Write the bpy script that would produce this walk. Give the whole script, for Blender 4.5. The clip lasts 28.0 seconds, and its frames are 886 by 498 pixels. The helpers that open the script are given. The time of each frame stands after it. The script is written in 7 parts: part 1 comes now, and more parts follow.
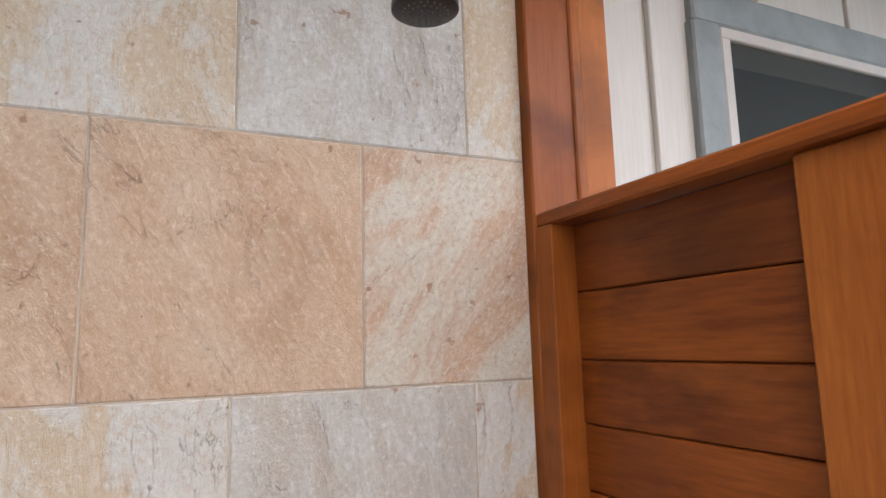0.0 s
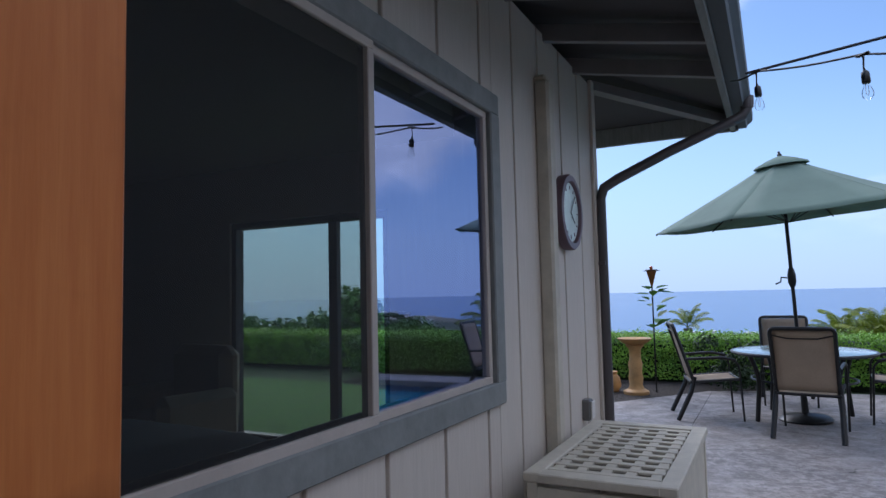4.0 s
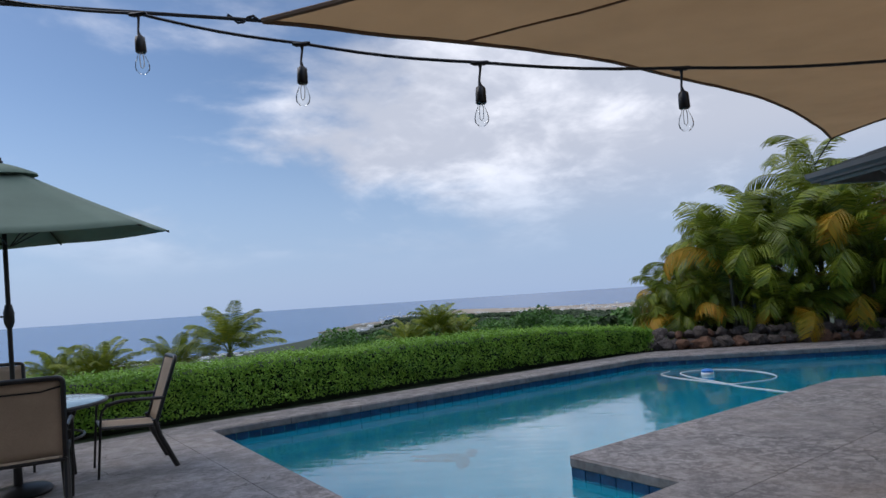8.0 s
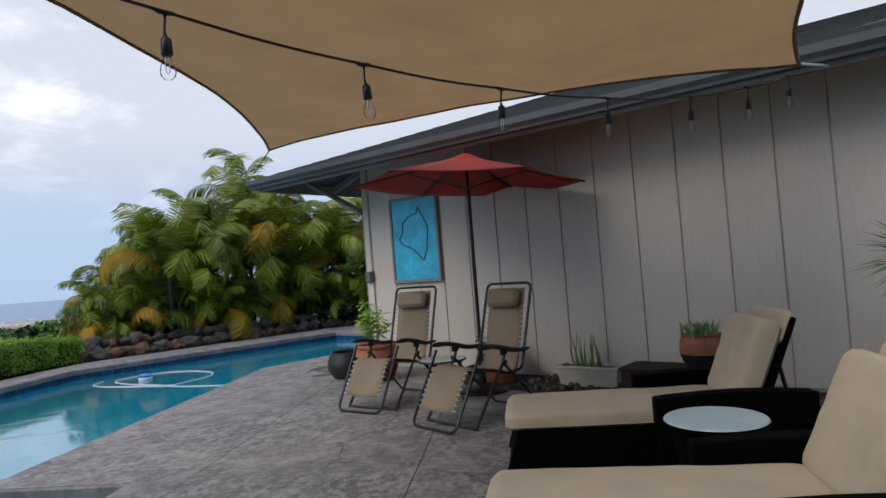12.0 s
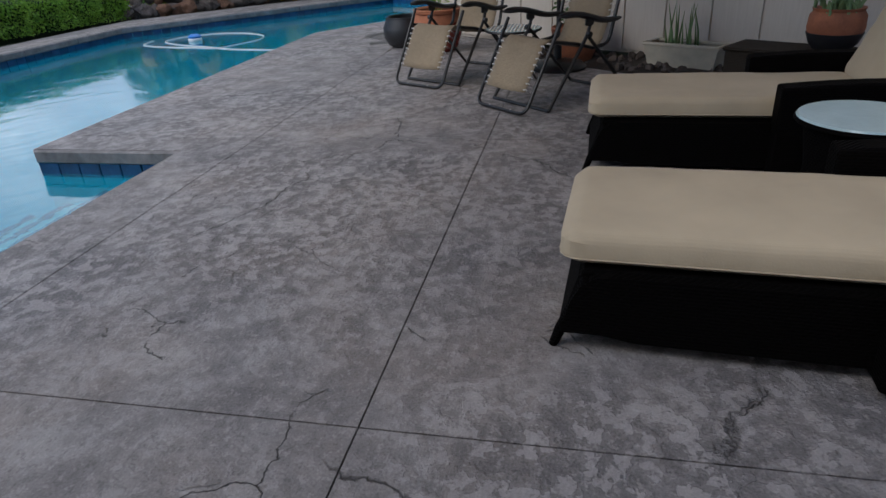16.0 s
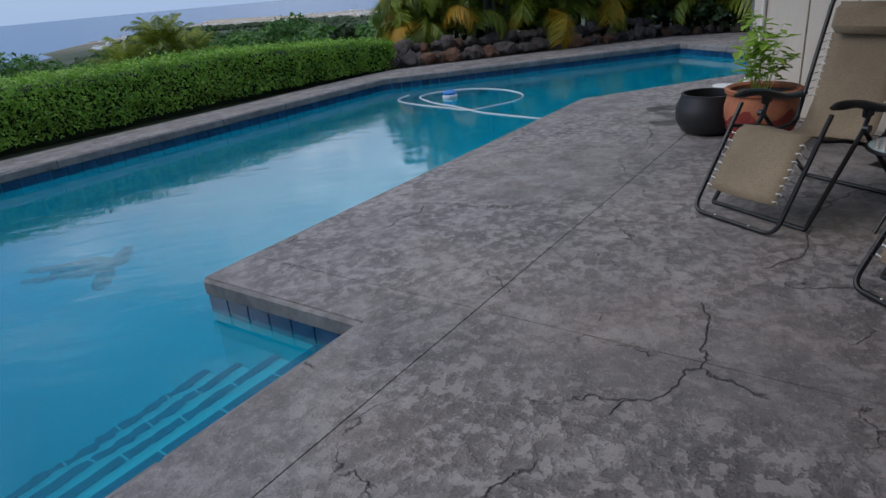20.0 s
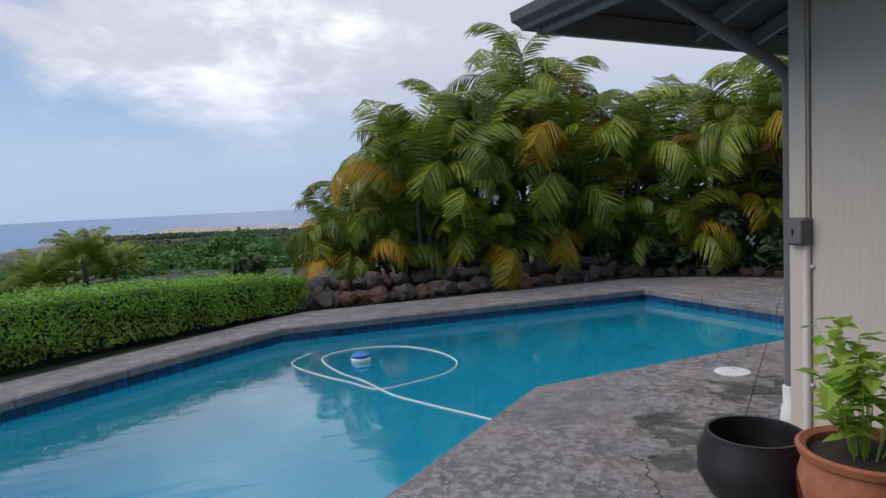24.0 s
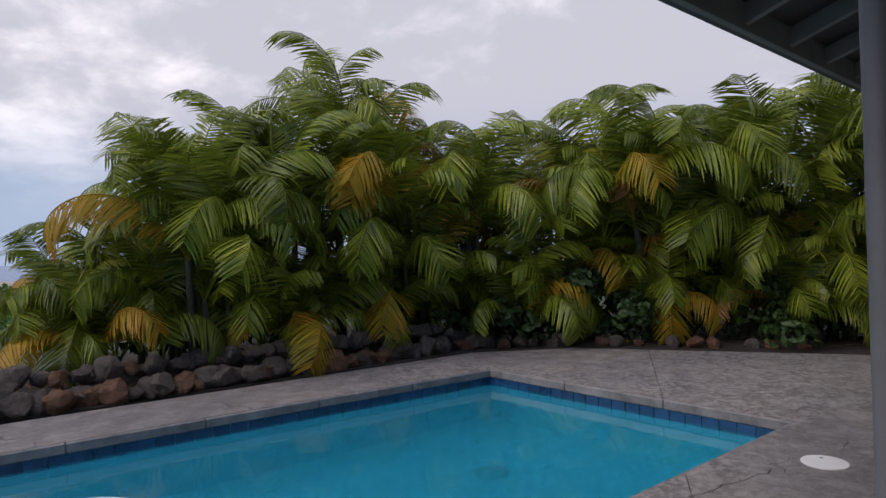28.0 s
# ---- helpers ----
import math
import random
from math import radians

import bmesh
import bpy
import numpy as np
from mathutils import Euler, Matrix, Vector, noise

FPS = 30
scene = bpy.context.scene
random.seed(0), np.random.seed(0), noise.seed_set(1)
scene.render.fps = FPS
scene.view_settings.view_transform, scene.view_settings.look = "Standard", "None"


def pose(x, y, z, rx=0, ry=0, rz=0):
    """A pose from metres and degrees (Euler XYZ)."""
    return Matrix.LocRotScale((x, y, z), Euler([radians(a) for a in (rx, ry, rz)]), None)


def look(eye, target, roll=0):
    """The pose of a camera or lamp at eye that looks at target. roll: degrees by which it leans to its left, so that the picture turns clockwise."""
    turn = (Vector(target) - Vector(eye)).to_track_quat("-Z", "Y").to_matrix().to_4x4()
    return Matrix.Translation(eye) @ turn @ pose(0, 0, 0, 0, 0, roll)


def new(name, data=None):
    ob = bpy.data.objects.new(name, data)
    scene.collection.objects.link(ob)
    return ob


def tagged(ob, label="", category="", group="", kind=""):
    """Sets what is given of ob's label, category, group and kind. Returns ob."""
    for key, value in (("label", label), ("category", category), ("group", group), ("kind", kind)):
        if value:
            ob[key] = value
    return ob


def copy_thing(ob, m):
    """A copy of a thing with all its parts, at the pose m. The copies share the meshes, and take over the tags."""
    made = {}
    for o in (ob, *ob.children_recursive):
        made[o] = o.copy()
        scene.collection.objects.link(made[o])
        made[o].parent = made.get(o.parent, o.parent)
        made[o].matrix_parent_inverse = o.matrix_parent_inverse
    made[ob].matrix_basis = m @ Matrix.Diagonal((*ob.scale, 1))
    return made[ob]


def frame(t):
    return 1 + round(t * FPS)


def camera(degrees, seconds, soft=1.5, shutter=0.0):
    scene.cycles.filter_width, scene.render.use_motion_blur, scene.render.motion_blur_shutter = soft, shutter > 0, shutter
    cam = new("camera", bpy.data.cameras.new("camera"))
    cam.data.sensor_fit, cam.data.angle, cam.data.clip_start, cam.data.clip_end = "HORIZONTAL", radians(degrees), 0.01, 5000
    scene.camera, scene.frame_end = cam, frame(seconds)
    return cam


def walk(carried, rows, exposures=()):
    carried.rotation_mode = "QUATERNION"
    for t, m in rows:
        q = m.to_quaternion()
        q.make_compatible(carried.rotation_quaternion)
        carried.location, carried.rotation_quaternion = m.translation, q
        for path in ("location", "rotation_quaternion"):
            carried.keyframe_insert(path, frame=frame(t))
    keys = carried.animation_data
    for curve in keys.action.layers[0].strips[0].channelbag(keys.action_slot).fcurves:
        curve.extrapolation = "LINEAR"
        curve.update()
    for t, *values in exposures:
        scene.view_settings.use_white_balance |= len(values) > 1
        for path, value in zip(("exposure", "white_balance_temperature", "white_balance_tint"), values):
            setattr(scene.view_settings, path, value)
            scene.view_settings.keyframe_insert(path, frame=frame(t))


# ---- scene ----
cam = camera(69.6, 28.0)
PATH = [
    (0, (0.11, -0.711, 1.423), (-1.682, 0.128, 1.716), -1.6),
    (0.5, (0.115, -0.707, 1.406), (-1.642, 0.229, 1.605), -1.8),
    (1, (0.117, -0.698, 1.391), (-1.516, 0.443, 1.561), -1.4),
    (1.5, (0.132, -0.644, 1.392), (-1.359, 0.68, 1.544), -1.1),
    (2, (0.146, -0.581, 1.398), (-1.186, 0.903, 1.543), -1.0),
    (2.5, (0.166, -0.475, 1.407), (-1.041, 1.113, 1.552), -1.1),
    (4.5, (0.056, 0.041, 1.412), (-0.775, 1.854, 1.558), -1.2),
    (5, (0.016, 0.262, 1.414), (-0.719, 2.115, 1.568), -1.1),
    (5.5, (-0.002, 0.414, 1.43), (-0.548, 2.332, 1.58), -1.5),
    (6, (-0.035, 0.556, 1.429), (-0.258, 2.538, 1.582), -2.1),
    (6.5, (-0.072, 0.688, 1.421), (0.084, 2.677, 1.565), -3.1),
    (7, (-0.042, 0.819, 1.413), (0.459, 2.749, 1.566), -3.5),
    (7.5, (0.025, 0.951, 1.419), (0.872, 2.756, 1.573), -3.9),
    (8, (0.061, 1.025, 1.425), (1.242, 2.632, 1.573), -3.8),
    (8.5, (0.069, 1.129, 1.444), (1.489, 2.53, 1.586), -3.6),
    (9, (0.078, 1.189, 1.433), (1.67, 2.391, 1.577), -3.8),
    (9.5, (0.081, 1.201, 1.423), (1.839, 2.143, 1.563), -4.0),
    (10, (0.091, 1.21, 1.397), (1.991, 1.82, 1.53), -4.7),
    (10.5, (0.094, 1.204, 1.362), (2.052, 1.589, 1.488), -4.7),
    (11, (0.088, 1.208, 1.332), (2.067, 1.474, 1.45), -4.7),
    (11.5, (0.087, 1.217, 1.303), (2.073, 1.435, 1.409), -4.5),
    (12, (0.105, 1.217, 1.27), (2.094, 1.419, 1.328), -4.4),
    (12.5, (0.137, 1.206, 1.261), (2.126, 1.4, 1.201), -4.5),
    (13, (0.15, 1.23, 1.238), (2.129, 1.414, 1.01), -4.0),
    (13.5, (0.204, 1.233, 1.218), (2.155, 1.418, 0.822), -3.9),
    (15.5, (0.517, 1.293, 1.179), (2.297, 1.586, 0.316), -4.0),
    (16, (0.652, 1.364, 1.173), (2.393, 1.764, 0.275), -3.5),
    (16.5, (0.817, 1.452, 1.202), (2.524, 1.942, 0.283), -3.9),
    (17, (1.019, 1.492, 1.216), (2.705, 2.054, 0.298), -4.6),
    (17.5, (1.241, 1.538, 1.227), (2.915, 2.146, 0.316), -4.7),
    (18, (1.46, 1.633, 1.238), (3.115, 2.307, 0.339), -5.3),
    (18.5, (1.672, 1.746, 1.248), (3.281, 2.543, 0.368), -5.9),
    (19, (1.929, 1.835, 1.272), (3.471, 2.779, 0.418), -6.0),
    (19.5, (2.148, 1.937, 1.28), (3.661, 2.964, 0.471), -5.4),
    (20, (2.374, 2.088, 1.33), (3.868, 3.173, 0.56), -5.2),
    (20.5, (2.655, 2.195, 1.325), (4.15, 3.3, 0.588), -5.4),
    (21, (2.929, 2.335, 1.326), (4.454, 3.487, 0.738), -4.4),
    (21.5, (3.199, 2.53, 1.428), (4.785, 3.641, 0.927), -4.6),
    (22, (3.488, 2.558, 1.414), (5.095, 3.682, 1.023), -4.0),
    (22.5, (3.774, 2.662, 1.442), (5.408, 3.762, 1.097), -3.4),
    (24.5, (4.956, 3.165, 1.495), (6.709, 4.125, 1.398), -2.6),
    (25, (5.278, 3.269, 1.48), (7.07, 4.154, 1.413), -2.4),
    (25.5, (5.619, 3.365, 1.46), (7.45, 4.167, 1.411), -2.2),
    (26, (5.856, 3.509, 1.462), (7.732, 4.201, 1.427), -2.0),
    (26.5, (6.143, 3.596, 1.45), (8.037, 4.238, 1.419), -2.1),
    (27, (6.479, 3.66, 1.44), (8.381, 4.279, 1.418), -2.2),
    (27.5, (6.785, 3.761, 1.444), (8.702, 4.331, 1.429), -2.1),
    (28, (7.072, 3.799, 1.443), (9.002, 4.324, 1.436), -2.1),
]
EXPOSURES = [(0.0, 3.0, 6800, 13), (0.5, 2.95, 6800, 13), (1.0, 2.58, 6680, 12), (1.5, 1.7, 6400, 12), (2.0, 0.9, 6050, 16), (2.5, 0.68, 5800, 18), (4.5, 0.52, 5900, 13), (6.0, 0.45, 6250, 10), (7.0, 0.28, 6500, 13), (8.0, 0.05, 6450, 13), (9.0, -0.12, 6250, 14), (10.0, -0.03, 6500, 12), (11.0, 0.4, 6650, 10), (12.0, 0.37, 6700, 11), (13.5, 0.3, 6450, 10), (16.0, 0.33, 6350, 10), (17.0, 0.72, 6400, 10), (18.0, 0.92, 6450, 10), (19.0, 0.62, 6350, 10), (20.0, 0.06, 6300, 10), (21.0, 0.15, 6410, 10), (22.0, 0.25, 6420, 10), (24.5, 0.21, 6800, 15), (26.0, 0.15, 6850, 19), (28.0, 0.07, 6950, 19)]
walk(cam, [(t, look(eye, target, roll)) for t, eye, target, roll in PATH], EXPOSURES)

# ---- world, sun ----
SUN_ELEV, SUN_ROT = radians(42), radians(318)
world = bpy.data.worlds.new("sky")
scene.world = world
world.use_nodes = True
wt = world.node_tree
wt.nodes.clear()
w_out = wt.nodes.new("ShaderNodeOutputWorld")
w_bg = wt.nodes.new("ShaderNodeBackground")
w_sky = wt.nodes.new("ShaderNodeTexSky")
w_sky.sky_type, w_sky.sun_disc = "NISHITA", False
w_sky.sun_elevation, w_sky.sun_rotation = SUN_ELEV, SUN_ROT
w_sky.air_density, w_sky.dust_density, w_sky.ozone_density = 1.0, 0.4, 4.0
w_co = wt.nodes.new("ShaderNodeTexCoord")
# project the direction on a flat cloud deck, so that clouds shrink toward the horizon
w_sep = wt.nodes.new("ShaderNodeSeparateXYZ")
wt.links.new(w_co.outputs["Generated"], w_sep.inputs[0])
w_zc = wt.nodes.new("ShaderNodeMath"); w_zc.operation = "MAXIMUM"; w_zc.inputs[1].default_value = 0.0
wt.links.new(w_sep.outputs["Z"], w_zc.inputs[0])
w_za = wt.nodes.new("ShaderNodeMath"); w_za.operation = "ADD"; w_za.inputs[1].default_value = 0.30
wt.links.new(w_zc.outputs[0], w_za.inputs[0])
w_div = wt.nodes.new("ShaderNodeVectorMath"); w_div.operation = "DIVIDE"
w_cmb = wt.nodes.new("ShaderNodeCombineXYZ")
for k in range(3):
    wt.links.new(w_za.outputs[0], w_cmb.inputs[k])
wt.links.new(w_co.outputs["Generated"], w_div.inputs[0])
wt.links.new(w_cmb.outputs[0], w_div.inputs[1])


def cloud_noise(scale, detail, rough, shift):
    m = wt.nodes.new("ShaderNodeMapping")
    m.inputs["Location"].default_value = shift
    wt.links.new(w_div.outputs[0], m.inputs[0])
    n = wt.nodes.new("ShaderNodeTexNoise")
    n.inputs["Scale"].default_value, n.inputs["Detail"].default_value, n.inputs["Roughness"].default_value = scale, detail, rough
    n.inputs["Distortion"].default_value = 0.25
    wt.links.new(m.outputs[0], n.inputs["Vector"])
    return n.outputs["Fac"]


def w_math(op, a, b):
    n = wt.nodes.new("ShaderNodeMath"); n.operation = op
    for k, v in ((0, a), (1, b)):
        if isinstance(v, (int, float)):
            n.inputs[k].default_value = v
        else:
            wt.links.new(v, n.inputs[k])
    return n.outputs[0]


def w_range(v, a, b, c, d):
    n = wt.nodes.new("ShaderNodeMapRange"); n.interpolation_type = "SMOOTHSTEP"
    for k, x in zip(("From Min", "From Max", "To Min", "To Max"), (a, b, c, d)):
        n.inputs[k].default_value = x
    wt.links.new(v, n.inputs["Value"])
    return n.outputs["Result"]


# clear sky over the sea to the north-west, thickening cloud to the south-east
w_dot = wt.nodes.new("ShaderNodeVectorMath"); w_dot.operation = "DOT_PRODUCT"
wt.links.new(w_co.outputs["Generated"], w_dot.inputs[0])
w_dot.inputs[1].default_value = (0.94, -0.34, 0.0)
w_bias = w_range(w_dot.outputs["Value"], -0.35, 1.0, -0.10, 0.33)
w_big = cloud_noise(1.15, 8.0, 0.55, (3.1, 1.7, 0.4))
w_cov = w_range(w_math("ADD", w_big, w_bias), 0.45, 0.62, 0.0, 1.0)
w_low = w_range(w_sep.outputs["Z"], 0.03, 0.24, 0.0, 1.0)
w_cov = w_math("MULTIPLY", w_cov, w_low)
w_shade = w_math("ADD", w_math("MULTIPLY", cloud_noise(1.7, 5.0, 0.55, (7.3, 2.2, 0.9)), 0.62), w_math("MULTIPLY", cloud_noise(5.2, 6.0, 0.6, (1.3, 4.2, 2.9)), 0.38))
w_ccol = wt.nodes.new("ShaderNodeMix"); w_ccol.data_type = "RGBA"
wt.links.new(w_range(w_math("SUBTRACT", w_shade, w_math("MULTIPLY", w_bias, 0.45)), 0.38, 0.60, 0.0, 1.0), w_ccol.inputs["Factor"])
w_ccol.inputs["A"].default_value = (5.2, 5.7, 6.7, 1)
w_ccol.inputs["B"].default_value = (9.6, 10.0, 10.8, 1)
# milky haze toward the horizon
w_haze = wt.nodes.new("ShaderNodeMix"); w_haze.data_type = "RGBA"
w_haze.inputs["B"].default_value = (3.4, 4.7, 7.0, 1)
wt.links.new(w_range(w_sep.outputs["Z"], -0.02, 0.34, 0.90, 0.0), w_haze.inputs["Factor"])
wt.links.new(w_sky.outputs[0], w_haze.inputs["A"])
w_mix = wt.nodes.new("ShaderNodeMix"); w_mix.data_type = "RGBA"
wt.links.new(w_cov, w_mix.inputs["Factor"])
wt.links.new(w_haze.outputs["Result"], w_mix.inputs["A"])
wt.links.new(w_ccol.outputs["Result"], w_mix.inputs["B"])
# the cloud deck is brighter overhead, as under a thin overcast
w_zen = wt.nodes.new("ShaderNodeVectorMath"); w_zen.operation = "SCALE"
wt.links.new(w_mix.outputs["Result"], w_zen.inputs[0])
wt.links.new(w_range(w_sep.outputs["Z"], 0.45, 0.95, 1.0, 1.9), w_zen.inputs["Scale"])
wt.links.new(w_zen.outputs[0], w_bg.inputs["Color"])
w_bg.inputs["Strength"].default_value = 0.102
wt.links.new(w_bg.outputs[0], w_out.inputs[0])
sun = new("sun", bpy.data.lights.new("sun", "SUN"))
sun.data.energy, sun.data.angle, sun.data.color = 1.5, radians(45), (1.0, 0.95, 0.88)
_sa = radians(132)
sun.matrix_world = look((0, 0, 20), (-math.cos(_sa), -math.sin(_sa), 20 - math.tan(SUN_ELEV)))

# ---- mesh helpers ----
class Mesh:
    """Collects vertices and faces for one mesh part."""
    def __init__(self):
        self.v, self.f, self.m = [], [], Matrix()

    def add(self, verts, faces):
        n = len(self.v)
        self.v.extend(tuple(self.m @ Vector(p)) for p in verts)
        self.f.extend(tuple(n + i for i in f) for f in faces)
        return self

    def box(self, c, s, bevel=0.0, m=None):
        """A box of size s round c, with chamfered edges; m turns it about c."""
        hx, hy, hz = s[0] / 2, s[1] / 2, s[2] / 2
        b = min(bevel, 0.45 * min(s))
        pts, faces = [], []
        if b <= 0:
            pts = [(x, y, z) for x in (-hx, hx) for y in (-hy, hy) for z in (-hz, hz)]
            faces = [(0, 1, 3, 2), (4, 6, 7, 5), (0, 4, 5, 1), (2, 3, 7, 6), (0, 2, 6, 4), (1, 5, 7, 3)]
        else:
            idx = {}
            for sx in (-1, 1):
                for sy in (-1, 1):
                    for sz in (-1, 1):
                        for ax in range(3):
                            o = [hx - b, hy - b, hz - b]
                            o[ax] += b
                            idx[sx, sy, sz, ax] = len(pts)
                            pts.append((sx * o[0], sy * o[1], sz * o[2]))
            for ax in range(3):
                u, w = (ax + 1) % 3, (ax + 2) % 3
                for sg in (-1, 1):
                    q = []
                    for a, c2 in ((-1, -1), (1, -1), (1, 1), (-1, 1)):
                        k = [0, 0, 0]
                        k[ax], k[u], k[w] = sg, a, c2
                        q.append(idx[k[0], k[1], k[2], ax])
                    faces.append(tuple(q if sg > 0 else q[::-1]))
                for a in (-1, 1):
                    for c2 in (-1, 1):
                        k0, k1 = [0, 0, 0], [0, 0, 0]
                        k0[ax], k0[u], k0[w] = -1, a, c2
                        k1[ax], k1[u], k1[w] = 1, a, c2
                        q = [idx[(*k0, u)], idx[(*k1, u)], idx[(*k1, w)], idx[(*k0, w)]]
                        faces.append(tuple(q if a * c2 < 0 else q[::-1]))
            for sx in (-1, 1):
                for sy in (-1, 1):
                    for sz in (-1, 1):
                        q = [idx[sx, sy, sz, 0], idx[sx, sy, sz, 1], idx[sx, sy, sz, 2]]
                        faces.append(tuple(q if sx * sy * sz > 0 else q[::-1]))
        t = Matrix.Translation(c) @ (m if m else Matrix())
        return self.add([t @ Vector(p) for p in pts], faces)

    def tube(self, pts, r, seg=8, cap=True, closed=False):
        """A round tube along pts; r is one radius or one for each point."""
        pts = [Vector(p) for p in pts]
        n = len(pts)
        rad = r if isinstance(r, (list, tuple)) else [r] * n
        verts, faces, side = [], [], None
        for i, p in enumerate(pts):
            a = pts[i - 1] if (i or closed) else p
            b = pts[(i + 1) % n] if (i < n - 1 or closed) else p
            d = (b - a).normalized()
            if side is None:
                side = d.orthogonal().normalized()
            side = (side - d * side.dot(d))
            side = side.normalized() if side.length > 1e-6 else d.orthogonal().normalized()
            up = d.cross(side)
            for k in range(seg):
                q = 2 * math.pi * k / seg
                verts.append(p + rad[i] * (math.cos(q) * side + math.sin(q) * up))
        for i in range(n if closed else n - 1):
            j = (i + 1) % n
            for k in range(seg):
                l = (k + 1) % seg
                faces.append((i * seg + k, i * seg + l, j * seg + l, j * seg + k))
        if cap and not closed:
            faces.append(tuple(range(seg))[::-1])
            faces.append(tuple((n - 1) * seg + k for k in range(seg)))
        return self.add(verts, faces)

    def lathe(self, prof, seg=24, c=(0, 0, 0)):
        """A body turned about z from (radius, height) pairs."""
        verts, faces = [], []
        for r, z in prof:
            for k in range(seg):
                q = 2 * math.pi * k / seg
                verts.append((c[0] + r * math.cos(q), c[1] + r * math.sin(q), c[2] + z))
        for i in range(len(prof) - 1):
            for k in range(seg):
                l = (k + 1) % seg
                faces.append((i * seg + k, i * seg + l, (i + 1) * seg + l, (i + 1) * seg + k))
        if prof[0][0] > 1e-4:
            faces.append(tuple(range(seg))[::-1])
        if prof[-1][0] > 1e-4:
            faces.append(tuple((len(prof) - 1) * seg + k for k in range(seg)))
        return self.add(verts, faces)

    def prism(self, poly, z0, z1):
        """A straight prism over a convex or simple outline, counter-clockwise."""
        n = len(poly)
        verts = [(x, y, z0) for x, y in poly] + [(x, y, z1) for x, y in poly]
        faces = [tuple(range(n))[::-1], tuple(range(n, 2 * n))]
        faces += [(i, (i + 1) % n, n + (i + 1) % n, n + i) for i in range(n)]
        return self.add(verts, faces)

    def grid(self, fn, nu, nv):
        """A sheet of points fn(u, v), u and v from 0 to 1."""
        verts = [fn(i / nu, j / nv) for j in range(nv + 1) for i in range(nu + 1)]
        faces = [(j * (nu + 1) + i, j * (nu + 1) + i + 1, (j + 1) * (nu + 1) + i + 1, (j + 1) * (nu + 1) + i) for j in range(nv) for i in range(nu)]
        return self.add(verts, faces)

    def data(self, name, mat, smooth=False):
        me = bpy.data.meshes.new(name)
        me.from_pydata(self.v, [], self.f)
        me.materials.append(mat)
        if smooth:
            me.polygons.foreach_set("use_smooth", [True] * len(me.polygons))
            me.set_sharp_from_angle(angle=radians(40))
        me.update()
        return me


def part(name, mesh, mat, parent=None, label="", smooth=False, at=None):
    """Links a Mesh (or finished mesh data) as one object, under parent if given."""
    data = mesh.data(name, mat, smooth) if isinstance(mesh, Mesh) else mesh
    ob = new(name, data)
    if parent:
        ob.parent = parent
    if at is not None:
        ob.matrix_basis = at
    if label:
        ob["label"] = label
    return ob


def thing(name, label, category, at=None, group=""):
    """An empty at a thing's base, that carries its parts."""
    ob = new(name)
    ob.empty_display_size = 0.1
    if at is not None:
        ob.matrix_basis = at
    return tagged(ob, label, category, group)


def structure(name, mesh, mat, label, category, smooth=False):
    ob = part(name, mesh, mat, smooth=smooth)
    return tagged(ob, label, category, kind="structure")


def solidify(ob, t, offset=-1.0):
    m = ob.modifiers.new("thickness", "SOLIDIFY")
    m.thickness, m.offset = t, offset
    return ob


def rnd(a, b):
    return random.uniform(a, b)


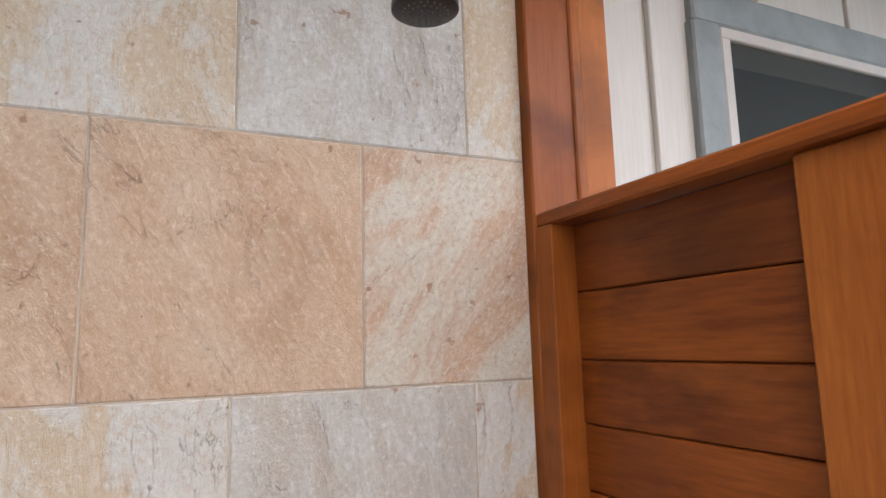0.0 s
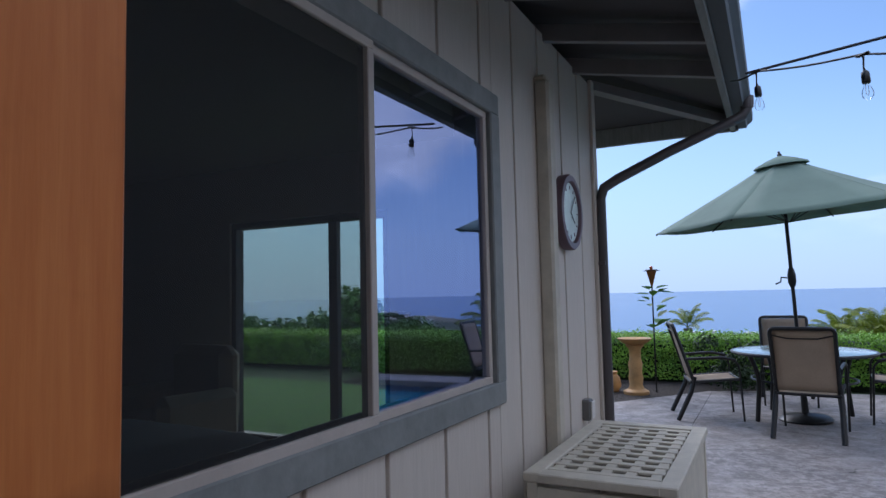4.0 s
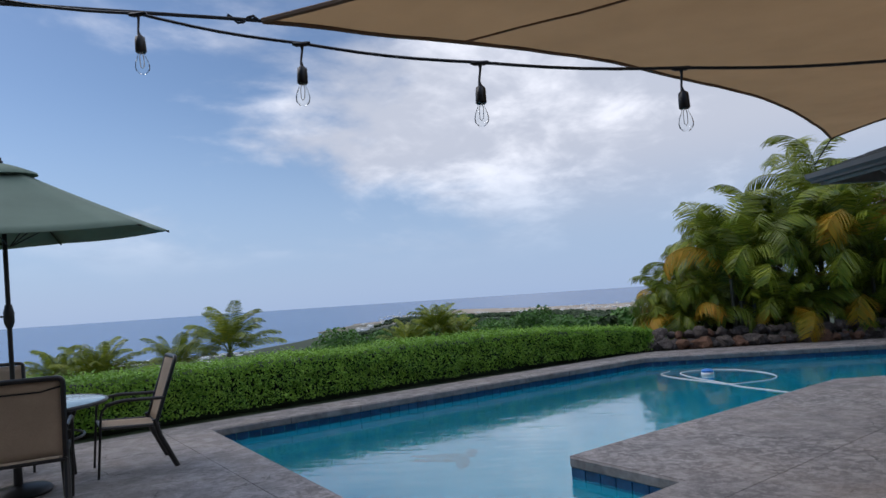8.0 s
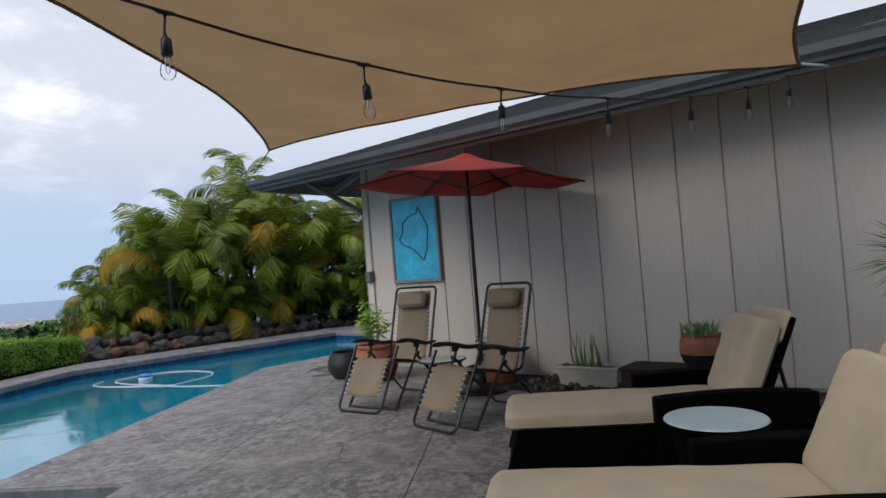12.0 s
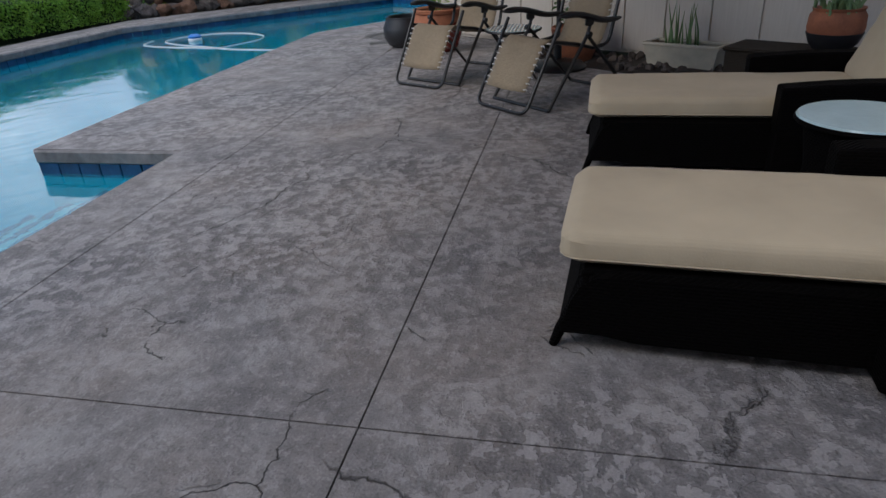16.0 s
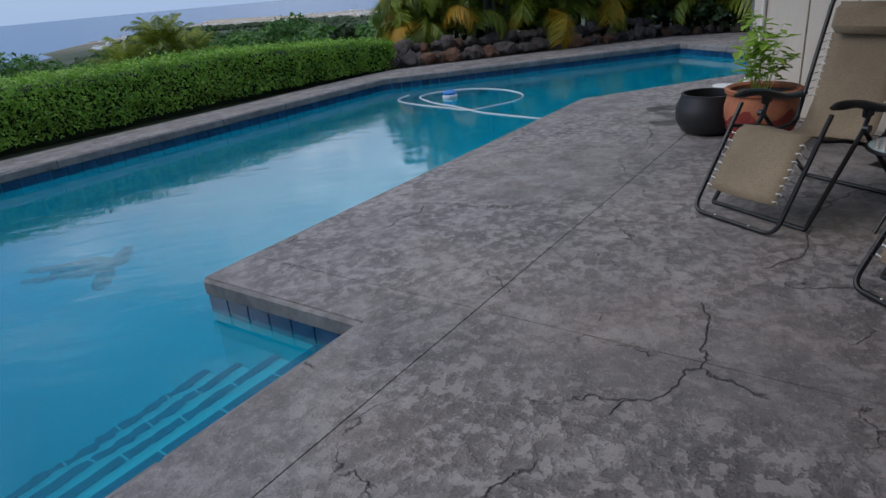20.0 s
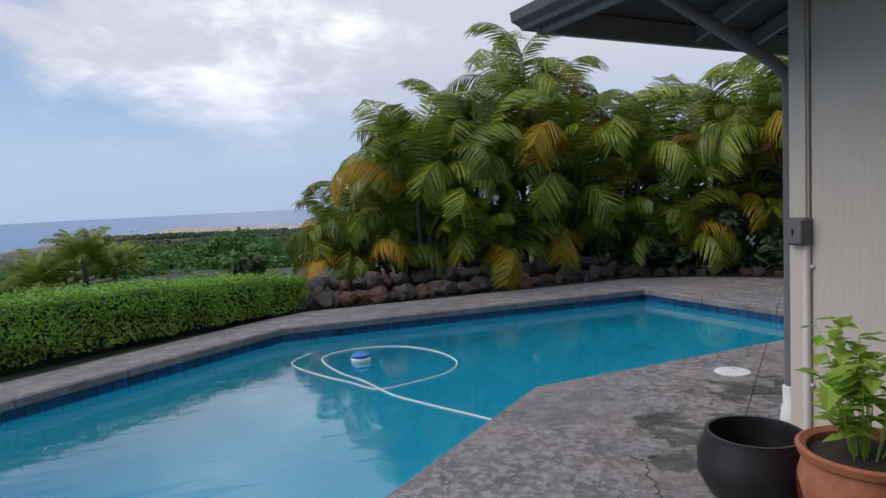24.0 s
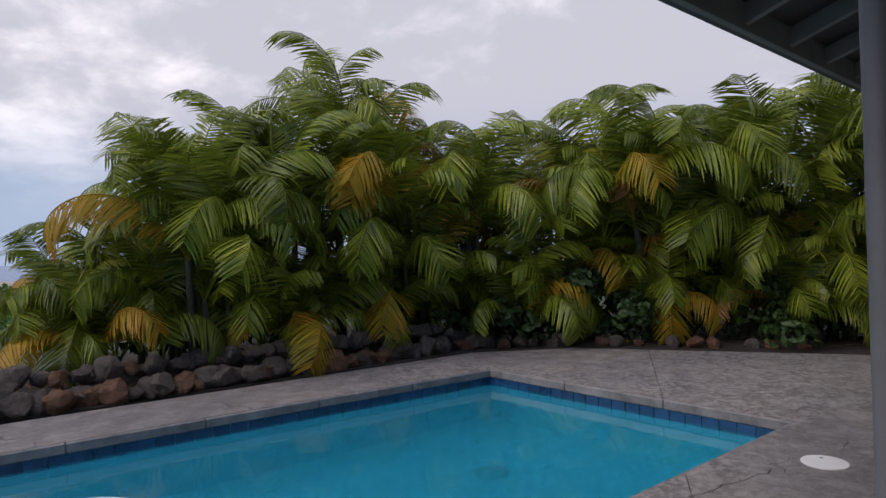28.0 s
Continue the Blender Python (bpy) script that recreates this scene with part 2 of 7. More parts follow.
# ---- materials ----
class Nodes:
    def __init__(self, name):
        self.mat = bpy.data.materials.new(name)
        self.mat.use_nodes = True
        self.t = self.mat.node_tree
        self.p = self.t.nodes["Principled BSDF"]
        self.co = None

    def node(self, kind, **kw):
        n = self.t.nodes.new(kind)
        for k, v in kw.items():
            n.inputs[k].default_value = v
        return n

    def link(self, a, b):
        self.t.links.new(a, b)

    def coords(self, world=False, stretch=(1, 1, 1), shift=True):
        """Object or world coordinates, shifted by each object's own random number."""
        src = self.node("ShaderNodeNewGeometry").outputs["Position"] if world else self.node("ShaderNodeTexCoord").outputs["Object"]
        m = self.node("ShaderNodeMapping", Scale=stretch)
        self.link(src, m.inputs["Vector"])
        if shift and not world:
            r = self.node("ShaderNodeObjectInfo").outputs["Random"]
            k = self.t.nodes.new("ShaderNodeMath"); k.operation = "MULTIPLY"; k.inputs[1].default_value = 37.0
            self.link(r, k.inputs[0])
            c = self.node("ShaderNodeCombineXYZ")
            for i in range(3):
                self.link(k.outputs[0], c.inputs[i])
            self.link(c.outputs[0], m.inputs["Location"])
        return m.outputs[0]

    def noise(self, co, scale, detail=4, rough=0.55, dist=0.0):
        n = self.node("ShaderNodeTexNoise", Scale=scale, Detail=detail, Roughness=rough, Distortion=dist)
        self.link(co, n.inputs["Vector"])
        return n.outputs["Fac"]

    def ramp(self, fac, stops):
        r = self.t.nodes.new("ShaderNodeValToRGB")
        el = r.color_ramp.elements
        while len(el) < len(stops):
            el.new(0.5)
        for e, (pos, col) in zip(el, stops):
            e.position, e.color = pos, (*col, 1) if len(col) == 3 else col
        self.link(fac, r.inputs[0])
        return r.outputs[0]

    def mix(self, fac, a, b, blend="MIX"):
        n = self.t.nodes.new("ShaderNodeMix")
        n.data_type, n.blend_type = "RGBA", blend
        for key, v in (("Factor", fac), ("A", a), ("B", b)):
            if isinstance(v, (int, float)):
                n.inputs[key].default_value = v
            elif isinstance(v, tuple):
                n.inputs[key].default_value = (*v, 1)
            else:
                self.link(v, n.inputs[key])
        return n.outputs["Result"]

    def math(self, op, a, b=0.0):
        n = self.t.nodes.new("ShaderNodeMath"); n.operation = op
        for k, v in ((0, a), (1, b)):
            if isinstance(v, (int, float)):
                n.inputs[k].default_value = v
            else:
                self.link(v, n.inputs[k])
        return n.outputs[0]

    def bump(self, height, strength=0.3, dist=0.01):
        b = self.node("ShaderNodeBump", Strength=strength, Distance=dist)
        self.link(height, b.inputs["Height"])
        self.link(b.outputs[0], self.p.inputs["Normal"])

    def set(self, color=None, rough=None, metal=None, **kw):
        for key, v in (("Base Color", color), ("Roughness", rough), ("Metallic", metal), *((k.replace("_", " "), v) for k, v in kw.items())):
            if v is None:
                continue
            if isinstance(v, tuple):
                self.p.inputs[key].default_value = (*v, 1) if len(v) == 3 else v
            elif isinstance(v, (int, float)):
                self.p.inputs[key].default_value = v
            else:
                self.link(v, self.p.inputs[key])
        return self.mat


def plain(name, c, rough=0.6, metal=0.0, var=0.25, scale=6.0, bump=0.15, fine=60.0, world=False, stretch=(1, 1, 1), dist=0.004, **kw):
    """A surface with blotches at one scale and grain at another."""
    n = Nodes(name)
    co = n.coords(world, stretch)
    big, small = n.noise(co, scale, 4, 0.6), n.noise(co, fine, 3, 0.6)
    lo, hi = tuple(x * (1 - var) for x in c), tuple(min(1, x * (1 + var)) for x in c)
    col = n.ramp(big, [(0.3, lo), (0.7, hi)])
    col = n.mix(0.25 * min(1, var * 3), col, n.ramp(small, [(0.3, lo), (0.7, hi)]))
    if bump:
        n.bump(small, bump, dist)
    rr = n.ramp(big, [(0.2, (max(0, rough - 0.08),) * 3), (0.8, (min(1, rough + 0.08),) * 3)])
    return n.set(col, rr, metal, **kw)


def mat_tile(name, base, dark, pale, blot, slant_deg, fleck, streak, alt, soft, size):
    """Split-face stone: one base hue with split-off patches of a second, slanting streaks, sugary grain and bright flecks."""
    n = Nodes(name)
    r = n.node("ShaderNodeObjectInfo").outputs["Random"]
    away = n.node("ShaderNodeCombineXYZ")
    for k, f in enumerate((37.0, 21.0, 53.0)):
        n.link(n.math("MULTIPLY", r, f), away.inputs[k])
    moved = n.node("ShaderNodeVectorMath")
    n.link(n.coords(), moved.inputs[0])
    n.link(away.outputs[0], moved.inputs[1])
    co = moved.outputs[0]
    turn = n.node("ShaderNodeCombineXYZ")
    n.link(n.math("ADD", radians(slant_deg), n.math("MULTIPLY", n.math("SUBTRACT", n.math("FRACT", n.math("MULTIPLY", r, 7.31)), 0.5), 0.3)), turn.inputs[0])
    slant = n.node("ShaderNodeMapping", Scale=(1, 0.42, 1))
    slant.vector_type = "TEXTURE"
    n.link(turn.outputs[0], slant.inputs["Rotation"])
    n.link(co, slant.inputs["Vector"])
    big = n.noise(co, 3.4, 9, 0.66, 0.5)
    cleft = n.noise(slant.outputs[0], 6.5, 9, 0.68, 0.8)
    grain = n.noise(slant.outputs[0], 36, 10, 0.80, 0.0)
    sugar = n.noise(co, 95, 4, 0.7)
    fine = n.noise(co, 260, 2, 0.6)
    lift = n.math("MULTIPLY", n.math("SUBTRACT", r, 0.5), 0.08)
    col = n.ramp(n.math("ADD", big, lift), [(0.34, dark), (0.45, base), (0.53, base), (0.60, blot), (0.70, pale)])
    col = n.mix(streak, col, n.ramp(cleft, [(0.34, dark), (0.46, base), (0.54, base), (0.66, pale)]))
    lay = n.noise(slant.outputs[0], size, 7, 0.60, 0.6)
    col = n.mix(n.ramp(lay, [(0.50 - soft, (0, 0, 0)), (0.50 + soft, (0.85, 0.85, 0.85))]), col, alt)
    lip = n.ramp(n.math("ABSOLUTE", n.math("SUBTRACT", lay, 0.50 - soft)), [(0.0, (0.5, 0.5, 0.5) if soft < 0.05 else (0.1, 0.1, 0.1)), (0.006, (0, 0, 0))])
    col = n.mix(n.math("MULTIPLY", lip, n.ramp(big, [(0.46, (0, 0, 0)), (0.54, (1, 1, 1))])), col, tuple(x * 0.7 for x in dark))
    col = n.mix(n.ramp(grain, [(0.53, (0, 0, 0)), (0.63, (fleck, fleck, fleck))]), col, pale)
    col = n.mix(n.ramp(grain, [(0.34, (0.6, 0.6, 0.6)), (0.45, (0, 0, 0))]), col, dark)
    col = n.mix(n.ramp(sugar, [(0.36, (0.40, 0.40, 0.40)), (0.47, (0, 0, 0))]), col, dark)
    col = n.mix(n.ramp(sugar, [(0.56, (0, 0, 0)), (0.66, (0.5, 0.5, 0.5))]), col, pale)
    # short dark lines where the stone has split, and rusty pits
    split = n.noise(slant.outputs[0], 3.2, 8, 0.6, 0.9)
    rift = n.math("ABSOLUTE", n.math("SUBTRACT", split, 0.47))
    rift = n.math("MULTIPLY", n.ramp(rift, [(0.0, (1, 1, 1)), (0.0045, (0, 0, 0))]), n.ramp(big, [(0.44, (0.6, 0.6, 0.6)), (0.54, (0, 0, 0))]))
    col = n.mix(rift, col, tuple(x * 0.55 for x in dark))
    pits = n.ramp(n.noise(co, 24, 3, 0.6), [(0.27, (0.7, 0.7, 0.7)), (0.31, (0, 0, 0))])
    col = n.mix(pits, col, (0.32, 0.14, 0.06))
    h = n.math("ADD", n.math("MULTIPLY", cleft, 0.5), n.math("ADD", n.math("MULTIPLY", grain, 0.55), n.math("ADD", n.math("MULTIPLY", sugar, 0.18), n.math("MULTIPLY", fine, 0.04))))
    h = n.math("SUBTRACT", h, n.math("MULTIPLY", rift, 0.35))
    n.bump(h, 1.0, 0.012)
    return n.set(col, n.ramp(grain, [(0.4, (0.7, 0.7, 0.7)), (0.65, (0.45, 0.45, 0.45))]))


def mat_wood(name, dark, mid, light, stretch, rough=0.45, coat=0.0):
    """Wood with the grain along the axis of smallest stretch."""
    n = Nodes(name)
    co = n.coords(stretch=stretch)
    fig, fine = n.noise(co, 3.0, 5, 0.6, 0.8), n.noise(co, 22, 4, 0.6)
    blot = n.noise(n.coords(), 2.2, 3, 0.5)
    col = n.ramp(fig, [(0.25, dark), (0.5, mid), (0.8, light)])
    col = n.mix(0.4, col, n.ramp(fine, [(0.3, dark), (0.7, light)]))
    col = n.mix(n.ramp(blot, [(0.48, (0, 0, 0)), (0.75, (0.45, 0.45, 0.45))]), col, dark)
    ob = n.node("ShaderNodeObjectInfo").outputs["Random"]
    col = n.mix(n.ramp(ob, [(0.1, (0, 0, 0)), (0.9, (0.55, 0.55, 0.55))]), col, dark)
    # weathering stains
    st = n.noise(n.coords(stretch=(1.0, 1.0, 1.6)), 3.2, 4, 0.55, 0.3)
    col = n.mix(n.ramp(st, [(0.50, (0, 0, 0)), (0.66, (0.55, 0.55, 0.55))]), col, tuple(x * 0.38 for x in dark))
    n.bump(fine, 0.2, 0.002)
    return n.set(col, rough, Specular_IOR_Level=0.22, Coat_Weight=coat, Coat_Roughness=0.3)


def mat_siding():
    n = Nodes("painted siding")
    co = n.coords(True, (14, 14, 0.7))
    g, b = n.noise(co, 6, 5, 0.65, 0.5), n.noise(n.coords(True), 0.9, 4, 0.6)
    col = n.mix(0.5, n.ramp(b, [(0.3, (0.525, 0.468, 0.398)), (0.7, (0.595, 0.533, 0.458))]), n.ramp(g, [(0.3, (0.485, 0.428, 0.358)), (0.7, (0.62, 0.555, 0.475))]))
    n.bump(g, 0.35, 0.004)
    return n.set(col, 0.6)


def mat_deck():
    """Slate-stamped concrete: ragged terraces, crisp worn flakes in drifts, long cracks, damp marks."""
    n = Nodes("stamped concrete")
    co = n.coords(True)
    warp = n.node("ShaderNodeTexNoise", Scale=3.5, Detail=4.0)
    n.link(co, warp.inputs["Vector"])
    wco = n.mix(0.10, co, warp.outputs["Color"])
    big, mid = n.noise(co, 1.0, 6, 0.6, 0.4), n.noise(wco, 5.0, 10, 0.66, 0.3)
    fine = n.noise(co, 120, 3, 0.7)
    col = n.ramp(big, [(0.34, (0.110, 0.104, 0.109)), (0.50, (0.172, 0.153, 0.145)), (0.66, (0.236, 0.193, 0.166))])
    col = n.mix(0.36, col, n.ramp(mid, [(0.38, (0.055, 0.052, 0.056)), (0.47, (0.137, 0.127, 0.127)), (0.54, (0.232, 0.213, 0.207)), (0.62, (0.384, 0.360, 0.348))]))
    # terraces of the slate stamp, each with a ragged dark edge
    ter = n.noise(wco, 1.9, 8, 0.58, 0.5)
    lev = n.math("MULTIPLY", ter, 9.0)
    stepf = n.math("FRACT", lev)
    edge = n.ramp(stepf, [(0.0, (1, 1, 1)), (0.10, (0, 0, 0))])
    edge = n.math("MULTIPLY", edge, n.ramp(n.noise(co, 2.3, 3, 0.6), [(0.46, (0, 0, 0)), (0.60, (1, 1, 1))]))
    col = n.mix(n.math("MULTIPLY", edge, 0.55), col, (0.067, 0.059, 0.056))
    # worn pale flakes between dark hollows: crisp in drifts, faint elsewhere
    py = n.node("ShaderNodeSeparateXYZ")
    n.link(co, py.inputs[0])
    zone = n.math("SUBTRACT", n.noise(co, 0.62, 4, 0.60), n.math("MULTIPLY", n.math("MAXIMUM", n.math("SUBTRACT", py.outputs["Y"], 5.2), 0.0), 0.06))
    drift = n.ramp(zone, [(0.38, (0.12, 0.12, 0.12)), (0.56, (1.0, 1.0, 1.0))])
    cell = n.noise(n.mix(0.03, co, warp.outputs["Color"]), 17.0, 3, 0.58)
    hol = n.math("MULTIPLY", n.ramp(cell, [(0.39, (1, 1, 1)), (0.475, (0, 0, 0))]), drift)
    fl = n.math("MULTIPLY", n.ramp(cell, [(0.530, (0, 0, 0)), (0.550, (1, 1, 1))]), drift)
    col = n.mix(n.math("MULTIPLY", hol, 0.54), col, (0.064, 0.058, 0.058))
    col = n.mix(n.math("MULTIPLY", fl, 0.56), col, (0.385, 0.356, 0.345))
    f2 = n.noise(co, 30.0, 4, 0.66)
    col = n.mix(n.ramp(f2, [(0.37, (0.42, 0.42, 0.42)), (0.45, (0, 0, 0))]), col, (0.071, 0.062, 0.061))
    col = n.mix(n.ramp(f2, [(0.56, (0, 0, 0)), (0.62, (0.34, 0.34, 0.34))]), col, (0.378, 0.348, 0.329))
    col = n.mix(0.16, col, n.ramp(fine, [(0.35, (0.073, 0.066, 0.065)), (0.65, (0.415, 0.384, 0.366))]))
    # long wandering cracks pressed into the surface
    wn = n.node("ShaderNodeTexNoise", Scale=1.7, Detail=7.0, Roughness=0.55)
    n.link(co, wn.inputs["Vector"])
    wv = n.mix(0.34, co, wn.outputs["Color"])
    line = None
    for sc, wide, lo in ((0.85, 0.0028, 0.49), (1.9, 0.0036, 0.55)):
        cr = n.node("ShaderNodeTexVoronoi", Scale=sc)
        cr.feature = "DISTANCE_TO_EDGE"
        n.link(wv, cr.inputs["Vector"])
        ln = n.ramp(cr.outputs["Distance"], [(0.0, (1, 1, 1)), (wide, (0, 0, 0))])
        ln = n.math("MULTIPLY", ln, n.ramp(n.noise(co, 0.9 * sc + 0.3, 2), [(lo, (0, 0, 0)), (lo + 0.035, (1, 1, 1))]))
        line = ln if line is None else n.math("MAXIMUM", line, ln)
    col = n.mix(n.math("MULTIPLY", line, 0.78), col, (0.028, 0.024, 0.022))
    # damp splashes by the skimmer lid and the pots
    wet = None
    for x, y, r in ((9.72, 3.45, 0.62), (8.75, 3.72, 0.50), (8.15, 3.70, 0.22)):
        dv = n.node("ShaderNodeVectorMath"); dv.operation = "DISTANCE"
        n.link(co, dv.inputs[0]); dv.inputs[1].default_value = (x, y, 0)
        w = n.math("SUBTRACT", 0.30, n.math("MULTIPLY", dv.outputs["Value"], 0.30 / r))
        wet = w if wet is None else n.math("MAXIMUM", wet, w)
    wet = n.ramp(n.math("ADD", n.noise(wco, 4.6, 6, 0.62), wet), [(0.645, (0, 0, 0)), (0.675, (1, 1, 1))])
    col = n.mix(n.math("MULTIPLY", wet, 0.72), col, (0.030, 0.026, 0.024))
    h = n.math("ADD", n.math("MULTIPLY", mid, 0.7), n.math("ADD", n.math("MULTIPLY", n.math("FLOOR", lev), 0.10), n.math("MULTIPLY", fl, 0.13)))
    h = n.math("SUBTRACT", n.math("ADD", h, n.math("MULTIPLY", fine, 0.05)), n.math("ADD", n.math("MULTIPLY", line, 0.45), n.math("MULTIPLY", hol, 0.13)))
    n.bump(h, 0.9, 0.026)
    rough = n.mix(wet, n.ramp(mid, [(0.42, (0.68, 0.68, 0.68)), (0.60, (0.48, 0.48, 0.48))]), (0.3, 0.3, 0.3))
    return n.set(col, rough)


def mat_water():
    n = Nodes("pool water")
    turn = n.node("ShaderNodeMapping", Rotation=(0, 0, radians(-48)))
    n.link(n.coords(True), turn.inputs["Vector"])
    long = n.node("ShaderNodeMapping", Scale=(5.2, 1.5, 1))
    n.link(turn.outputs[0], long.inputs["Vector"])
    swell = n.noise(n.coords(True), 1.3, 2, 0.5, 0.4)
    rip = n.noise(long.outputs[0], 1.0, 2, 0.5, 0.5)
    n.bump(n.math("ADD", n.math("MULTIPLY", swell, 0.60), n.math("MULTIPLY", rip, 0.48)), 1.0, 0.0115)
    return n.set((0.005, 0.34, 0.50), 0.02, Transmission_Weight=0.68, IOR=1.33, Coat_Weight=0.6, Coat_Roughness=0.01, Coat_IOR=1.5)


def mat_leaf(name, stops, rough=0.45, trans=0.25):
    """Leaves that differ from island to island, with some light passing through."""
    n = Nodes(name)
    r = n.node("ShaderNodeNewGeometry").outputs["Random Per Island"]
    o = n.node("ShaderNodeObjectInfo").outputs["Random"]
    k = n.math("ADD", n.math("MULTIPLY", r, 0.55), n.math("MULTIPLY", o, 0.45))
    col = n.ramp(k, stops)
    b = n.noise(n.coords(), 3.0, 3)
    col = n.mix(0.3, col, n.ramp(b, [(0.3, stops[0][1]), (0.7, stops[-1][1])]))
    n.set(col, rough, Specular_IOR_Level=0.30)
    tr = n.node("ShaderNodeBsdfTranslucent")
    n.link(col, tr.inputs["Color"])
    mx = n.node("ShaderNodeMixShader")
    mx.inputs[0].default_value = trans
    out = n.t.nodes["Material Output"]
    n.link(n.p.outputs[0], mx.inputs[1])
    n.link(tr.outputs[0], mx.inputs[2])
    n.link(mx.outputs[0], out.inputs[0])
    return n.mat


def mat_cloth(name, c, trans=0.0, weave=260.0, var=0.12, rough=0.85, wefts=0.0):
    n = Nodes(name)
    co = n.coords()
    a = n.node("ShaderNodeTexWave", Scale=weave / 6.0, Distortion=0.6)
    n.link(co, a.inputs["Vector"])
    b = n.noise(co, 2.0, 4, 0.6)
    col = n.ramp(b, [(0.3, tuple(x * (1 - var) for x in c)), (0.7, tuple(min(1, x * (1 + var)) for x in c))])
    n.bump(n.math("ADD", n.noise(co, 130, 2), n.math("MULTIPLY", a.outputs["Fac"], 0.4)), 0.25, 0.002)
    streak = n.noise(n.coords(stretch=(0.25, 1, 1)), weave * 0.8, 4, 0.75)
    col = n.mix(n.ramp(streak, [(0.38, (wefts, wefts, wefts)), (0.55, (0, 0, 0))]), col, tuple(x * 0.42 for x in c))
    n.set(col, rough, Sheen_Weight=0.04)
    if trans:
        tr = n.node("ShaderNodeBsdfTranslucent")
        n.link(col, tr.inputs["Color"])
        mx = n.node("ShaderNodeMixShader")
        mx.inputs[0].default_value = trans
        n.link(n.p.outputs[0], mx.inputs[1])
        n.link(tr.outputs[0], mx.inputs[2])
        n.link(mx.outputs[0], n.t.nodes["Material Output"].inputs[0])
    return n.mat


def mat_wicker(name, c):
    n = Nodes(name)
    co = n.coords()
    a, b = n.node("ShaderNodeTexWave", Scale=28.0, Distortion=1.0), n.node("ShaderNodeTexWave", Scale=28.0, Distortion=1.0)
    a.bands_direction, b.bands_direction = "Z", "DIAGONAL"
    n.link(co, a.inputs["Vector"]); n.link(co, b.inputs["Vector"])
    h = n.math("MAXIMUM", a.outputs["Fac"], n.math("MULTIPLY", b.outputs["Fac"], 0.8))
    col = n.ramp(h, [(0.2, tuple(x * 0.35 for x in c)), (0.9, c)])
    n.bump(h, 0.7, 0.004)
    return n.set(col, 0.7, Specular_IOR_Level=0.03)


def mat_ground():
    n = Nodes("hillside ground")
    co = n.coords(True)
    g = n.ramp(n.noise(co, 0.9, 6, 0.65), [(0.3, (0.014, 0.025, 0.008)), (0.55, (0.026, 0.042, 0.013)), (0.75, (0.045, 0.060, 0.022))])
    far = n.ramp(n.noise(n.coords(True, (0.004, 0.004, 0.004)), 2.6, 9, 0.66), [(0.26, (0.022, 0.036, 0.02)), (0.35, (0.05, 0.065, 0.036)), (0.41, (0.24, 0.20, 0.15)), (0.55, (0.36, 0.30, 0.23))])
    px = n.node("ShaderNodeSeparateXYZ")
    n.link(co, px.inputs[0])
    d = n.ramp(n.math("DIVIDE", n.math("SUBTRACT", 0.0, px.outputs["Z"]), 22.0), [(0.45, (0, 0, 0)), (0.85, (1, 1, 1))])
    dry = n.ramp(n.math("DIVIDE", px.outputs["X"], 600.0), [(0.35, (0, 0, 0)), (0.6, (1, 1, 1))])
    col = n.mix(n.math("MULTIPLY", d, dry), g, far)
    return n.set(col, 0.9)


def mat_ocean():
    n = Nodes("ocean")
    co = n.coords(True, (0.002, 0.004, 0.002))
    b = n.noise(co, 3.0, 6, 0.6, 0.3)
    col = n.ramp(b, [(0.3, (0.045, 0.108, 0.235)), (0.7, (0.062, 0.135, 0.28))])
    n.bump(n.noise(n.coords(True), 0.12, 4, 0.6), 0.10, 0.5)
    return n.set(col, 0.24, Specular_IOR_Level=0.30)


def mat_window(name, tint, rough=0.0, ior=1.9, gloss=(1, 1, 1)):
    n = Nodes(name)
    gl = n.node("ShaderNodeBsdfGlossy", Roughness=rough, Color=(*gloss, 1))
    tr = n.node("ShaderNodeBsdfTransparent", Color=(*tint, 1))
    fr = n.node("ShaderNodeFresnel", IOR=ior)
    mx = n.node("ShaderNodeMixShader")
    n.link(fr.outputs[0], mx.inputs[0])
    n.link(tr.outputs[0], mx.inputs[1]); n.link(gl.outputs[0], mx.inputs[2])
    n.link(mx.outputs[0], n.t.nodes["Material Output"].inputs[0])
    return n.mat


def mat_screen():
    n = Nodes("insect screen")
    tr = n.node("ShaderNodeBsdfTransparent", Color=(1, 1, 1, 1))
    mx = n.node("ShaderNodeMixShader")
    mx.inputs[0].default_value = 0.42
    n.set((0.012, 0.012, 0.013), 0.7)
    n.link(tr.outputs[0], mx.inputs[1]); n.link(n.p.outputs[0], mx.inputs[2])
    n.link(mx.outputs[0], n.t.nodes["Material Output"].inputs[0])
    return n.mat


TILE_RUST = mat_tile("rust stone tile", (0.60, 0.385, 0.240), (0.47, 0.275, 0.155), (0.78, 0.63, 0.47), (0.64, 0.45, 0.30), 32, 0.55, 0.28, (0.66, 0.48, 0.33), 0.10, 2.4)
TILE_GREY = mat_tile("grey stone tile", (0.55, 0.475, 0.385), (0.42, 0.335, 0.255), (0.78, 0.76, 0.72), (0.58, 0.46, 0.34), 2, 0.5, 0.5, (0.64, 0.595, 0.52), 0.09, 3.2)
TILE_CREAM = mat_tile("cream stone tile", (0.64, 0.49, 0.33), (0.54, 0.35, 0.20), (0.78, 0.75, 0.68), (0.62, 0.48, 0.33), -4, 0.4, 0.35, (0.67, 0.62, 0.54), 0.025, 2.6)
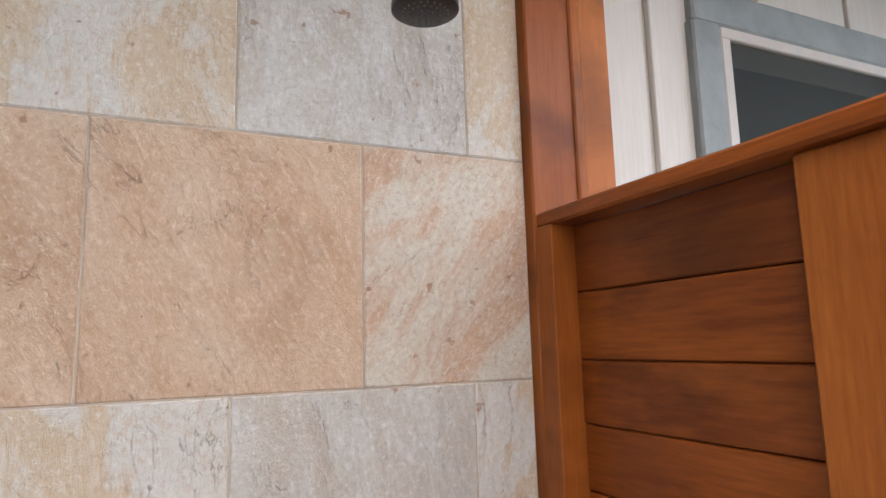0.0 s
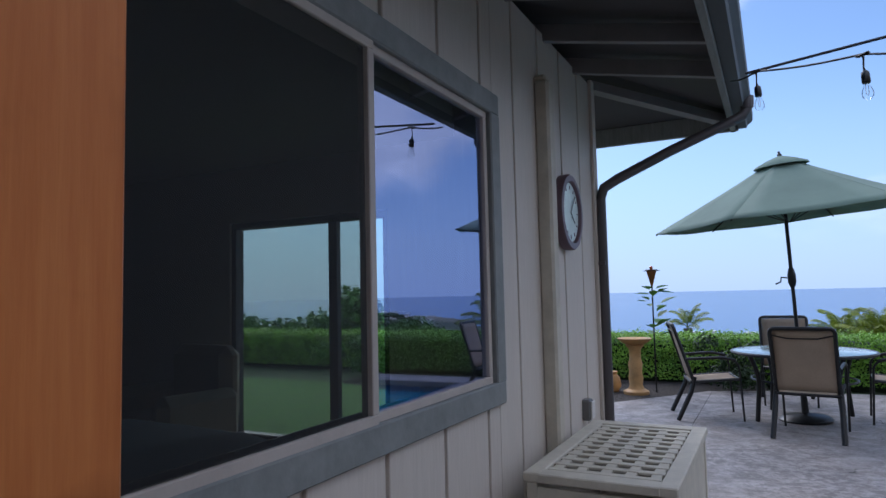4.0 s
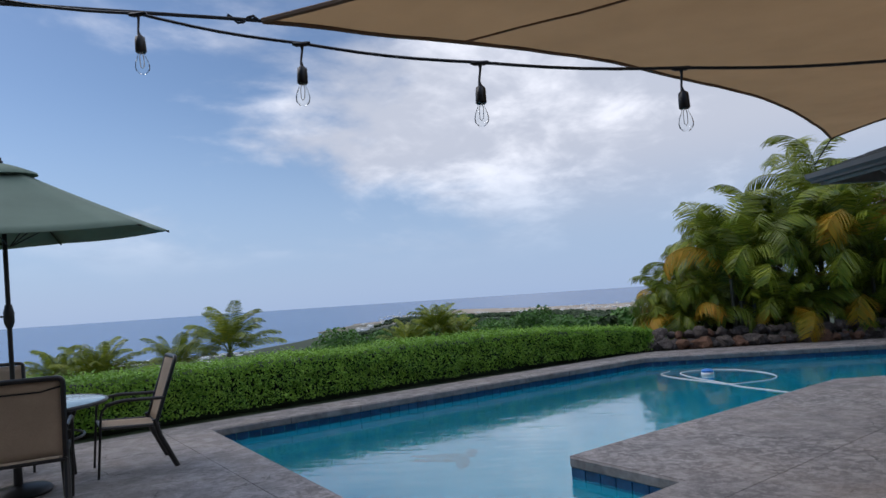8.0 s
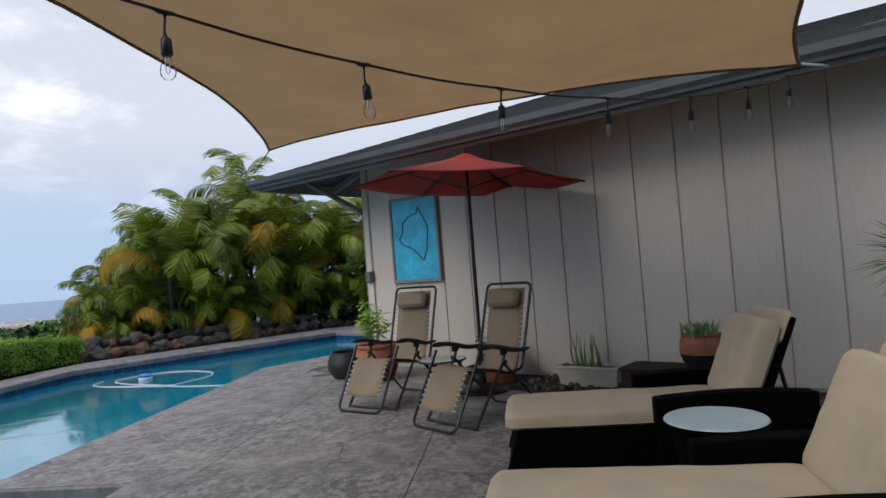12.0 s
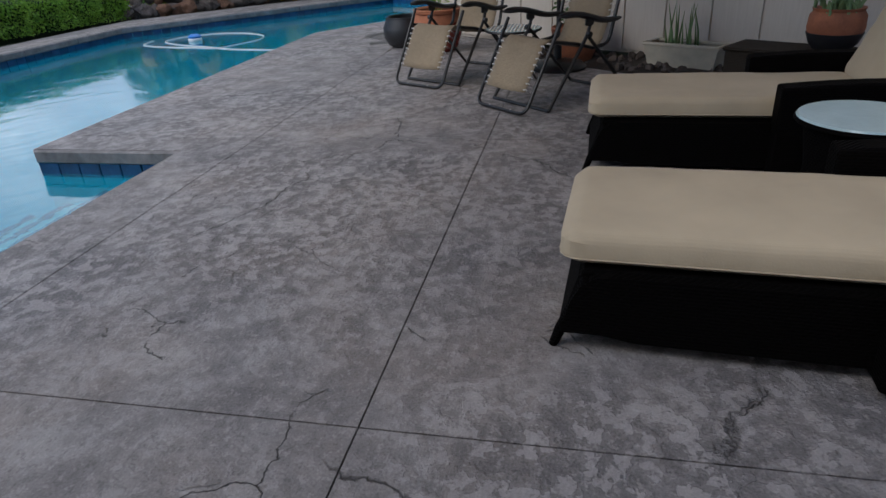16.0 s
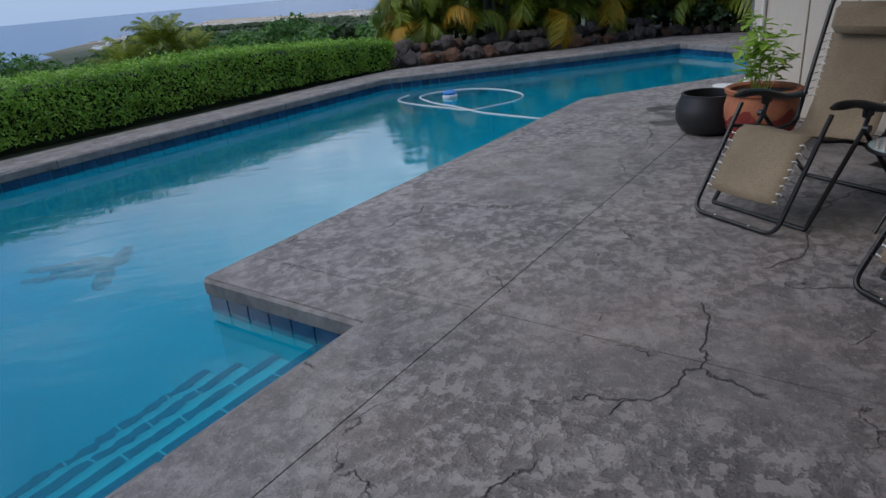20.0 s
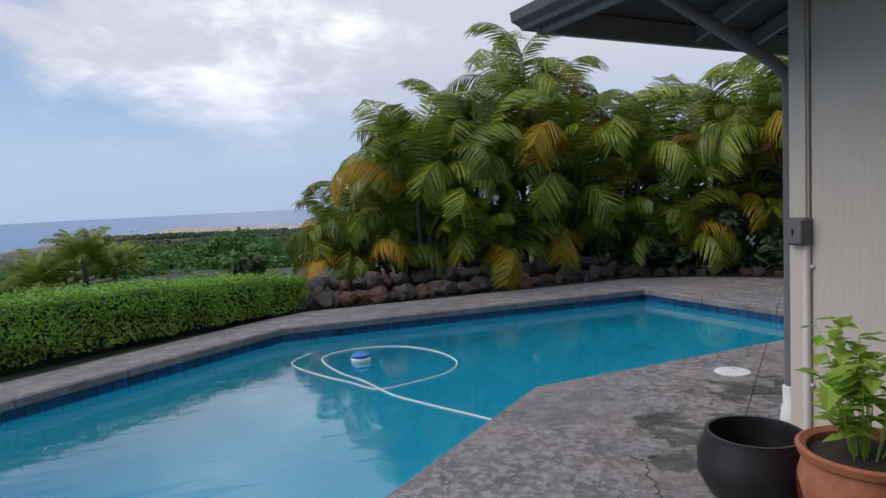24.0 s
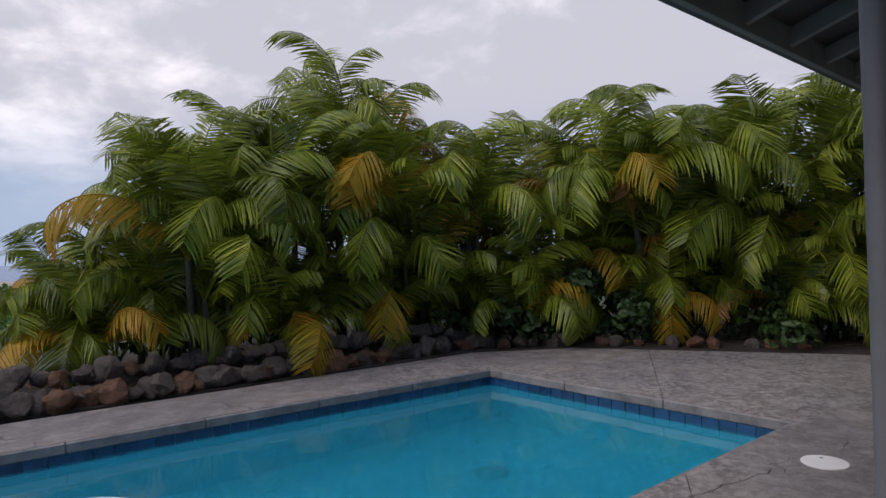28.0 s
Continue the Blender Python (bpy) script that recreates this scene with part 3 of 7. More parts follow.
TILE_MIX = mat_tile("rust and grey stone tile", (0.61, 0.40, 0.26), (0.47, 0.25, 0.14), (0.76, 0.70, 0.58), (0.58, 0.52, 0.42), -40, 0.55, 0.5, (0.65, 0.58, 0.46), 0.045, 2.8)
GROUT = plain("tile grout", (0.40, 0.32, 0.24), 0.9)
RED_H = mat_wood("redwood board", (0.092, 0.017, 0.003), (0.24, 0.054, 0.008), (0.39, 0.104, 0.015), (0.5, 6, 6), 0.42, 0.04)
RED_V = mat_wood("redwood post", (0.19, 0.042, 0.007), (0.36, 0.098, 0.015), (0.52, 0.165, 0.026), (6, 6, 0.5), 0.42, 0.04)
RED_L = mat_wood("orange wood trim", (0.34, 0.095, 0.022), (0.50, 0.165, 0.042), (0.58, 0.22, 0.065), (6, 6, 0.4), 0.5)
SIDING = mat_siding()
TRIM = plain("grey green trim paint", (0.205, 0.212, 0.198), 0.6, var=0.2, stretch=(8, 1, 1), fine=24, bump=0.4)
FRAME = plain("tan window frame", (0.44, 0.385, 0.33), 0.5, var=0.1)
BOXWOOD = plain("weathered cream paint", (0.50, 0.455, 0.36), 0.65, var=0.14, scale=9, bump=0.25)
DECK = mat_deck()
JOINT = plain("joint filler", (0.022, 0.020, 0.019), 0.9)
COPING = plain("coping concrete", (0.185, 0.172, 0.168), 0.7, var=0.5, scale=5, fine=30, bump=0.5, world=True, dist=0.01)
PLASTER = plain("pool plaster", (0.08, 0.52, 0.63), 0.7, var=0.08, scale=1.2, world=True)
# lighter copy of the pool plaster: shallow-water brightness put into the colour
STEP = plain("step plaster lightened for shallow water", (0.62, 0.72, 0.74), 0.7, var=0.08, scale=2, world=True)
PTILE = plain("glazed blue tile", (0.012, 0.055, 0.135), 0.18, var=0.55, scale=4, bump=0.05)
WATER = mat_water()
METAL = plain("dark grey metal", (0.082, 0.072, 0.072), 0.45, 0.2, var=0.1)
GUTTER = plain("painted gutter", (0.085, 0.092, 0.095), 0.6, var=0.15, scale=3, Specular_IOR_Level=0.25)
PIPE = plain("grey painted downpipe", (0.155, 0.150, 0.150), 0.5, var=0.15, scale=4)
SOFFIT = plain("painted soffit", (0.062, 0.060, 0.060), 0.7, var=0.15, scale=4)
RAFTER = plain("painted rafter", (0.21, 0.205, 0.20), 0.65, var=0.12)
SHINGLE = plain("asphalt shingle", (0.034, 0.038, 0.038), 0.95, var=0.5, scale=20, fine=120, bump=0.6, Specular_IOR_Level=0.08)
BLACK = plain("black plastic", (0.007, 0.007, 0.0075), 0.4, var=0.2)
IRON = plain("black painted steel", (0.009, 0.0085, 0.0085), 0.4, 0.1, var=0.2)
SLING = mat_cloth("tan sling mesh", (0.42, 0.325, 0.235), 0.22, weave=420, wefts=0.3)
ZGSLING = mat_cloth("khaki sling mesh", (0.255, 0.197, 0.128), 0.10, weave=300, var=0.22, wefts=0.42)
GREENC = mat_cloth("sage green canopy", (0.150, 0.215, 0.165), 0.16)
REDC = mat_cloth("red canopy", (0.40, 0.020, 0.009), 0.02)
SAILC = mat_cloth("tan shade cloth", (0.335, 0.212, 0.105), 0.45, var=0.10)
CUSHION = mat_cloth("cream cushion fabric", (0.43, 0.35, 0.240), 0.0)
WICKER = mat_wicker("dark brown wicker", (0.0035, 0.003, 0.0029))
WICKER_B = mat_wicker("brown wicker", (0.050, 0.042, 0.034))
GLASS = mat_window("clear glass", (0.97, 0.98, 0.98), 0.0, 1.12)
PANE = mat_window("window pane", (0.80, 0.90, 0.93), 0.0, 5.0, (0.58, 0.66, 0.98))
DOORGLASS = mat_window("green tinted glass", (0.78, 0.95, 0.80), 0.0, 1.2)
SCREEN = mat_screen()
FROST = plain("frosted table glass", (0.42, 0.56, 0.58), 0.12, var=0.08, Specular_IOR_Level=0.6)
TERRA = plain("terracotta", (0.33, 0.115, 0.055), 0.8, var=0.35, scale=8)
REDGLAZE = plain("red glaze", (0.20, 0.030, 0.022), 0.25, var=0.2, bump=0.05)
BLACKPOT = plain("black ceramic", (0.016, 0.016, 0.018), 0.45, var=0.25)
SOIL = plain("dark soil", (0.030, 0.022, 0.017), 0.95, var=0.5, scale=12, fine=80, bump=0.8, world=True, dist=0.02)
LAVA = plain("lava rock", (0.105, 0.084, 0.072), 0.9, var=0.6, scale=3.5, fine=26, bump=0.8, dist=0.03)
LAVA_R = plain("rusty lava rock", (0.16, 0.080, 0.046), 0.9, var=0.5, scale=4, fine=26, bump=0.8, dist=0.03)
HEDGE_L = mat_leaf("hedge leaf", [(0.0, (0.060, 0.155, 0.018)), (0.5, (0.17, 0.36, 0.034)), (1.0, (0.38, 0.60, 0.07))])
HEDGE_IN = plain("hedge interior shade", (0.010, 0.020, 0.006), 0.95, var=0.5, world=True)
FROND = mat_leaf("palm frond green", [(0.0, (0.016, 0.040, 0.006)), (0.40, (0.085, 0.152, 0.016)), (0.8, (0.27, 0.34, 0.034)), (1.0, (0.50, 0.48, 0.05))], 0.33, 0.30)
FROND_Y = mat_leaf("palm frond yellowing", [(0.0, (0.17, 0.21, 0.020)), (0.5, (0.44, 0.31, 0.024)), (1.0, (0.58, 0.24, 0.020))], 0.5, 0.38)
FROND_B = mat_leaf("palm frond dry", [(0.0, (0.20, 0.115, 0.045)), (1.0, (0.40, 0.20, 0.07))], 0.7, 0.3)
TRUNK = plain("palm cane", (0.085, 0.085, 0.060), 0.75, var=0.35, scale=6, stretch=(1, 1, 3))
BARK = plain("tree bark", (0.10, 0.08, 0.06), 0.9, var=0.4)
LEAF = mat_leaf("bush leaf", [(0.0, (0.030, 0.085, 0.016)), (0.5, (0.06, 0.16, 0.025)), (1.0, (0.13, 0.27, 0.05))])
DARK_LEAF = mat_leaf("dark shrub leaf", [(0.0, (0.012, 0.030, 0.008)), (1.0, (0.04, 0.08, 0.018))], 0.5, 0.1)
BASIL = mat_leaf("herb leaf", [(0.0, (0.24, 0.42, 0.05)), (1.0, (0.55, 0.74, 0.16))], 0.5, 0.5)
SPIKE = mat_leaf("blue green blade", [(0.0, (0.10, 0.18, 0.07)), (1.0, (0.26, 0.38, 0.17))], 0.5, 0.15)
LAWN = plain("mown lawn", (0.055, 0.115, 0.020), 0.95, var=0.35, scale=3, fine=60, bump=0.6, world=True)
GROUND, OCEAN = mat_ground(), mat_ocean()
MULCH = plain("red bark chips", (0.17, 0.050, 0.030), 0.9, var=0.55, scale=16, fine=90, bump=0.8, dist=0.01)
WHITE = plain("white plastic", (0.72, 0.72, 0.70), 0.45, var=0.06)
BLUEP = plain("blue plastic", (0.02, 0.16, 0.46), 0.35, var=0.1)
ART = plain("turquoise panel paint", (0.03, 0.44, 0.64), 0.45, var=0.35, scale=5, fine=30, bump=0.4)
ARTLINE = plain("deep teal line paint", (0.008, 0.10, 0.18), 0.5, var=0.2)
WALL_IN = plain("interior wall paint", (0.24, 0.22, 0.19), 0.8, var=0.06)
FLOOR_IN = plain("interior floor tile", (0.46, 0.43, 0.38), 0.3, var=0.12)
BED = mat_cloth("grey blue bedspread", (0.17, 0.23, 0.25))
CHAIRC = mat_cloth("beige upholstery", (0.50, 0.43, 0.31))
BATH = plain("ochre stoneware", (0.48, 0.27, 0.10), 0.6, var=0.25, scale=9)
COPPER = plain("copper", (0.35, 0.12, 0.06), 0.4, 0.8, var=0.2)
CLOCKFACE = plain("pale dial", (0.62, 0.72, 0.68), 0.4, var=0.2)
PURPLE = plain("dusty plum rim", (0.115, 0.070, 0.085), 0.45, var=0.15)
CONDUIT = plain("pale grey conduit", (0.66, 0.62, 0.57), 0.5, var=0.1)
EBOX = plain("grey box plastic", (0.13, 0.125, 0.12), 0.45, var=0.1)

# ---- plan ----
TH = radians(55)                       # the second wing stands turned from the first
WD, WN = Vector((math.cos(TH), math.sin(TH), 0)), Vector((-math.sin(TH), math.cos(TH), 0))
WALL_W, CORNER_W = -5.40, 7.625         # the wing's front wall and its far corner


def wing(s, n, z=0.0):
    return WD * s + WN * n + Vector((0, 0, z))


WING = Matrix.Rotation(TH, 4, "Z")     # x along the wing's wall, y out of it
POOL = [(2.16, 3.83), (4.14, 3.83), (4.14, 4.93), (9.19, 4.92), (12.50, 2.51), (14.38, 5.27), (10.36, 8.79), (2.33, 9.12)]
WATER_Z, POOL_Z = -0.17, -1.45


def tessellate(loops):
    from mathutils.geometry import tessellate_polygon
    flat = [Vector((x, y, 0)) for lp in loops for x, y in lp]
    return flat, tessellate_polygon([[Vector((x, y, 0)) for x, y in lp] for lp in loops])


def offset_loop(poly, d):
    """The outline moved outward by d (counter-clockwise outline)."""
    out, n = [], len(poly)
    for i in range(n):
        a, b, c = Vector(poly[i - 1]), Vector(poly[i]), Vector(poly[(i + 1) % n])
        d1, d2 = (b - a).normalized(), (c - b).normalized()
        n1, n2 = Vector((d1.y, -d1.x)), Vector((d2.y, -d2.x))
        m = (n1 + n2) / (1 + n1.dot(n2))
        out.append(tuple(b + m * d))
    return out


# ground: one sheet from the lot down the hillside and under the sea
SEA = -22.6
LOT = [(-30, -26), (24, -26), (24, 4), (22, 9.0), (16.5, 11.6), (11.5, 11.6), (-30, 11.6)]


def coast(az):
    """Distance of the shore from the house by compass angle, in degrees from +x."""
    pts = [(-180, 420), (0, 980), (40, 940), (49, 1010), (56, 1130), (58.5, 1140), (60, 860), (64, 520), (68, 372), (96, 368), (130, 380), (180, 420)]
    for (a, r), (b, q) in zip(pts, pts[1:]):
        if a <= az <= b:
            return r + (q - r) * (az - a) / (b - a)
    return 420


def build_ground():
    rim = []
    for i, (x, y) in enumerate(LOT):
        x2, y2 = LOT[(i + 1) % len(LOT)]
        k = max(2, int(math.hypot(x2 - x, y2 - y) / 1.6))
        rim += [(x + (x2 - x) * j / k, y + (y2 - y) * j / k) for j in range(k)]
    flat, tris = tessellate([rim, offset_loop(POOL, 0.22)])
    g = Mesh()
    verts, faces = [(p.x, p.y, -0.06) for p in flat], [tuple(t) for t in tris]
    n, c = len(rim), (4.0, 4.0)
    base = list(range(n))
    for k in (1.04, 1.1, 1.2, 1.35, 1.6, 2.0, 2.6, 3.4, 4.6, 6.5, 9, 13, 18, 25, 34, 46, 60, 80, 110, 150, 200):
        ring = []
        for x, y in rim:
            px, py = c[0] + (x - c[0]) * k, c[1] + (y - c[1]) * k
            r = math.hypot(px - c[0], py - c[1])
            if r > 4700:
                px, py = c[0] + (px - c[0]) * 4700 / r, c[1] + (py - c[1]) * 4700 / r
                r = 4700
            az = math.degrees(math.atan2(py - c[1], px - c[0]))
            sea = coast(az)
            u = min(1.0, max(0.0, (k - 1) * math.hypot(x - c[0], y - c[1]) / (sea * 0.78)))
            back = min(1.0, max(0.0, (-y + 8) / 20)) if y < 8 else 0.0
            z = -0.06 - (abs(SEA) - 0.8) * (u ** 0.75)
            if r > sea:
                z = SEA - min(6, (r - sea) * 0.05)
            z += 0.9 * noise.noise((px * 0.03, py * 0.03, 0)) * min(1, (k - 1) * 2)
            z = z * (1 - back) + back * (-0.06 - 0.01 * (k - 1))
            ring.append(len(verts))
            verts.append((px, py, z))
        faces += [(base[i], ring[i], ring[(i + 1) % n], base[(i + 1) % n]) for i in range(n)]
        base = ring
    g.add(verts, faces)
    return structure("ground", g, GROUND, "green hillside falling from the garden to the coast", "ground")


build_ground()
sea = Mesh()
sea.add([(-4990, -4990, SEA), (4990, -4990, SEA), (4990, 4990, SEA), (-4990, 4990, SEA)], [(0, 1, 2, 3)])
structure("water_ocean", sea, OCEAN, "deep blue calm ocean reaching the hazy horizon", "ocean")

# ---- pool shell, water, tile band ----
shell = Mesh()
flat, tris = tessellate([POOL])
shell.add([(p.x, p.y, POOL_Z) for p in flat], [tuple(t) for t in tris])
for i, (x, y) in enumerate(POOL):
    x2, y2 = POOL[(i + 1) % len(POOL)]
    shell.add([(x, y, POOL_Z), (x2, y2, POOL_Z), (x2, y2, -0.07), (x, y, -0.07)], [(0, 3, 2, 1)])
pool = structure("pool", shell, PLASTER, "swimming pool shell of blue-green plaster", "pool")
water = Mesh()
water.add([(p.x, p.y, WATER_Z) for p in flat], [tuple(t) for t in tris])
wat = structure("water", water, WATER, "clear turquoise pool water with faint ripples", "water")
wat.visible_shadow = False


# ---- paving round the pool: slabs cut at the saw joints ----
DECK_OUT = [(-1.02, -9.0), (4.2, -9.0), tuple(wing(-1.0, WALL_W + 0.02)[:2]), tuple(wing(1.6, WALL_W + 0.02)[:2]), tuple(wing(1.7, -4.75)[:2]), tuple(wing(4.2, -4.55)[:2]),
            tuple(wing(5.9, -4.70)[:2]), tuple(wing(6.0, WALL_W + 0.02)[:2]), tuple(wing(CORNER_W, WALL_W + 0.02)[:2]), tuple(wing(CORNER_W, -9.5)[:2]), (14.6, -1.6), (15.55, 1.1), (15.9, 4.4), (15.45, 5.75),
            (11.35, 9.30), (10.7, 9.42), (6.2, 9.62), (2.0, 9.72), (0.0, 9.66), (-0.76, 9.38), (-1.1, 8.92), (-1.77, 8.07), (-2.5, 7.3), (-2.6, 4.52), (-1.02, 4.52)]
deck = tagged(new("pavement_deck"), "grey-brown stamped concrete pool deck with worn patches and cracks", "paving", kind="structure")


def build_deck():
    flat, tris = tessellate([DECK_OUT, POOL])
    src = bmesh.new()
    vs = [src.verts.new((p.x, p.y, 0)) for p in flat]
    for t in tris:
        try:
            src.faces.new([vs[i] for i in t])
        except ValueError:
            pass
    bmesh.ops.recalc_face_normals(src, faces=src.faces[:])
    xs, ys = [-3.2, -0.72, 1.87, 4.45, 7.05, 16.2], [-9.2, -1.15, 1.905, 3.44, 10.0]
    for i in range(len(xs) - 1):
        for j in range(len(ys) - 1):
            b = src.copy()
            for co, no in (((xs[i] + 0.0028, 0, 0), (-1, 0, 0)), ((xs[i + 1] - 0.0028, 0, 0), (1, 0, 0)), ((0, ys[j] + 0.0028, 0), (0, -1, 0)), ((0, ys[j + 1] - 0.0028, 0), (0, 1, 0))):
                bmesh.ops.bisect_plane(b, geom=b.verts[:] + b.edges[:] + b.faces[:], plane_co=co, plane_no=no, clear_outer=True)
            if not b.faces:
                b.free()
                continue
            for f in b.faces:
                if f.normal.z < 0:
                    f.normal_flip()
            r = bmesh.ops.extrude_face_region(b, geom=b.faces[:])
            moved = {v for e in r["geom"] if isinstance(e, bmesh.types.BMVert) for v in (e,)}
            for v in b.verts:
                if v not in moved:
                    v.co.z = -0.05
            bmesh.ops.recalc_face_normals(b, faces=b.faces[:])
            me = bpy.data.meshes.new("slab")
            b.to_mesh(me)
            b.free()
            me.materials.append(DECK)
            part("slab", me, DECK, deck)
    src.free()


build_deck()
under = Mesh()
f2, t2 = tessellate([offset_loop(DECK_OUT, -0.02), offset_loop(POOL, 0.02)])
under.add([(p.x, p.y, -0.045) for p in f2], [tuple(t) for t in t2])
part("joint_bed", under, JOINT, deck, "dark joint filler")

# coping: a lip that hangs over the tile band
for i, (x, y) in enumerate(POOL):
    a, b = Vector((x, y, 0)), Vector((*POOL[(i + 1) % len(POOL)], 0))
    d = (b - a).normalized()
    nrm = Vector((d.y, -d.x, 0))
    ln, k = (b - a).length, max(1, int((b - a).length / 0.9))
    rz = math.atan2(d.y, d.x)
    for j in range(k):
        c = a + d * (ln * (j + 0.5) / k)
        lip = Mesh().box((0, 0, 0), (ln / k - 0.004, 0.045, 0.088), 0.010)
        part("coping_stone", lip, COPING, pool, at=Matrix.Translation(c - nrm * 0.006 + Vector((0, 0, -0.0485))) @ Matrix.Rotation(rz, 4, "Z"))
    tl = 0.155
    kt = max(1, round(ln / tl))
    td = Mesh().box((0, 0, 0), (ln / kt - 0.006, 0.02, 0.15), 0.003).data("tile", PTILE)
    near = 5 < (a + b).x / 2
    if ln < 2.2 or near:
        for j in range(min(kt, 60)):
            c = a + d * (ln * (j + 0.5) / kt)
            part("tile", td, PTILE, pool, at=Matrix.Translation(c - nrm * 0.004 + Vector((0, 0, -0.165))) @ Matrix.Rotation(rz, 4, "Z"))
    else:
        band = Mesh()
        for j in range(kt):
            c = a + d * (ln * (j + 0.5) / kt)
            band.box(c - nrm * 0.004 + Vector((0, 0, -0.165)), (ln / kt - 0.006, 0.02, 0.15), 0.0, Matrix.Rotation(rz, 4, "Z"))
        part("tile_band", band, PTILE, pool)

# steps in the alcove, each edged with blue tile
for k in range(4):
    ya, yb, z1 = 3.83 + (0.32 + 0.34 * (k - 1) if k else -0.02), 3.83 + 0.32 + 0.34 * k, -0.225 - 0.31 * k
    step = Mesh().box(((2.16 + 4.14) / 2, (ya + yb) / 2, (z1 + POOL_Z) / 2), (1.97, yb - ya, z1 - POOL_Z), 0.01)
    st = part("step", step, STEP, pool, "step plaster in a lighter colour for shallow water")
    for j in range(7):
        tl = Mesh().box((2.30 + 0.283 * j, yb - 0.026, z1 + 0.006), (0.272, 0.048, 0.012), 0.002)
        part("tile", tl, PTILE, st)


# ---- houses ----
def wall_with_hole(name, x0, x1, z0, z1, thick, hole, mat, label, at):
    """A wall from x0 to x1 along local x, its face at y = 0 and its body behind; hole is (x0, x1, z0, z1)."""
    w = Mesh()
    if hole:
        a, b, c, d = hole
        spans = [(x0, a, z0, z1), (b, x1, z0, z1), (a, b, z0, c), (a, b, d, z1)]
    else:
        spans = [(x0, x1, z0, z1)]
    for p, q, r, s in spans:
        if q - p > 0.01 and s - r > 0.01:
            w.box(((p + q) / 2, -thick / 2, (r + s) / 2), (q - p, thick, s - r))
    ob = structure(name, w, mat, label, "wall")
    ob.matrix_basis = at
    return ob


def boards(wall, grooves, x0, x1, z0, z1, skip=None, gap=0.014):
    """Siding boards on a wall with open grooves between them, cut round a window's casing."""
    cuts = [x0 - gap / 2] + sorted(g for g in grooves if x0 + 0.03 < g < x1 - 0.03) + [x1 + gap / 2]
    for a, b in zip(cuts, cuts[1:]):
        a, b = a + gap / 2, b - gap / 2
        spans = [(a, b, z0, z1)]
        if skip and a < skip[1] and b > skip[0]:
            spans = [(max(a, skip[0]), min(b, skip[1]), z0, skip[2]), (max(a, skip[0]), min(b, skip[1]), skip[3], z1)]
            if a < skip[0]:
                spans.append((a, skip[0], z0, z1))
            if b > skip[1]:
                spans.append((skip[1], b, z0, z1))
        for p, q, r, t in spans:
            if q - p > 0.02:
                part("board", Mesh().box((0, 0, 0), (q - p, 0.018, t - r), 0.003), SIDING, wall, at=Matrix.Translation(((p + q) / 2, 0.009 + rnd(-0.001, 0.001), (r + t) / 2)))


# first wing: its front wall runs along y at x = -1.03 and faces +x; local x = -y of the plan
MAIN = Matrix.Translation((-1.03, 0, 0)) @ Matrix.Rotation(radians(-90), 4, "Z")
HZ = 2.92
WIN = (0.62, 2.455, 1.015, 2.225)
main_wall = wall_with_hole("wall_main", -4.42, 0.0, 0.0, HZ, 0.14, (-WIN[1], -WIN[0], WIN[2], WIN[3]), SIDING, "warm grey board-and-batten house wall", MAIN)
boards(main_wall, [-(0.385 + 0.4045 * k) for k in range(10)], -4.42, -0.23, 0.03, HZ - 0.02, (-WIN[1] - 0.08, -WIN[0] + 0.08, WIN[2] - 0.08, WIN[3] + 0.08), 0.024)
NORTH = Matrix.Translation((-1.03, 4.42, 0))
DOOR = (-3.42, -1.66, 0.12, 2.12)
north_wall = wall_with_hole("wall_north", -6.6, 0.0, 0.0, HZ, 0.14, DOOR, SIDING, "warm grey board-and-batten end wall", NORTH)
north_wall.matrix_basis = NORTH
structure("wall_back", Mesh().box((-7.7, 1.5, HZ / 2), (0.14, 5.85, HZ)), WALL_IN, "plain painted room wall", "wall")
structure("wall_south", Mesh().box((-4.4, -1.4, HZ / 2), (6.5, 0.14, HZ)), WALL_IN, "plain painted room wall", "wall")
structure("floor_room", Mesh().box((-4.37, 1.5, 0.05), (6.4, 5.7, 0.10)), FLOOR_IN, "dim tiled bedroom floor", "floor")
structure("ceiling_room", Mesh().box((-4.37, 1.5, HZ - 0.25), (6.4, 5.7, 0.06)), WALL_IN, "plain room ceiling", "ceiling")
shower_wall = structure("wall_shower", Mesh().box((-1.0702, -1.3, HZ / 2), (0.14, 2.6, HZ)), GROUT, "grouted backing of the shower wall", "wall")

# unseen wall, added to close this end and cut light on the partition
structure("wall_shower_end", Mesh().box((0.3, -1.95, HZ / 2), (2.6, 0.14, HZ)), TRIM, "unseen grey-green wall added to close and darken the shower", "wall")
# second wing
W0 = WING @ Matrix.Translation((0, WALL_W, 0))
wing_wall = wall_with_hole("wall_wing", -4.0, CORNER_W, 0.0, 2.92, 0.15, None, SIDING, "warm grey board-and-batten wall of the second wing", W0)
boards(wing_wall, [7.515 - 0.425 * k for k in range(24)], -3.0, CORNER_W, 0.03, 2.90)
W1 = WING @ Matrix.Translation((CORNER_W, WALL_W, 0)) @ Matrix.Rotation(radians(-90), 4, "Z")
wall_with_hole("wall_wing_end", 0.0, 7.0, 0.0, 2.92, 0.15, None, SIDING, "warm grey end wall of the second wing", W1)
part("corner_board", Mesh().box((0, 0, 1.4), (0.10, 0.024, 2.8), 0.003), SIDING, wing_wall, at=Matrix.Translation((CORNER_W - 0.05, 0.031, 0)))
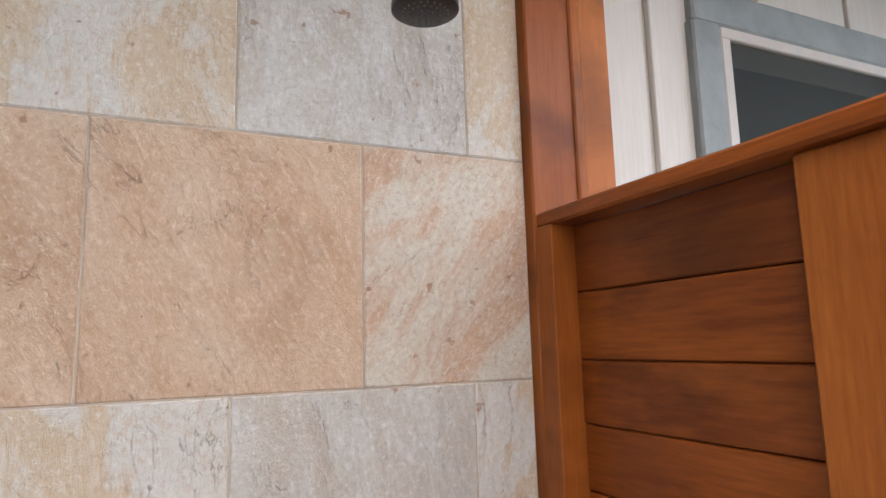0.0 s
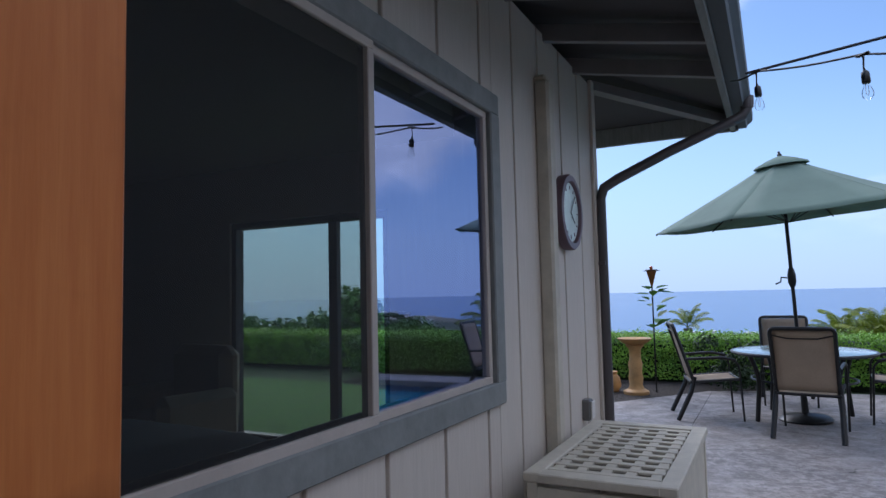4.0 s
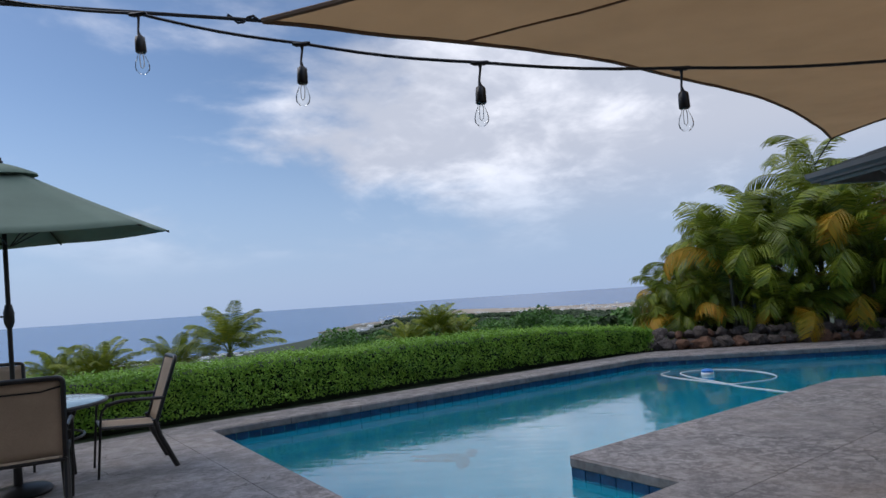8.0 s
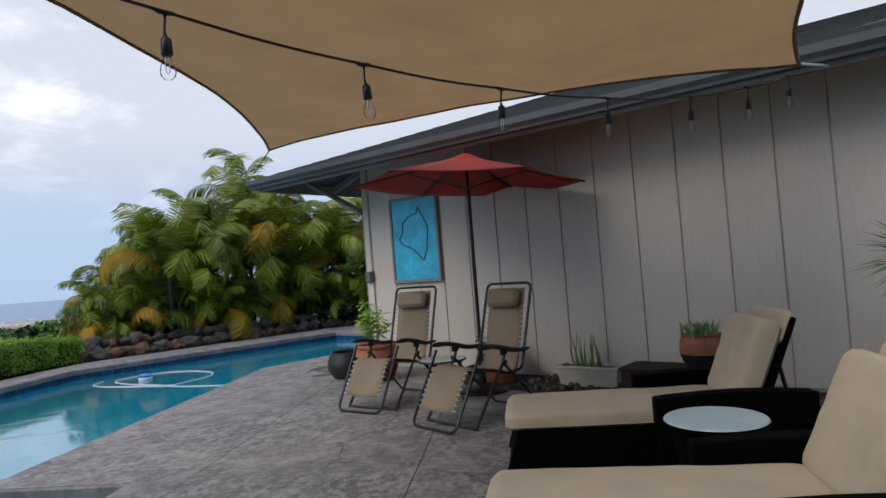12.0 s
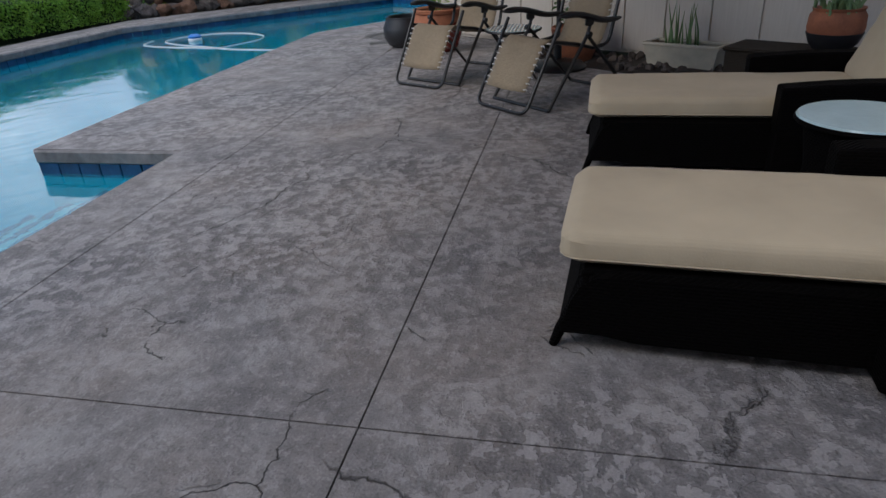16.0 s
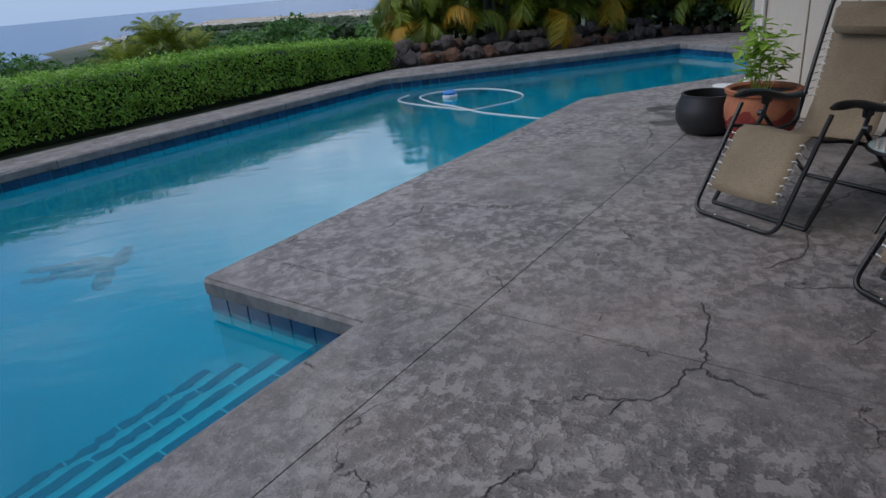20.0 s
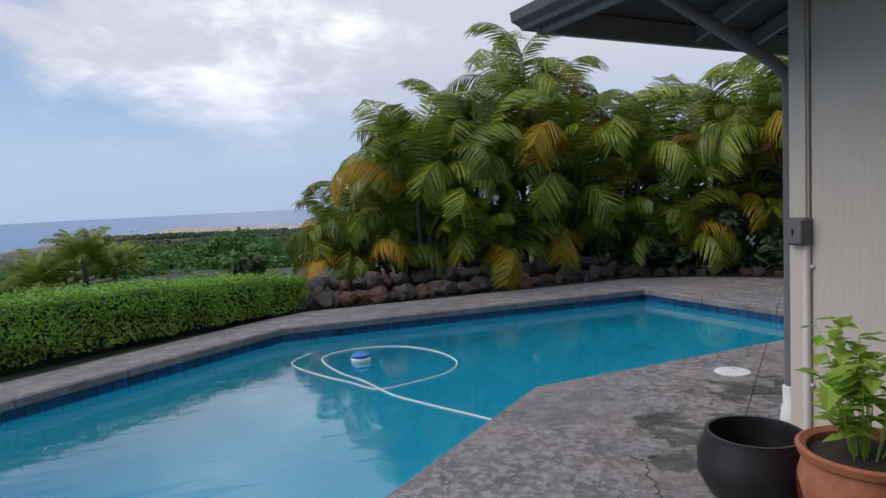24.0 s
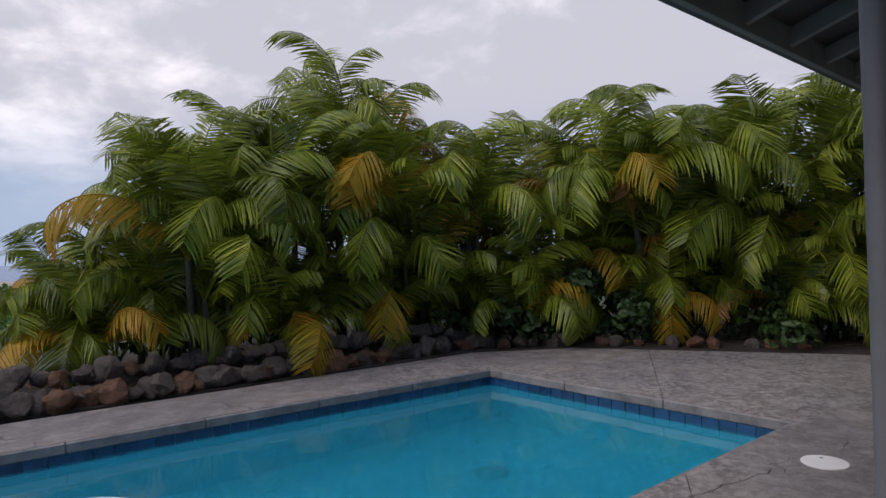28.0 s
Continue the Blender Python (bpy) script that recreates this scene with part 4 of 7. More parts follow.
for x in (-4.38,):
    part("corner_board", Mesh().box((x, 0.031, HZ / 2), (0.09, 0.024, HZ), 0.003), SIDING, main_wall)

# ---- roofs, eaves, gutters ----
def hip_roof(name, x0, x1, y0, y1, over, zw, slope, at, label, raf_x, raf_y):
    """Hip roof over a house from x0 to x1 and y0 to y1 in local axes, with open rafters, soffit boards, fascia and gutters on the sides that show."""
    roof = thing(name, label, "roof", at)
    ex0, ex1, ey0, ey1 = x0 - over, x1 + over, y0 - over, y1 + over
    ze = zw - over * slope                       # the eave's height at the roof's rim
    half = (ey1 - ey0) / 2
    top = ze + half * slope
    ym = (ey0 + ey1) / 2
    ridge = [(ex0 + half, ym, top), (ex1 - half, ym, top)]
    if ridge[0][0] > ridge[1][0]:
        xm = (ex0 + ex1) / 2
        ridge = [(xm - 0.01, ym, top), (xm + 0.01, ym, top)]
    c = [(ex0, ey0, ze), (ex1, ey0, ze), (ex1, ey1, ze), (ex0, ey1, ze)]
    faces = [(0, 1, 5, 4), (1, 2, 5), (2, 3, 4, 5), (3, 0, 4)]
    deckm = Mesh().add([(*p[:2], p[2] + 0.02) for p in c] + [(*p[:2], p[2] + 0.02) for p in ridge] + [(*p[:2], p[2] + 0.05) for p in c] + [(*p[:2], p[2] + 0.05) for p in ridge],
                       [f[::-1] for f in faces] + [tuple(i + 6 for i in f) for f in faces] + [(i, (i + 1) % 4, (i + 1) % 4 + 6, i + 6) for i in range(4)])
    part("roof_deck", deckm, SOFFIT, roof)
    # shingle courses
    crs = Mesh()
    for f in ((1, 2, 5), (2, 3, 4, 5)):
        pts = [Vector(c[i] if i < 4 else ridge[i - 4]) for i in f]
        a, b = pts[0], pts[1]
        tl, tr = (pts[3], pts[2]) if len(pts) == 4 else (pts[2], pts[2])
        rows = 26
        for k in range(rows):
            u0, u1 = k / rows, min(1, (k + 1.15) / rows)
            p, q = a.lerp(tl, u0), b.lerp(tr, u0)
            r, s = b.lerp(tr, u1), a.lerp(tl, u1)
            up = Vector((0, 0, 0.058))
            crs.add([p + up + Vector((0, 0, 0.008)), q + up + Vector((0, 0, 0.008)), r + up, s + up, p + up - Vector((0, 0, 0.006)), q + up - Vector((0, 0, 0.006))], [(0, 1, 2, 3), (4, 5, 1, 0)])
    part("shingles", crs, SHINGLE, roof)
    th = math.atan(slope)
    # rafters: tails run out from the walls
    for x in raf_x:
        ln = min(over + 0.1, 3) / math.cos(th)
        part("rafter", Mesh().box((0, 0, 0), (0.045, ln, 0.10), 0.004), RAFTER, roof, at=Matrix.Translation((x, y1 + (over + 0.1) / 2 - 0.1, zw - 0.05 - (over - 0.1) / 2 * slope)) @ Matrix.Rotation(-th, 4, "X"))
    for y in raf_y:
        ln = (over + 0.1) / math.cos(th)
        part("rafter", Mesh().box((0, 0, 0), (ln, 0.045, 0.10), 0.004), RAFTER, roof, at=Matrix.Translation((x1 + (over + 0.1) / 2 - 0.1, y, zw - 0.05 - (over - 0.1) / 2 * slope)) @ Matrix.Rotation(th, 4, "Y"))
    # hip rafter at the corner that shows
    h = Vector((x1, y1, zw - 0.06)), Vector((ex1, ey1, ze - 0.06))
    part("hip_rafter", Mesh().tube([h[0] - (h[1] - h[0]) * 0.1, h[1]], 0.05, 4), RAFTER, roof)
    for nm, p, q in (("fascia", (ex0, ey1 - 0.02), (ex1, ey1 - 0.02)), ("fascia", (ex1 - 0.02, ey0), (ex1 - 0.02, ey1))):
        ctr = ((p[0] + q[0]) / 2, (p[1] + q[1]) / 2, ze - 0.05)
        part(nm, Mesh().box(ctr, (abs(q[0] - p[0]) + 0.04, abs(q[1] - p[1]) + 0.04, 0.15), 0.004), TRIM, roof)
    # gutters: an ogee section swept along each side
    prof = [(0.0, 0.05), (0.0, -0.07), (0.075, -0.07), (0.085, -0.045), (0.12, -0.01), (0.125, 0.05), (0.115, 0.05), (0.11, 0.0), (0.07, -0.055), (0.012, -0.055), (0.012, 0.05)]
    for side in (0, 1):
        g = Mesh()
        rows = []
        for e in (0, 1):
            row = []
            for o, z in prof:
                if side == 0:
                    row.append(((ex1 + o if e else ex0), ey1 + o, ze + z - 0.02))
                else:
                    row.append((ex1 + o, (ey1 + o if e else ey0), ze + z - 0.02))
            rows.append(row)
        n = len(prof)
        g.add(rows[0] + rows[1], [(i, (i + 1) % n, n + (i + 1) % n, n + i) for i in range(n)] + [tuple(range(n)), tuple(range(n, 2 * n))[::-1]])
        part("gutter", g, GUTTER, roof, "dark grey metal gutter")
    return roof


hip_roof("roof_main", -7.6, -1.03, -3.4, 4.42, 0.93, 2.96, 0.21, None, "low hip roof with open eaves and dark grey gutters",
         [-1.5 - 0.6 * k for k in range(8)], [3.97 - 0.62 * k for k in range(8)])
_pv = Matrix.Translation((CORNER_W, WALL_W, 0))
ROOF_W = WING @ _pv @ Matrix.Rotation(radians(2.5), 4, "Z") @ _pv.inverted()
# second wing, in its own axes: along the wall and out of it; the eave that shows first lies on +y
hip_roof("roof_wing", -5.0, CORNER_W, WALL_W - 7.0, WALL_W, 1.0, 2.94, 0.33, ROOF_W, "low hip roof of dark shingles with grey gutter",
         [7.35 - 0.61 * k for k in range(20)], [WALL_W - 0.35 - 0.61 * k for k in range(8)])

# downspouts
ds = thing("downspout", "dark round metal downspout on the house corner", "downspout")
part("pipe", Mesh().tube([(0.0, 4.74, 2.74), (0.0, 4.74, 2.66), (-0.03, 4.735, 2.61), (-0.10, 4.715, 2.575), (-0.50, 4.57, 2.385), (-0.85, 4.44, 2.20), (-0.94, 4.405, 2.14), (-0.965, 4.395, 2.06), (-0.965, 4.395, 0.06)], 0.036, 14), METAL, ds, smooth=True)
part("outlet", Mesh().lathe([(0.042, 2.66), (0.048, 2.70), (0.048, 2.74)], 14, (0.0, 4.74, 0)), METAL, ds)
for z in (0.5, 1.6):
    part("strap", Mesh().box((-0.985, 4.395, z), (0.09, 0.09, 0.03), 0.004), METAL, ds)
ds2 = thing("downspout", "grey metal downspout running into a white drain fitting", "downspout", WING)
xq, yq = CORNER_W + 0.050, WALL_W - 0.03
part("pipe", Mesh().tube([(xq + 0.06, yq + 0.96, 2.60), (xq + 0.05, yq + 0.94, 2.53), (xq + 0.04, yq + 0.86, 2.47), (xq + 0.01, yq + 0.10, 2.16), (xq, yq + 0.02, 2.10), (xq, yq, 2.02), (xq, yq, 0.24)], 0.034, 14), PIPE, ds2, smooth=True)
part("strap", Mesh().box((xq - 0.03, yq - 0.012, 1.30), (0.10, 0.03, 0.03), 0.004), PIPE, ds2)
part("joint_sleeve", Mesh().tube([(xq, yq, 0.60), (xq, yq, 0.66)], 0.037, 14), PIPE, ds2, smooth=True)
part("drain_fitting", Mesh().lathe([(0.046, 0.0), (0.056, 0.0), (0.060, 0.10), (0.052, 0.17), (0.044, 0.18), (0.046, 0.29), (0.040, 0.295)], 18, (xq, yq, 0.0)), WHITE, ds2, "white plastic drain fitting", smooth=True)

# ---- window of the first wing ----
win = tagged(new("window_1"), "sliding window with tan frame, grey-green casing and a screened half", "window", kind="structure")
y0, y1, z0, z1 = WIN
for nm, c, s in (("casing", (-1.01, (y0 + y1) / 2, z1 + 0.045), (0.05, y1 - y0 + 0.2, 0.10)), ("casing", (-1.01, (y0 + y1) / 2, z0 - 0.045), (0.05, y1 - y0 + 0.2, 0.10)),
                 ("casing", (-1.01, y0 - 0.055, (z0 + z1) / 2), (0.05, 0.10, z1 - z0)), ("casing", (-1.01, y1 + 0.055, (z0 + z1) / 2), (0.05, 0.10, z1 - z0))):
    part(nm, Mesh().box(c, s, 0.006), TRIM, win, "grey-green casing board")
ym = 1.495
fr = 0.034
for a, b, x in ((y0, ym + 0.03, -1.006), (ym, y1, -1.022)):
    sash = part("sash", Mesh().box((x, (a + b) / 2, z1 - fr / 2), (0.03, b - a, fr), 0.003), FRAME, win, "tan vinyl sash")
    for c, s in (((x, (a + b) / 2, z0 + fr / 2), (0.03, b - a, fr)), ((x, a + fr / 2, (z0 + z1) / 2), (0.03, fr, z1 - z0 - 2 * fr)), ((x, b - fr / 2, (z0 + z1) / 2), (0.03, fr, z1 - z0 - 2 * fr))):
        part("rail", Mesh().box(c, s, 0.003), FRAME, sash)
part("screen", Mesh().box((-1.004, (y0 + ym) / 2, (z0 + z1) / 2), (0.003, ym - y0 - 0.03, z1 - z0 - 0.05)), SCREEN, win, "dark insect screen")
gp = part("pane", Mesh().add([(-1.024, ym + 0.02, z0 + 0.02), (-1.024, y1 - 0.02, z0 + 0.02), (-1.024, y1 - 0.02, z1 - 0.02), (-1.024, ym + 0.02, z1 - 0.02)], [(0, 1, 2, 3)]), PANE, win, "reflective window glass")
gp.visible_shadow = False
part("sill", Mesh().box((-1.10, (y0 + y1) / 2, z0 - 0.01), (0.16, y1 - y0, 0.02)), FRAME, win)

# sliding door in the end wall, seen through the room
dr = tagged(new("door_1"), "dark framed sliding glass door open to the lawn", "door", kind="structure")
dx0, dx1 = -1.03 + DOOR[0], -1.03 + DOOR[1]
for c, s in (((dx0 + 0.03, 4.35, 1.12), (0.06, 0.10, 2.0)), ((dx1 - 0.03, 4.35, 1.12), (0.06, 0.10, 2.0)), (((dx0 + dx1) / 2, 4.35, 2.09), (dx1 - dx0, 0.10, 0.06)), (((dx0 + dx1) / 2, 4.35, 0.15), (dx1 - dx0, 0.10, 0.06)), (((dx0 + dx1) / 2 + 0.29, 4.35, 1.12), (0.09, 0.06, 1.9))):
    part("door_frame", Mesh().box(c, s, 0.004), METAL, dr)

gd = part("pane", Mesh().add([(dx0 + 0.05, 4.36, 0.17), (dx1 - 0.05, 4.36, 0.17), (dx1 - 0.05, 4.36, 2.07), (dx0 + 0.05, 4.36, 2.07)], [(0, 1, 2, 3)]), DOORGLASS, dr, "green-tinted door glass")
gd.visible_shadow = False

# room: bed and an armchair in the dim light
bed = thing("bed", "made bed under a grey-blue spread", "bed")
def bed_top(u, v):
    x, y = -4.02 + 1.85 * u, 0.75 + 2.0 * v
    e = min(u, 1 - u, v, 1 - v, 0.72 * (2 - u - v)) * 6
    return (x, y, 0.30 + 0.42 * min(1, max(0, e)) ** 0.45 + 0.015 * noise.noise((x * 3, y * 3, 0)))
part("bedspread", Mesh().grid(bed_top, 26, 26), BED, bed, smooth=True)
part("mattress", Mesh().box((-3.10, 1.74, 0.24), (1.78, 1.92, 0.28), 0.10), BED, bed)
ac = thing("armchair", "beige upholstered armchair in a dim room", "chair", pose(-4.08, 3.30, 0.10, 0, 0, 172) @ Matrix.Scale(1.08, 4))
part("seat", Mesh().box((0, 0, 0.30), (0.62, 0.6, 0.26), 0.06), CHAIRC, ac)
part("backrest", Mesh().box((0, -0.3, 0.60), (0.70, 0.18, 0.55), 0.07), CHAIRC, ac)
for sx in (-1, 1):
    part("armrest", Mesh().box((sx * 0.38, 0.02, 0.36), (0.16, 0.62, 0.46), 0.06), CHAIRC, ac)
    for sy in (-1, 1):
        part("leg", Mesh().tube([(sx * 0.3, sy * 0.25, 0), (sx * 0.3, sy * 0.25, 0.18)], 0.025, 8), BLACK, ac)

# ---- shower: stone tiles, redwood trim and partition ----
TS = 0.4495
for r in range(7):
    za, zb = 1.347 + TS * (r - 3), 1.347 + TS * (r - 2)
    za, zb = max(za, 0.0), min(zb, 2.90)
    off = -0.354 if r % 2 else -0.132
    edges = [0.0] + [off - TS * k for k in range(7)]
    kinds = (TILE_MIX, TILE_RUST, TILE_RUST, TILE_GREY) if r % 2 else (TILE_CREAM, TILE_GREY, TILE_CREAM, TILE_RUST)
    for j, (a, b) in enumerate(zip(edges, edges[1:])):
        if a - b > 0.02:
            tm = kinds[j % 4]
            part("tile", Mesh().box((0, 0, 0), (0.020, a - b - 0.0035, zb - za - 0.0035), 0.002), tm, shower_wall, at=Matrix.Translation((-1.008, (a + b) / 2, (za + zb) / 2)))
trim = tagged(new("trim_corner"), "redwood corner boards between tile and siding", "trim", kind="structure")
part("corner_board", Mesh().box((-0.995, 0.072, 1.36), (0.05, 0.140, 2.72), 0.004), RED_V, trim)
part("corner_strip", Mesh().box((-0.985, 0.128, 1.36), (0.045, 0.026, 2.72), 0.004), RED_V, trim)
part("edge_board", Mesh().box((-0.998, 0.187, 1.36), (0.045, 0.084, 2.72), 0.004), RED_L, trim)
pt = thing("shower_partition", "redwood slatted shower partition with a capped top", "partition")
part("wall_stile", Mesh().box((-0.943, 0.052, 0.83), (0.056, 0.098, 1.64), 0.002), RED_V, pt)
part("end_post", Mesh().box((-0.350, 0.077, 0.83), (0.132, 0.100, 1.64), 0.005), RED_V, pt)
part("end_face", Mesh().box((-0.2775, 0.077, 0.83), (0.012, 0.108, 1.64), 0.003), RED_L, pt, "lighter orange end board")
part("cap", Mesh().box((-0.622, 0.079, 1.665), (0.70, 0.145, 0.030), 0.005), RED_H, pt)
zs = [0.02, 0.145, 0.27, 0.395, 0.52, 0.645, 0.77, 0.893, 1.017, 1.141, 1.264, 1.384, 1.515, 1.648]
for a, b in zip(zs, zs[1:]):
    part("board", Mesh().box((0, 0, 0), (0.500, 0.022, b - a - 0.002), 0.003), RED_H, pt, at=Matrix.Translation((-0.667, 0.068 + rnd(-0.002, 0.002), (a + b) / 2)) @ Matrix.Rotation(rnd(-0.004, 0.004), 4, "Y"))
part("backing", Mesh().box((-0.66, 0.092, 0.83), (0.49, 0.010, 1.60)), RED_H, pt)
lt = part("latch", Mesh().box((-0.298, 0.020, 1.20), (0.017, 0.008, 0.066), 0.005), BLACK, pt, "black metal thumb latch")
part("thumb_piece", Mesh().tube([(-0.298, 0.016, 1.238), (-0.298, 0.006, 1.225), (-0.298, 0.006, 1.20), (-0.298, 0.002, 1.168), (-0.298, 0.010, 1.155)], [0.005, 0.009, 0.007, 0.009, 0.005], 10), BLACK, lt, smooth=True)
sh = thing("rain_shower", "black round rain shower head on a short arm", "shower head", pose(-0.79, -0.310, 1.972))
hd = part("head", Mesh().lathe([(0.0, 0.06), (0.018, 0.058), (0.022, 0.03), (0.05, 0.018), (0.056, 0.008), (0.056, -0.004), (0.050, -0.008), (0.0, -0.008)], 32), BLACK, sh, smooth=True)
for k in range(4):
    for j in range(max(1, k * 7)):
        a = 2 * math.pi * j / max(1, k * 7)
        part("nozzle", Mesh().lathe([(0.0018, -0.008), (0.0012, -0.0105), (0.0, -0.0105)], 6, (0.0125 * k * math.cos(a), 0.0125 * k * math.sin(a), 0)), EBOX, hd)
part("arm", Mesh().tube([(0, 0, 0.055), (0, 0, 0.15), (-0.03, 0, 0.19), (-0.205, 0, 0.20)], 0.012, 12), BLACK, sh, smooth=True)
part("flange", Mesh().tube([(-0.208, 0, 0.20), (-0.198, 0, 0.20)], 0.03, 20), BLACK, sh)
vl = thing("shower_valve", "black round shower valve plate with a lever", "valve", pose(-0.997, -0.297, 1.03))
part("plate", Mesh().tube([(0, 0, 0), (0.014, 0, 0), (0.02, 0, 0)], [0.083, 0.083, 0.074], 40), BLACK, vl, smooth=True)
part("hub", Mesh().tube([(0.018, 0, 0), (0.06, 0, 0)], [0.032, 0.028], 24), BLACK, vl, smooth=True)
part("lever", Mesh().tube([(0.05, 0, 0), (0.06, 0, -0.10)], [0.010, 0.007], 10), BLACK, vl, smooth=True)

# ---- on the first wing's wall ----
cf = thing("conduit_cover", "cream painted wooden cover board over a wall pipe", "pipe cover")
part("board", Mesh().box((-0.975, 3.20, 1.54), (0.085, 0.105, 2.06), 0.014), BOXWOOD, cf)
part("cap", Mesh().box((-0.985, 3.20, 2.585), (0.075, 0.095, 0.035), 0.014), BOXWOOD, cf)
part("pipe", Mesh().tube([(-0.98, 3.20, 0.55), (-0.98, 3.20, 0.36), (-0.98, 3.20, 0.02)], 0.03, 10), BOXWOOD, cf)
ck = thing("wall_clock", "large round wall clock with plum rim and pale dial", "clock", pose(-1.005, 3.61, 1.885, 0, 90, 0))
part("rim", Mesh().lathe([(0.205, 0.0), (0.228, 0.0), (0.230, 0.045), (0.222, 0.056), (0.190, 0.058), (0.184, 0.052), (0.178, 0.034)], 48), PURPLE, ck, smooth=True)
part("dial", Mesh().lathe([(0.181, 0.030), (0.181, 0.038), (0.0, 0.038)], 48), CLOCKFACE, ck)
for h in range(12):
    a = 2 * math.pi * h / 12
    part("hour_mark", Mesh().box((0, 0, 0), (0.022, 0.007, 0.003)), PURPLE, ck, at=Matrix.Translation((0.150 * math.cos(a), 0.150 * math.sin(a), 0.0405)) @ Matrix.Rotation(a, 4, "Z"))
for a, l in ((0.9, 0.10), (2.4, 0.145)):
    part("hand", Mesh().box((l / 2 * math.cos(a), l / 2 * math.sin(a), 0.0445), (l, 0.008, 0.002), 0, Matrix.Rotation(a, 4, "Z")), BLACK, ck)
ot = thing("outlet_box", "grey weatherproof outlet box with a drooping cord", "outlet", pose(-1.03, 3.92, 0.66))
part("box", Mesh().box((0.035, 0, 0), (0.07, 0.085, 0.13), 0.01), EBOX, ot)
part("cover", Mesh().box((0.075, 0.005, 0.0), (0.012, 0.075, 0.11), 0.006), CONDUIT, ot)
part("cord", Mesh().tube([(0.06, -0.01, -0.05), (0.08, -0.03, -0.12), (0.05, -0.05, -0.18), (0.03, -0.05, -0.62)], 0.007, 8), CONDUIT, ot, smooth=True)

# bench box with a pierced top
bx = thing("storage_bench", "cream painted wooden box with a pierced lattice top", "bench", pose(-0.585, 3.11, 0))
L, Wd, Hh = 1.22, 0.62, 0.64
for sx in (-1, 1):
    for sy in (-1, 1):
        part("leg", Mesh().box((sx * (Wd / 2 - 0.03), sy * (L / 2 - 0.03), 0.30), (0.05, 0.05, 0.60), 0.004), BOXWOOD, bx)
    part("side_panel", Mesh().box((sx * (Wd / 2 - 0.02), 0, 0.36), (0.018, L - 0.1, 0.44), 0.003), BOXWOOD, bx)
    part("end_panel", Mesh().box((0, sx * (L / 2 - 0.02), 0.36), (Wd - 0.1, 0.018, 0.44), 0.003), BOXWOOD, bx)
    part("top_rail", Mesh().box((sx * (Wd / 2 - 0.03), 0, Hh - 0.02), (0.075, L, 0.04), 0.005), BOXWOOD, bx)
    part("top_rail", Mesh().box((0, sx * (L / 2 - 0.04), Hh - 0.02), (Wd - 0.12, 0.09, 0.038), 0.005), BOXWOOD, bx)
nx, ny = 5, 11
for i in range(nx):
    x = (i - (nx - 1) / 2) * (Wd - 0.15) / (nx - 0.5)
    part("slat", Mesh().box((x, 0, Hh - 0.018), (0.046, L - 0.16, 0.018), 0.003), BOXWOOD, bx)
for j in range(ny):
    y = (j - (ny - 1) / 2) * (L - 0.20) / (ny - 0.5)
    part("slat", Mesh().box((0, y, Hh - 0.012), (Wd - 0.14, 0.040, 0.014), 0.003), BOXWOOD, bx)
part("inner_bottom", Mesh().box((0, 0, 0.16), (Wd - 0.1, L - 0.1, 0.02)), BOXWOOD, bx)

# ---- dining set ----
def bent(pts, r=0.08, n=4):
    """Rounds the corners of a line of points."""
    out = [Vector(pts[0])]
    for a, b, c in zip(pts, pts[1:], pts[2:]):
        a, b, c = Vector(a), Vector(b), Vector(c)
        k = min(r, (b - a).length * 0.45, (c - b).length * 0.45)
        p, q = b + (a - b).normalized() * k, b + (c - b).normalized() * k
        for i in range(n + 1):
            t = i / n
            out.append((1 - t) ** 2 * p + 2 * t * (1 - t) * b + t * t * q)
    out.append(Vector(pts[-1]))
    return out


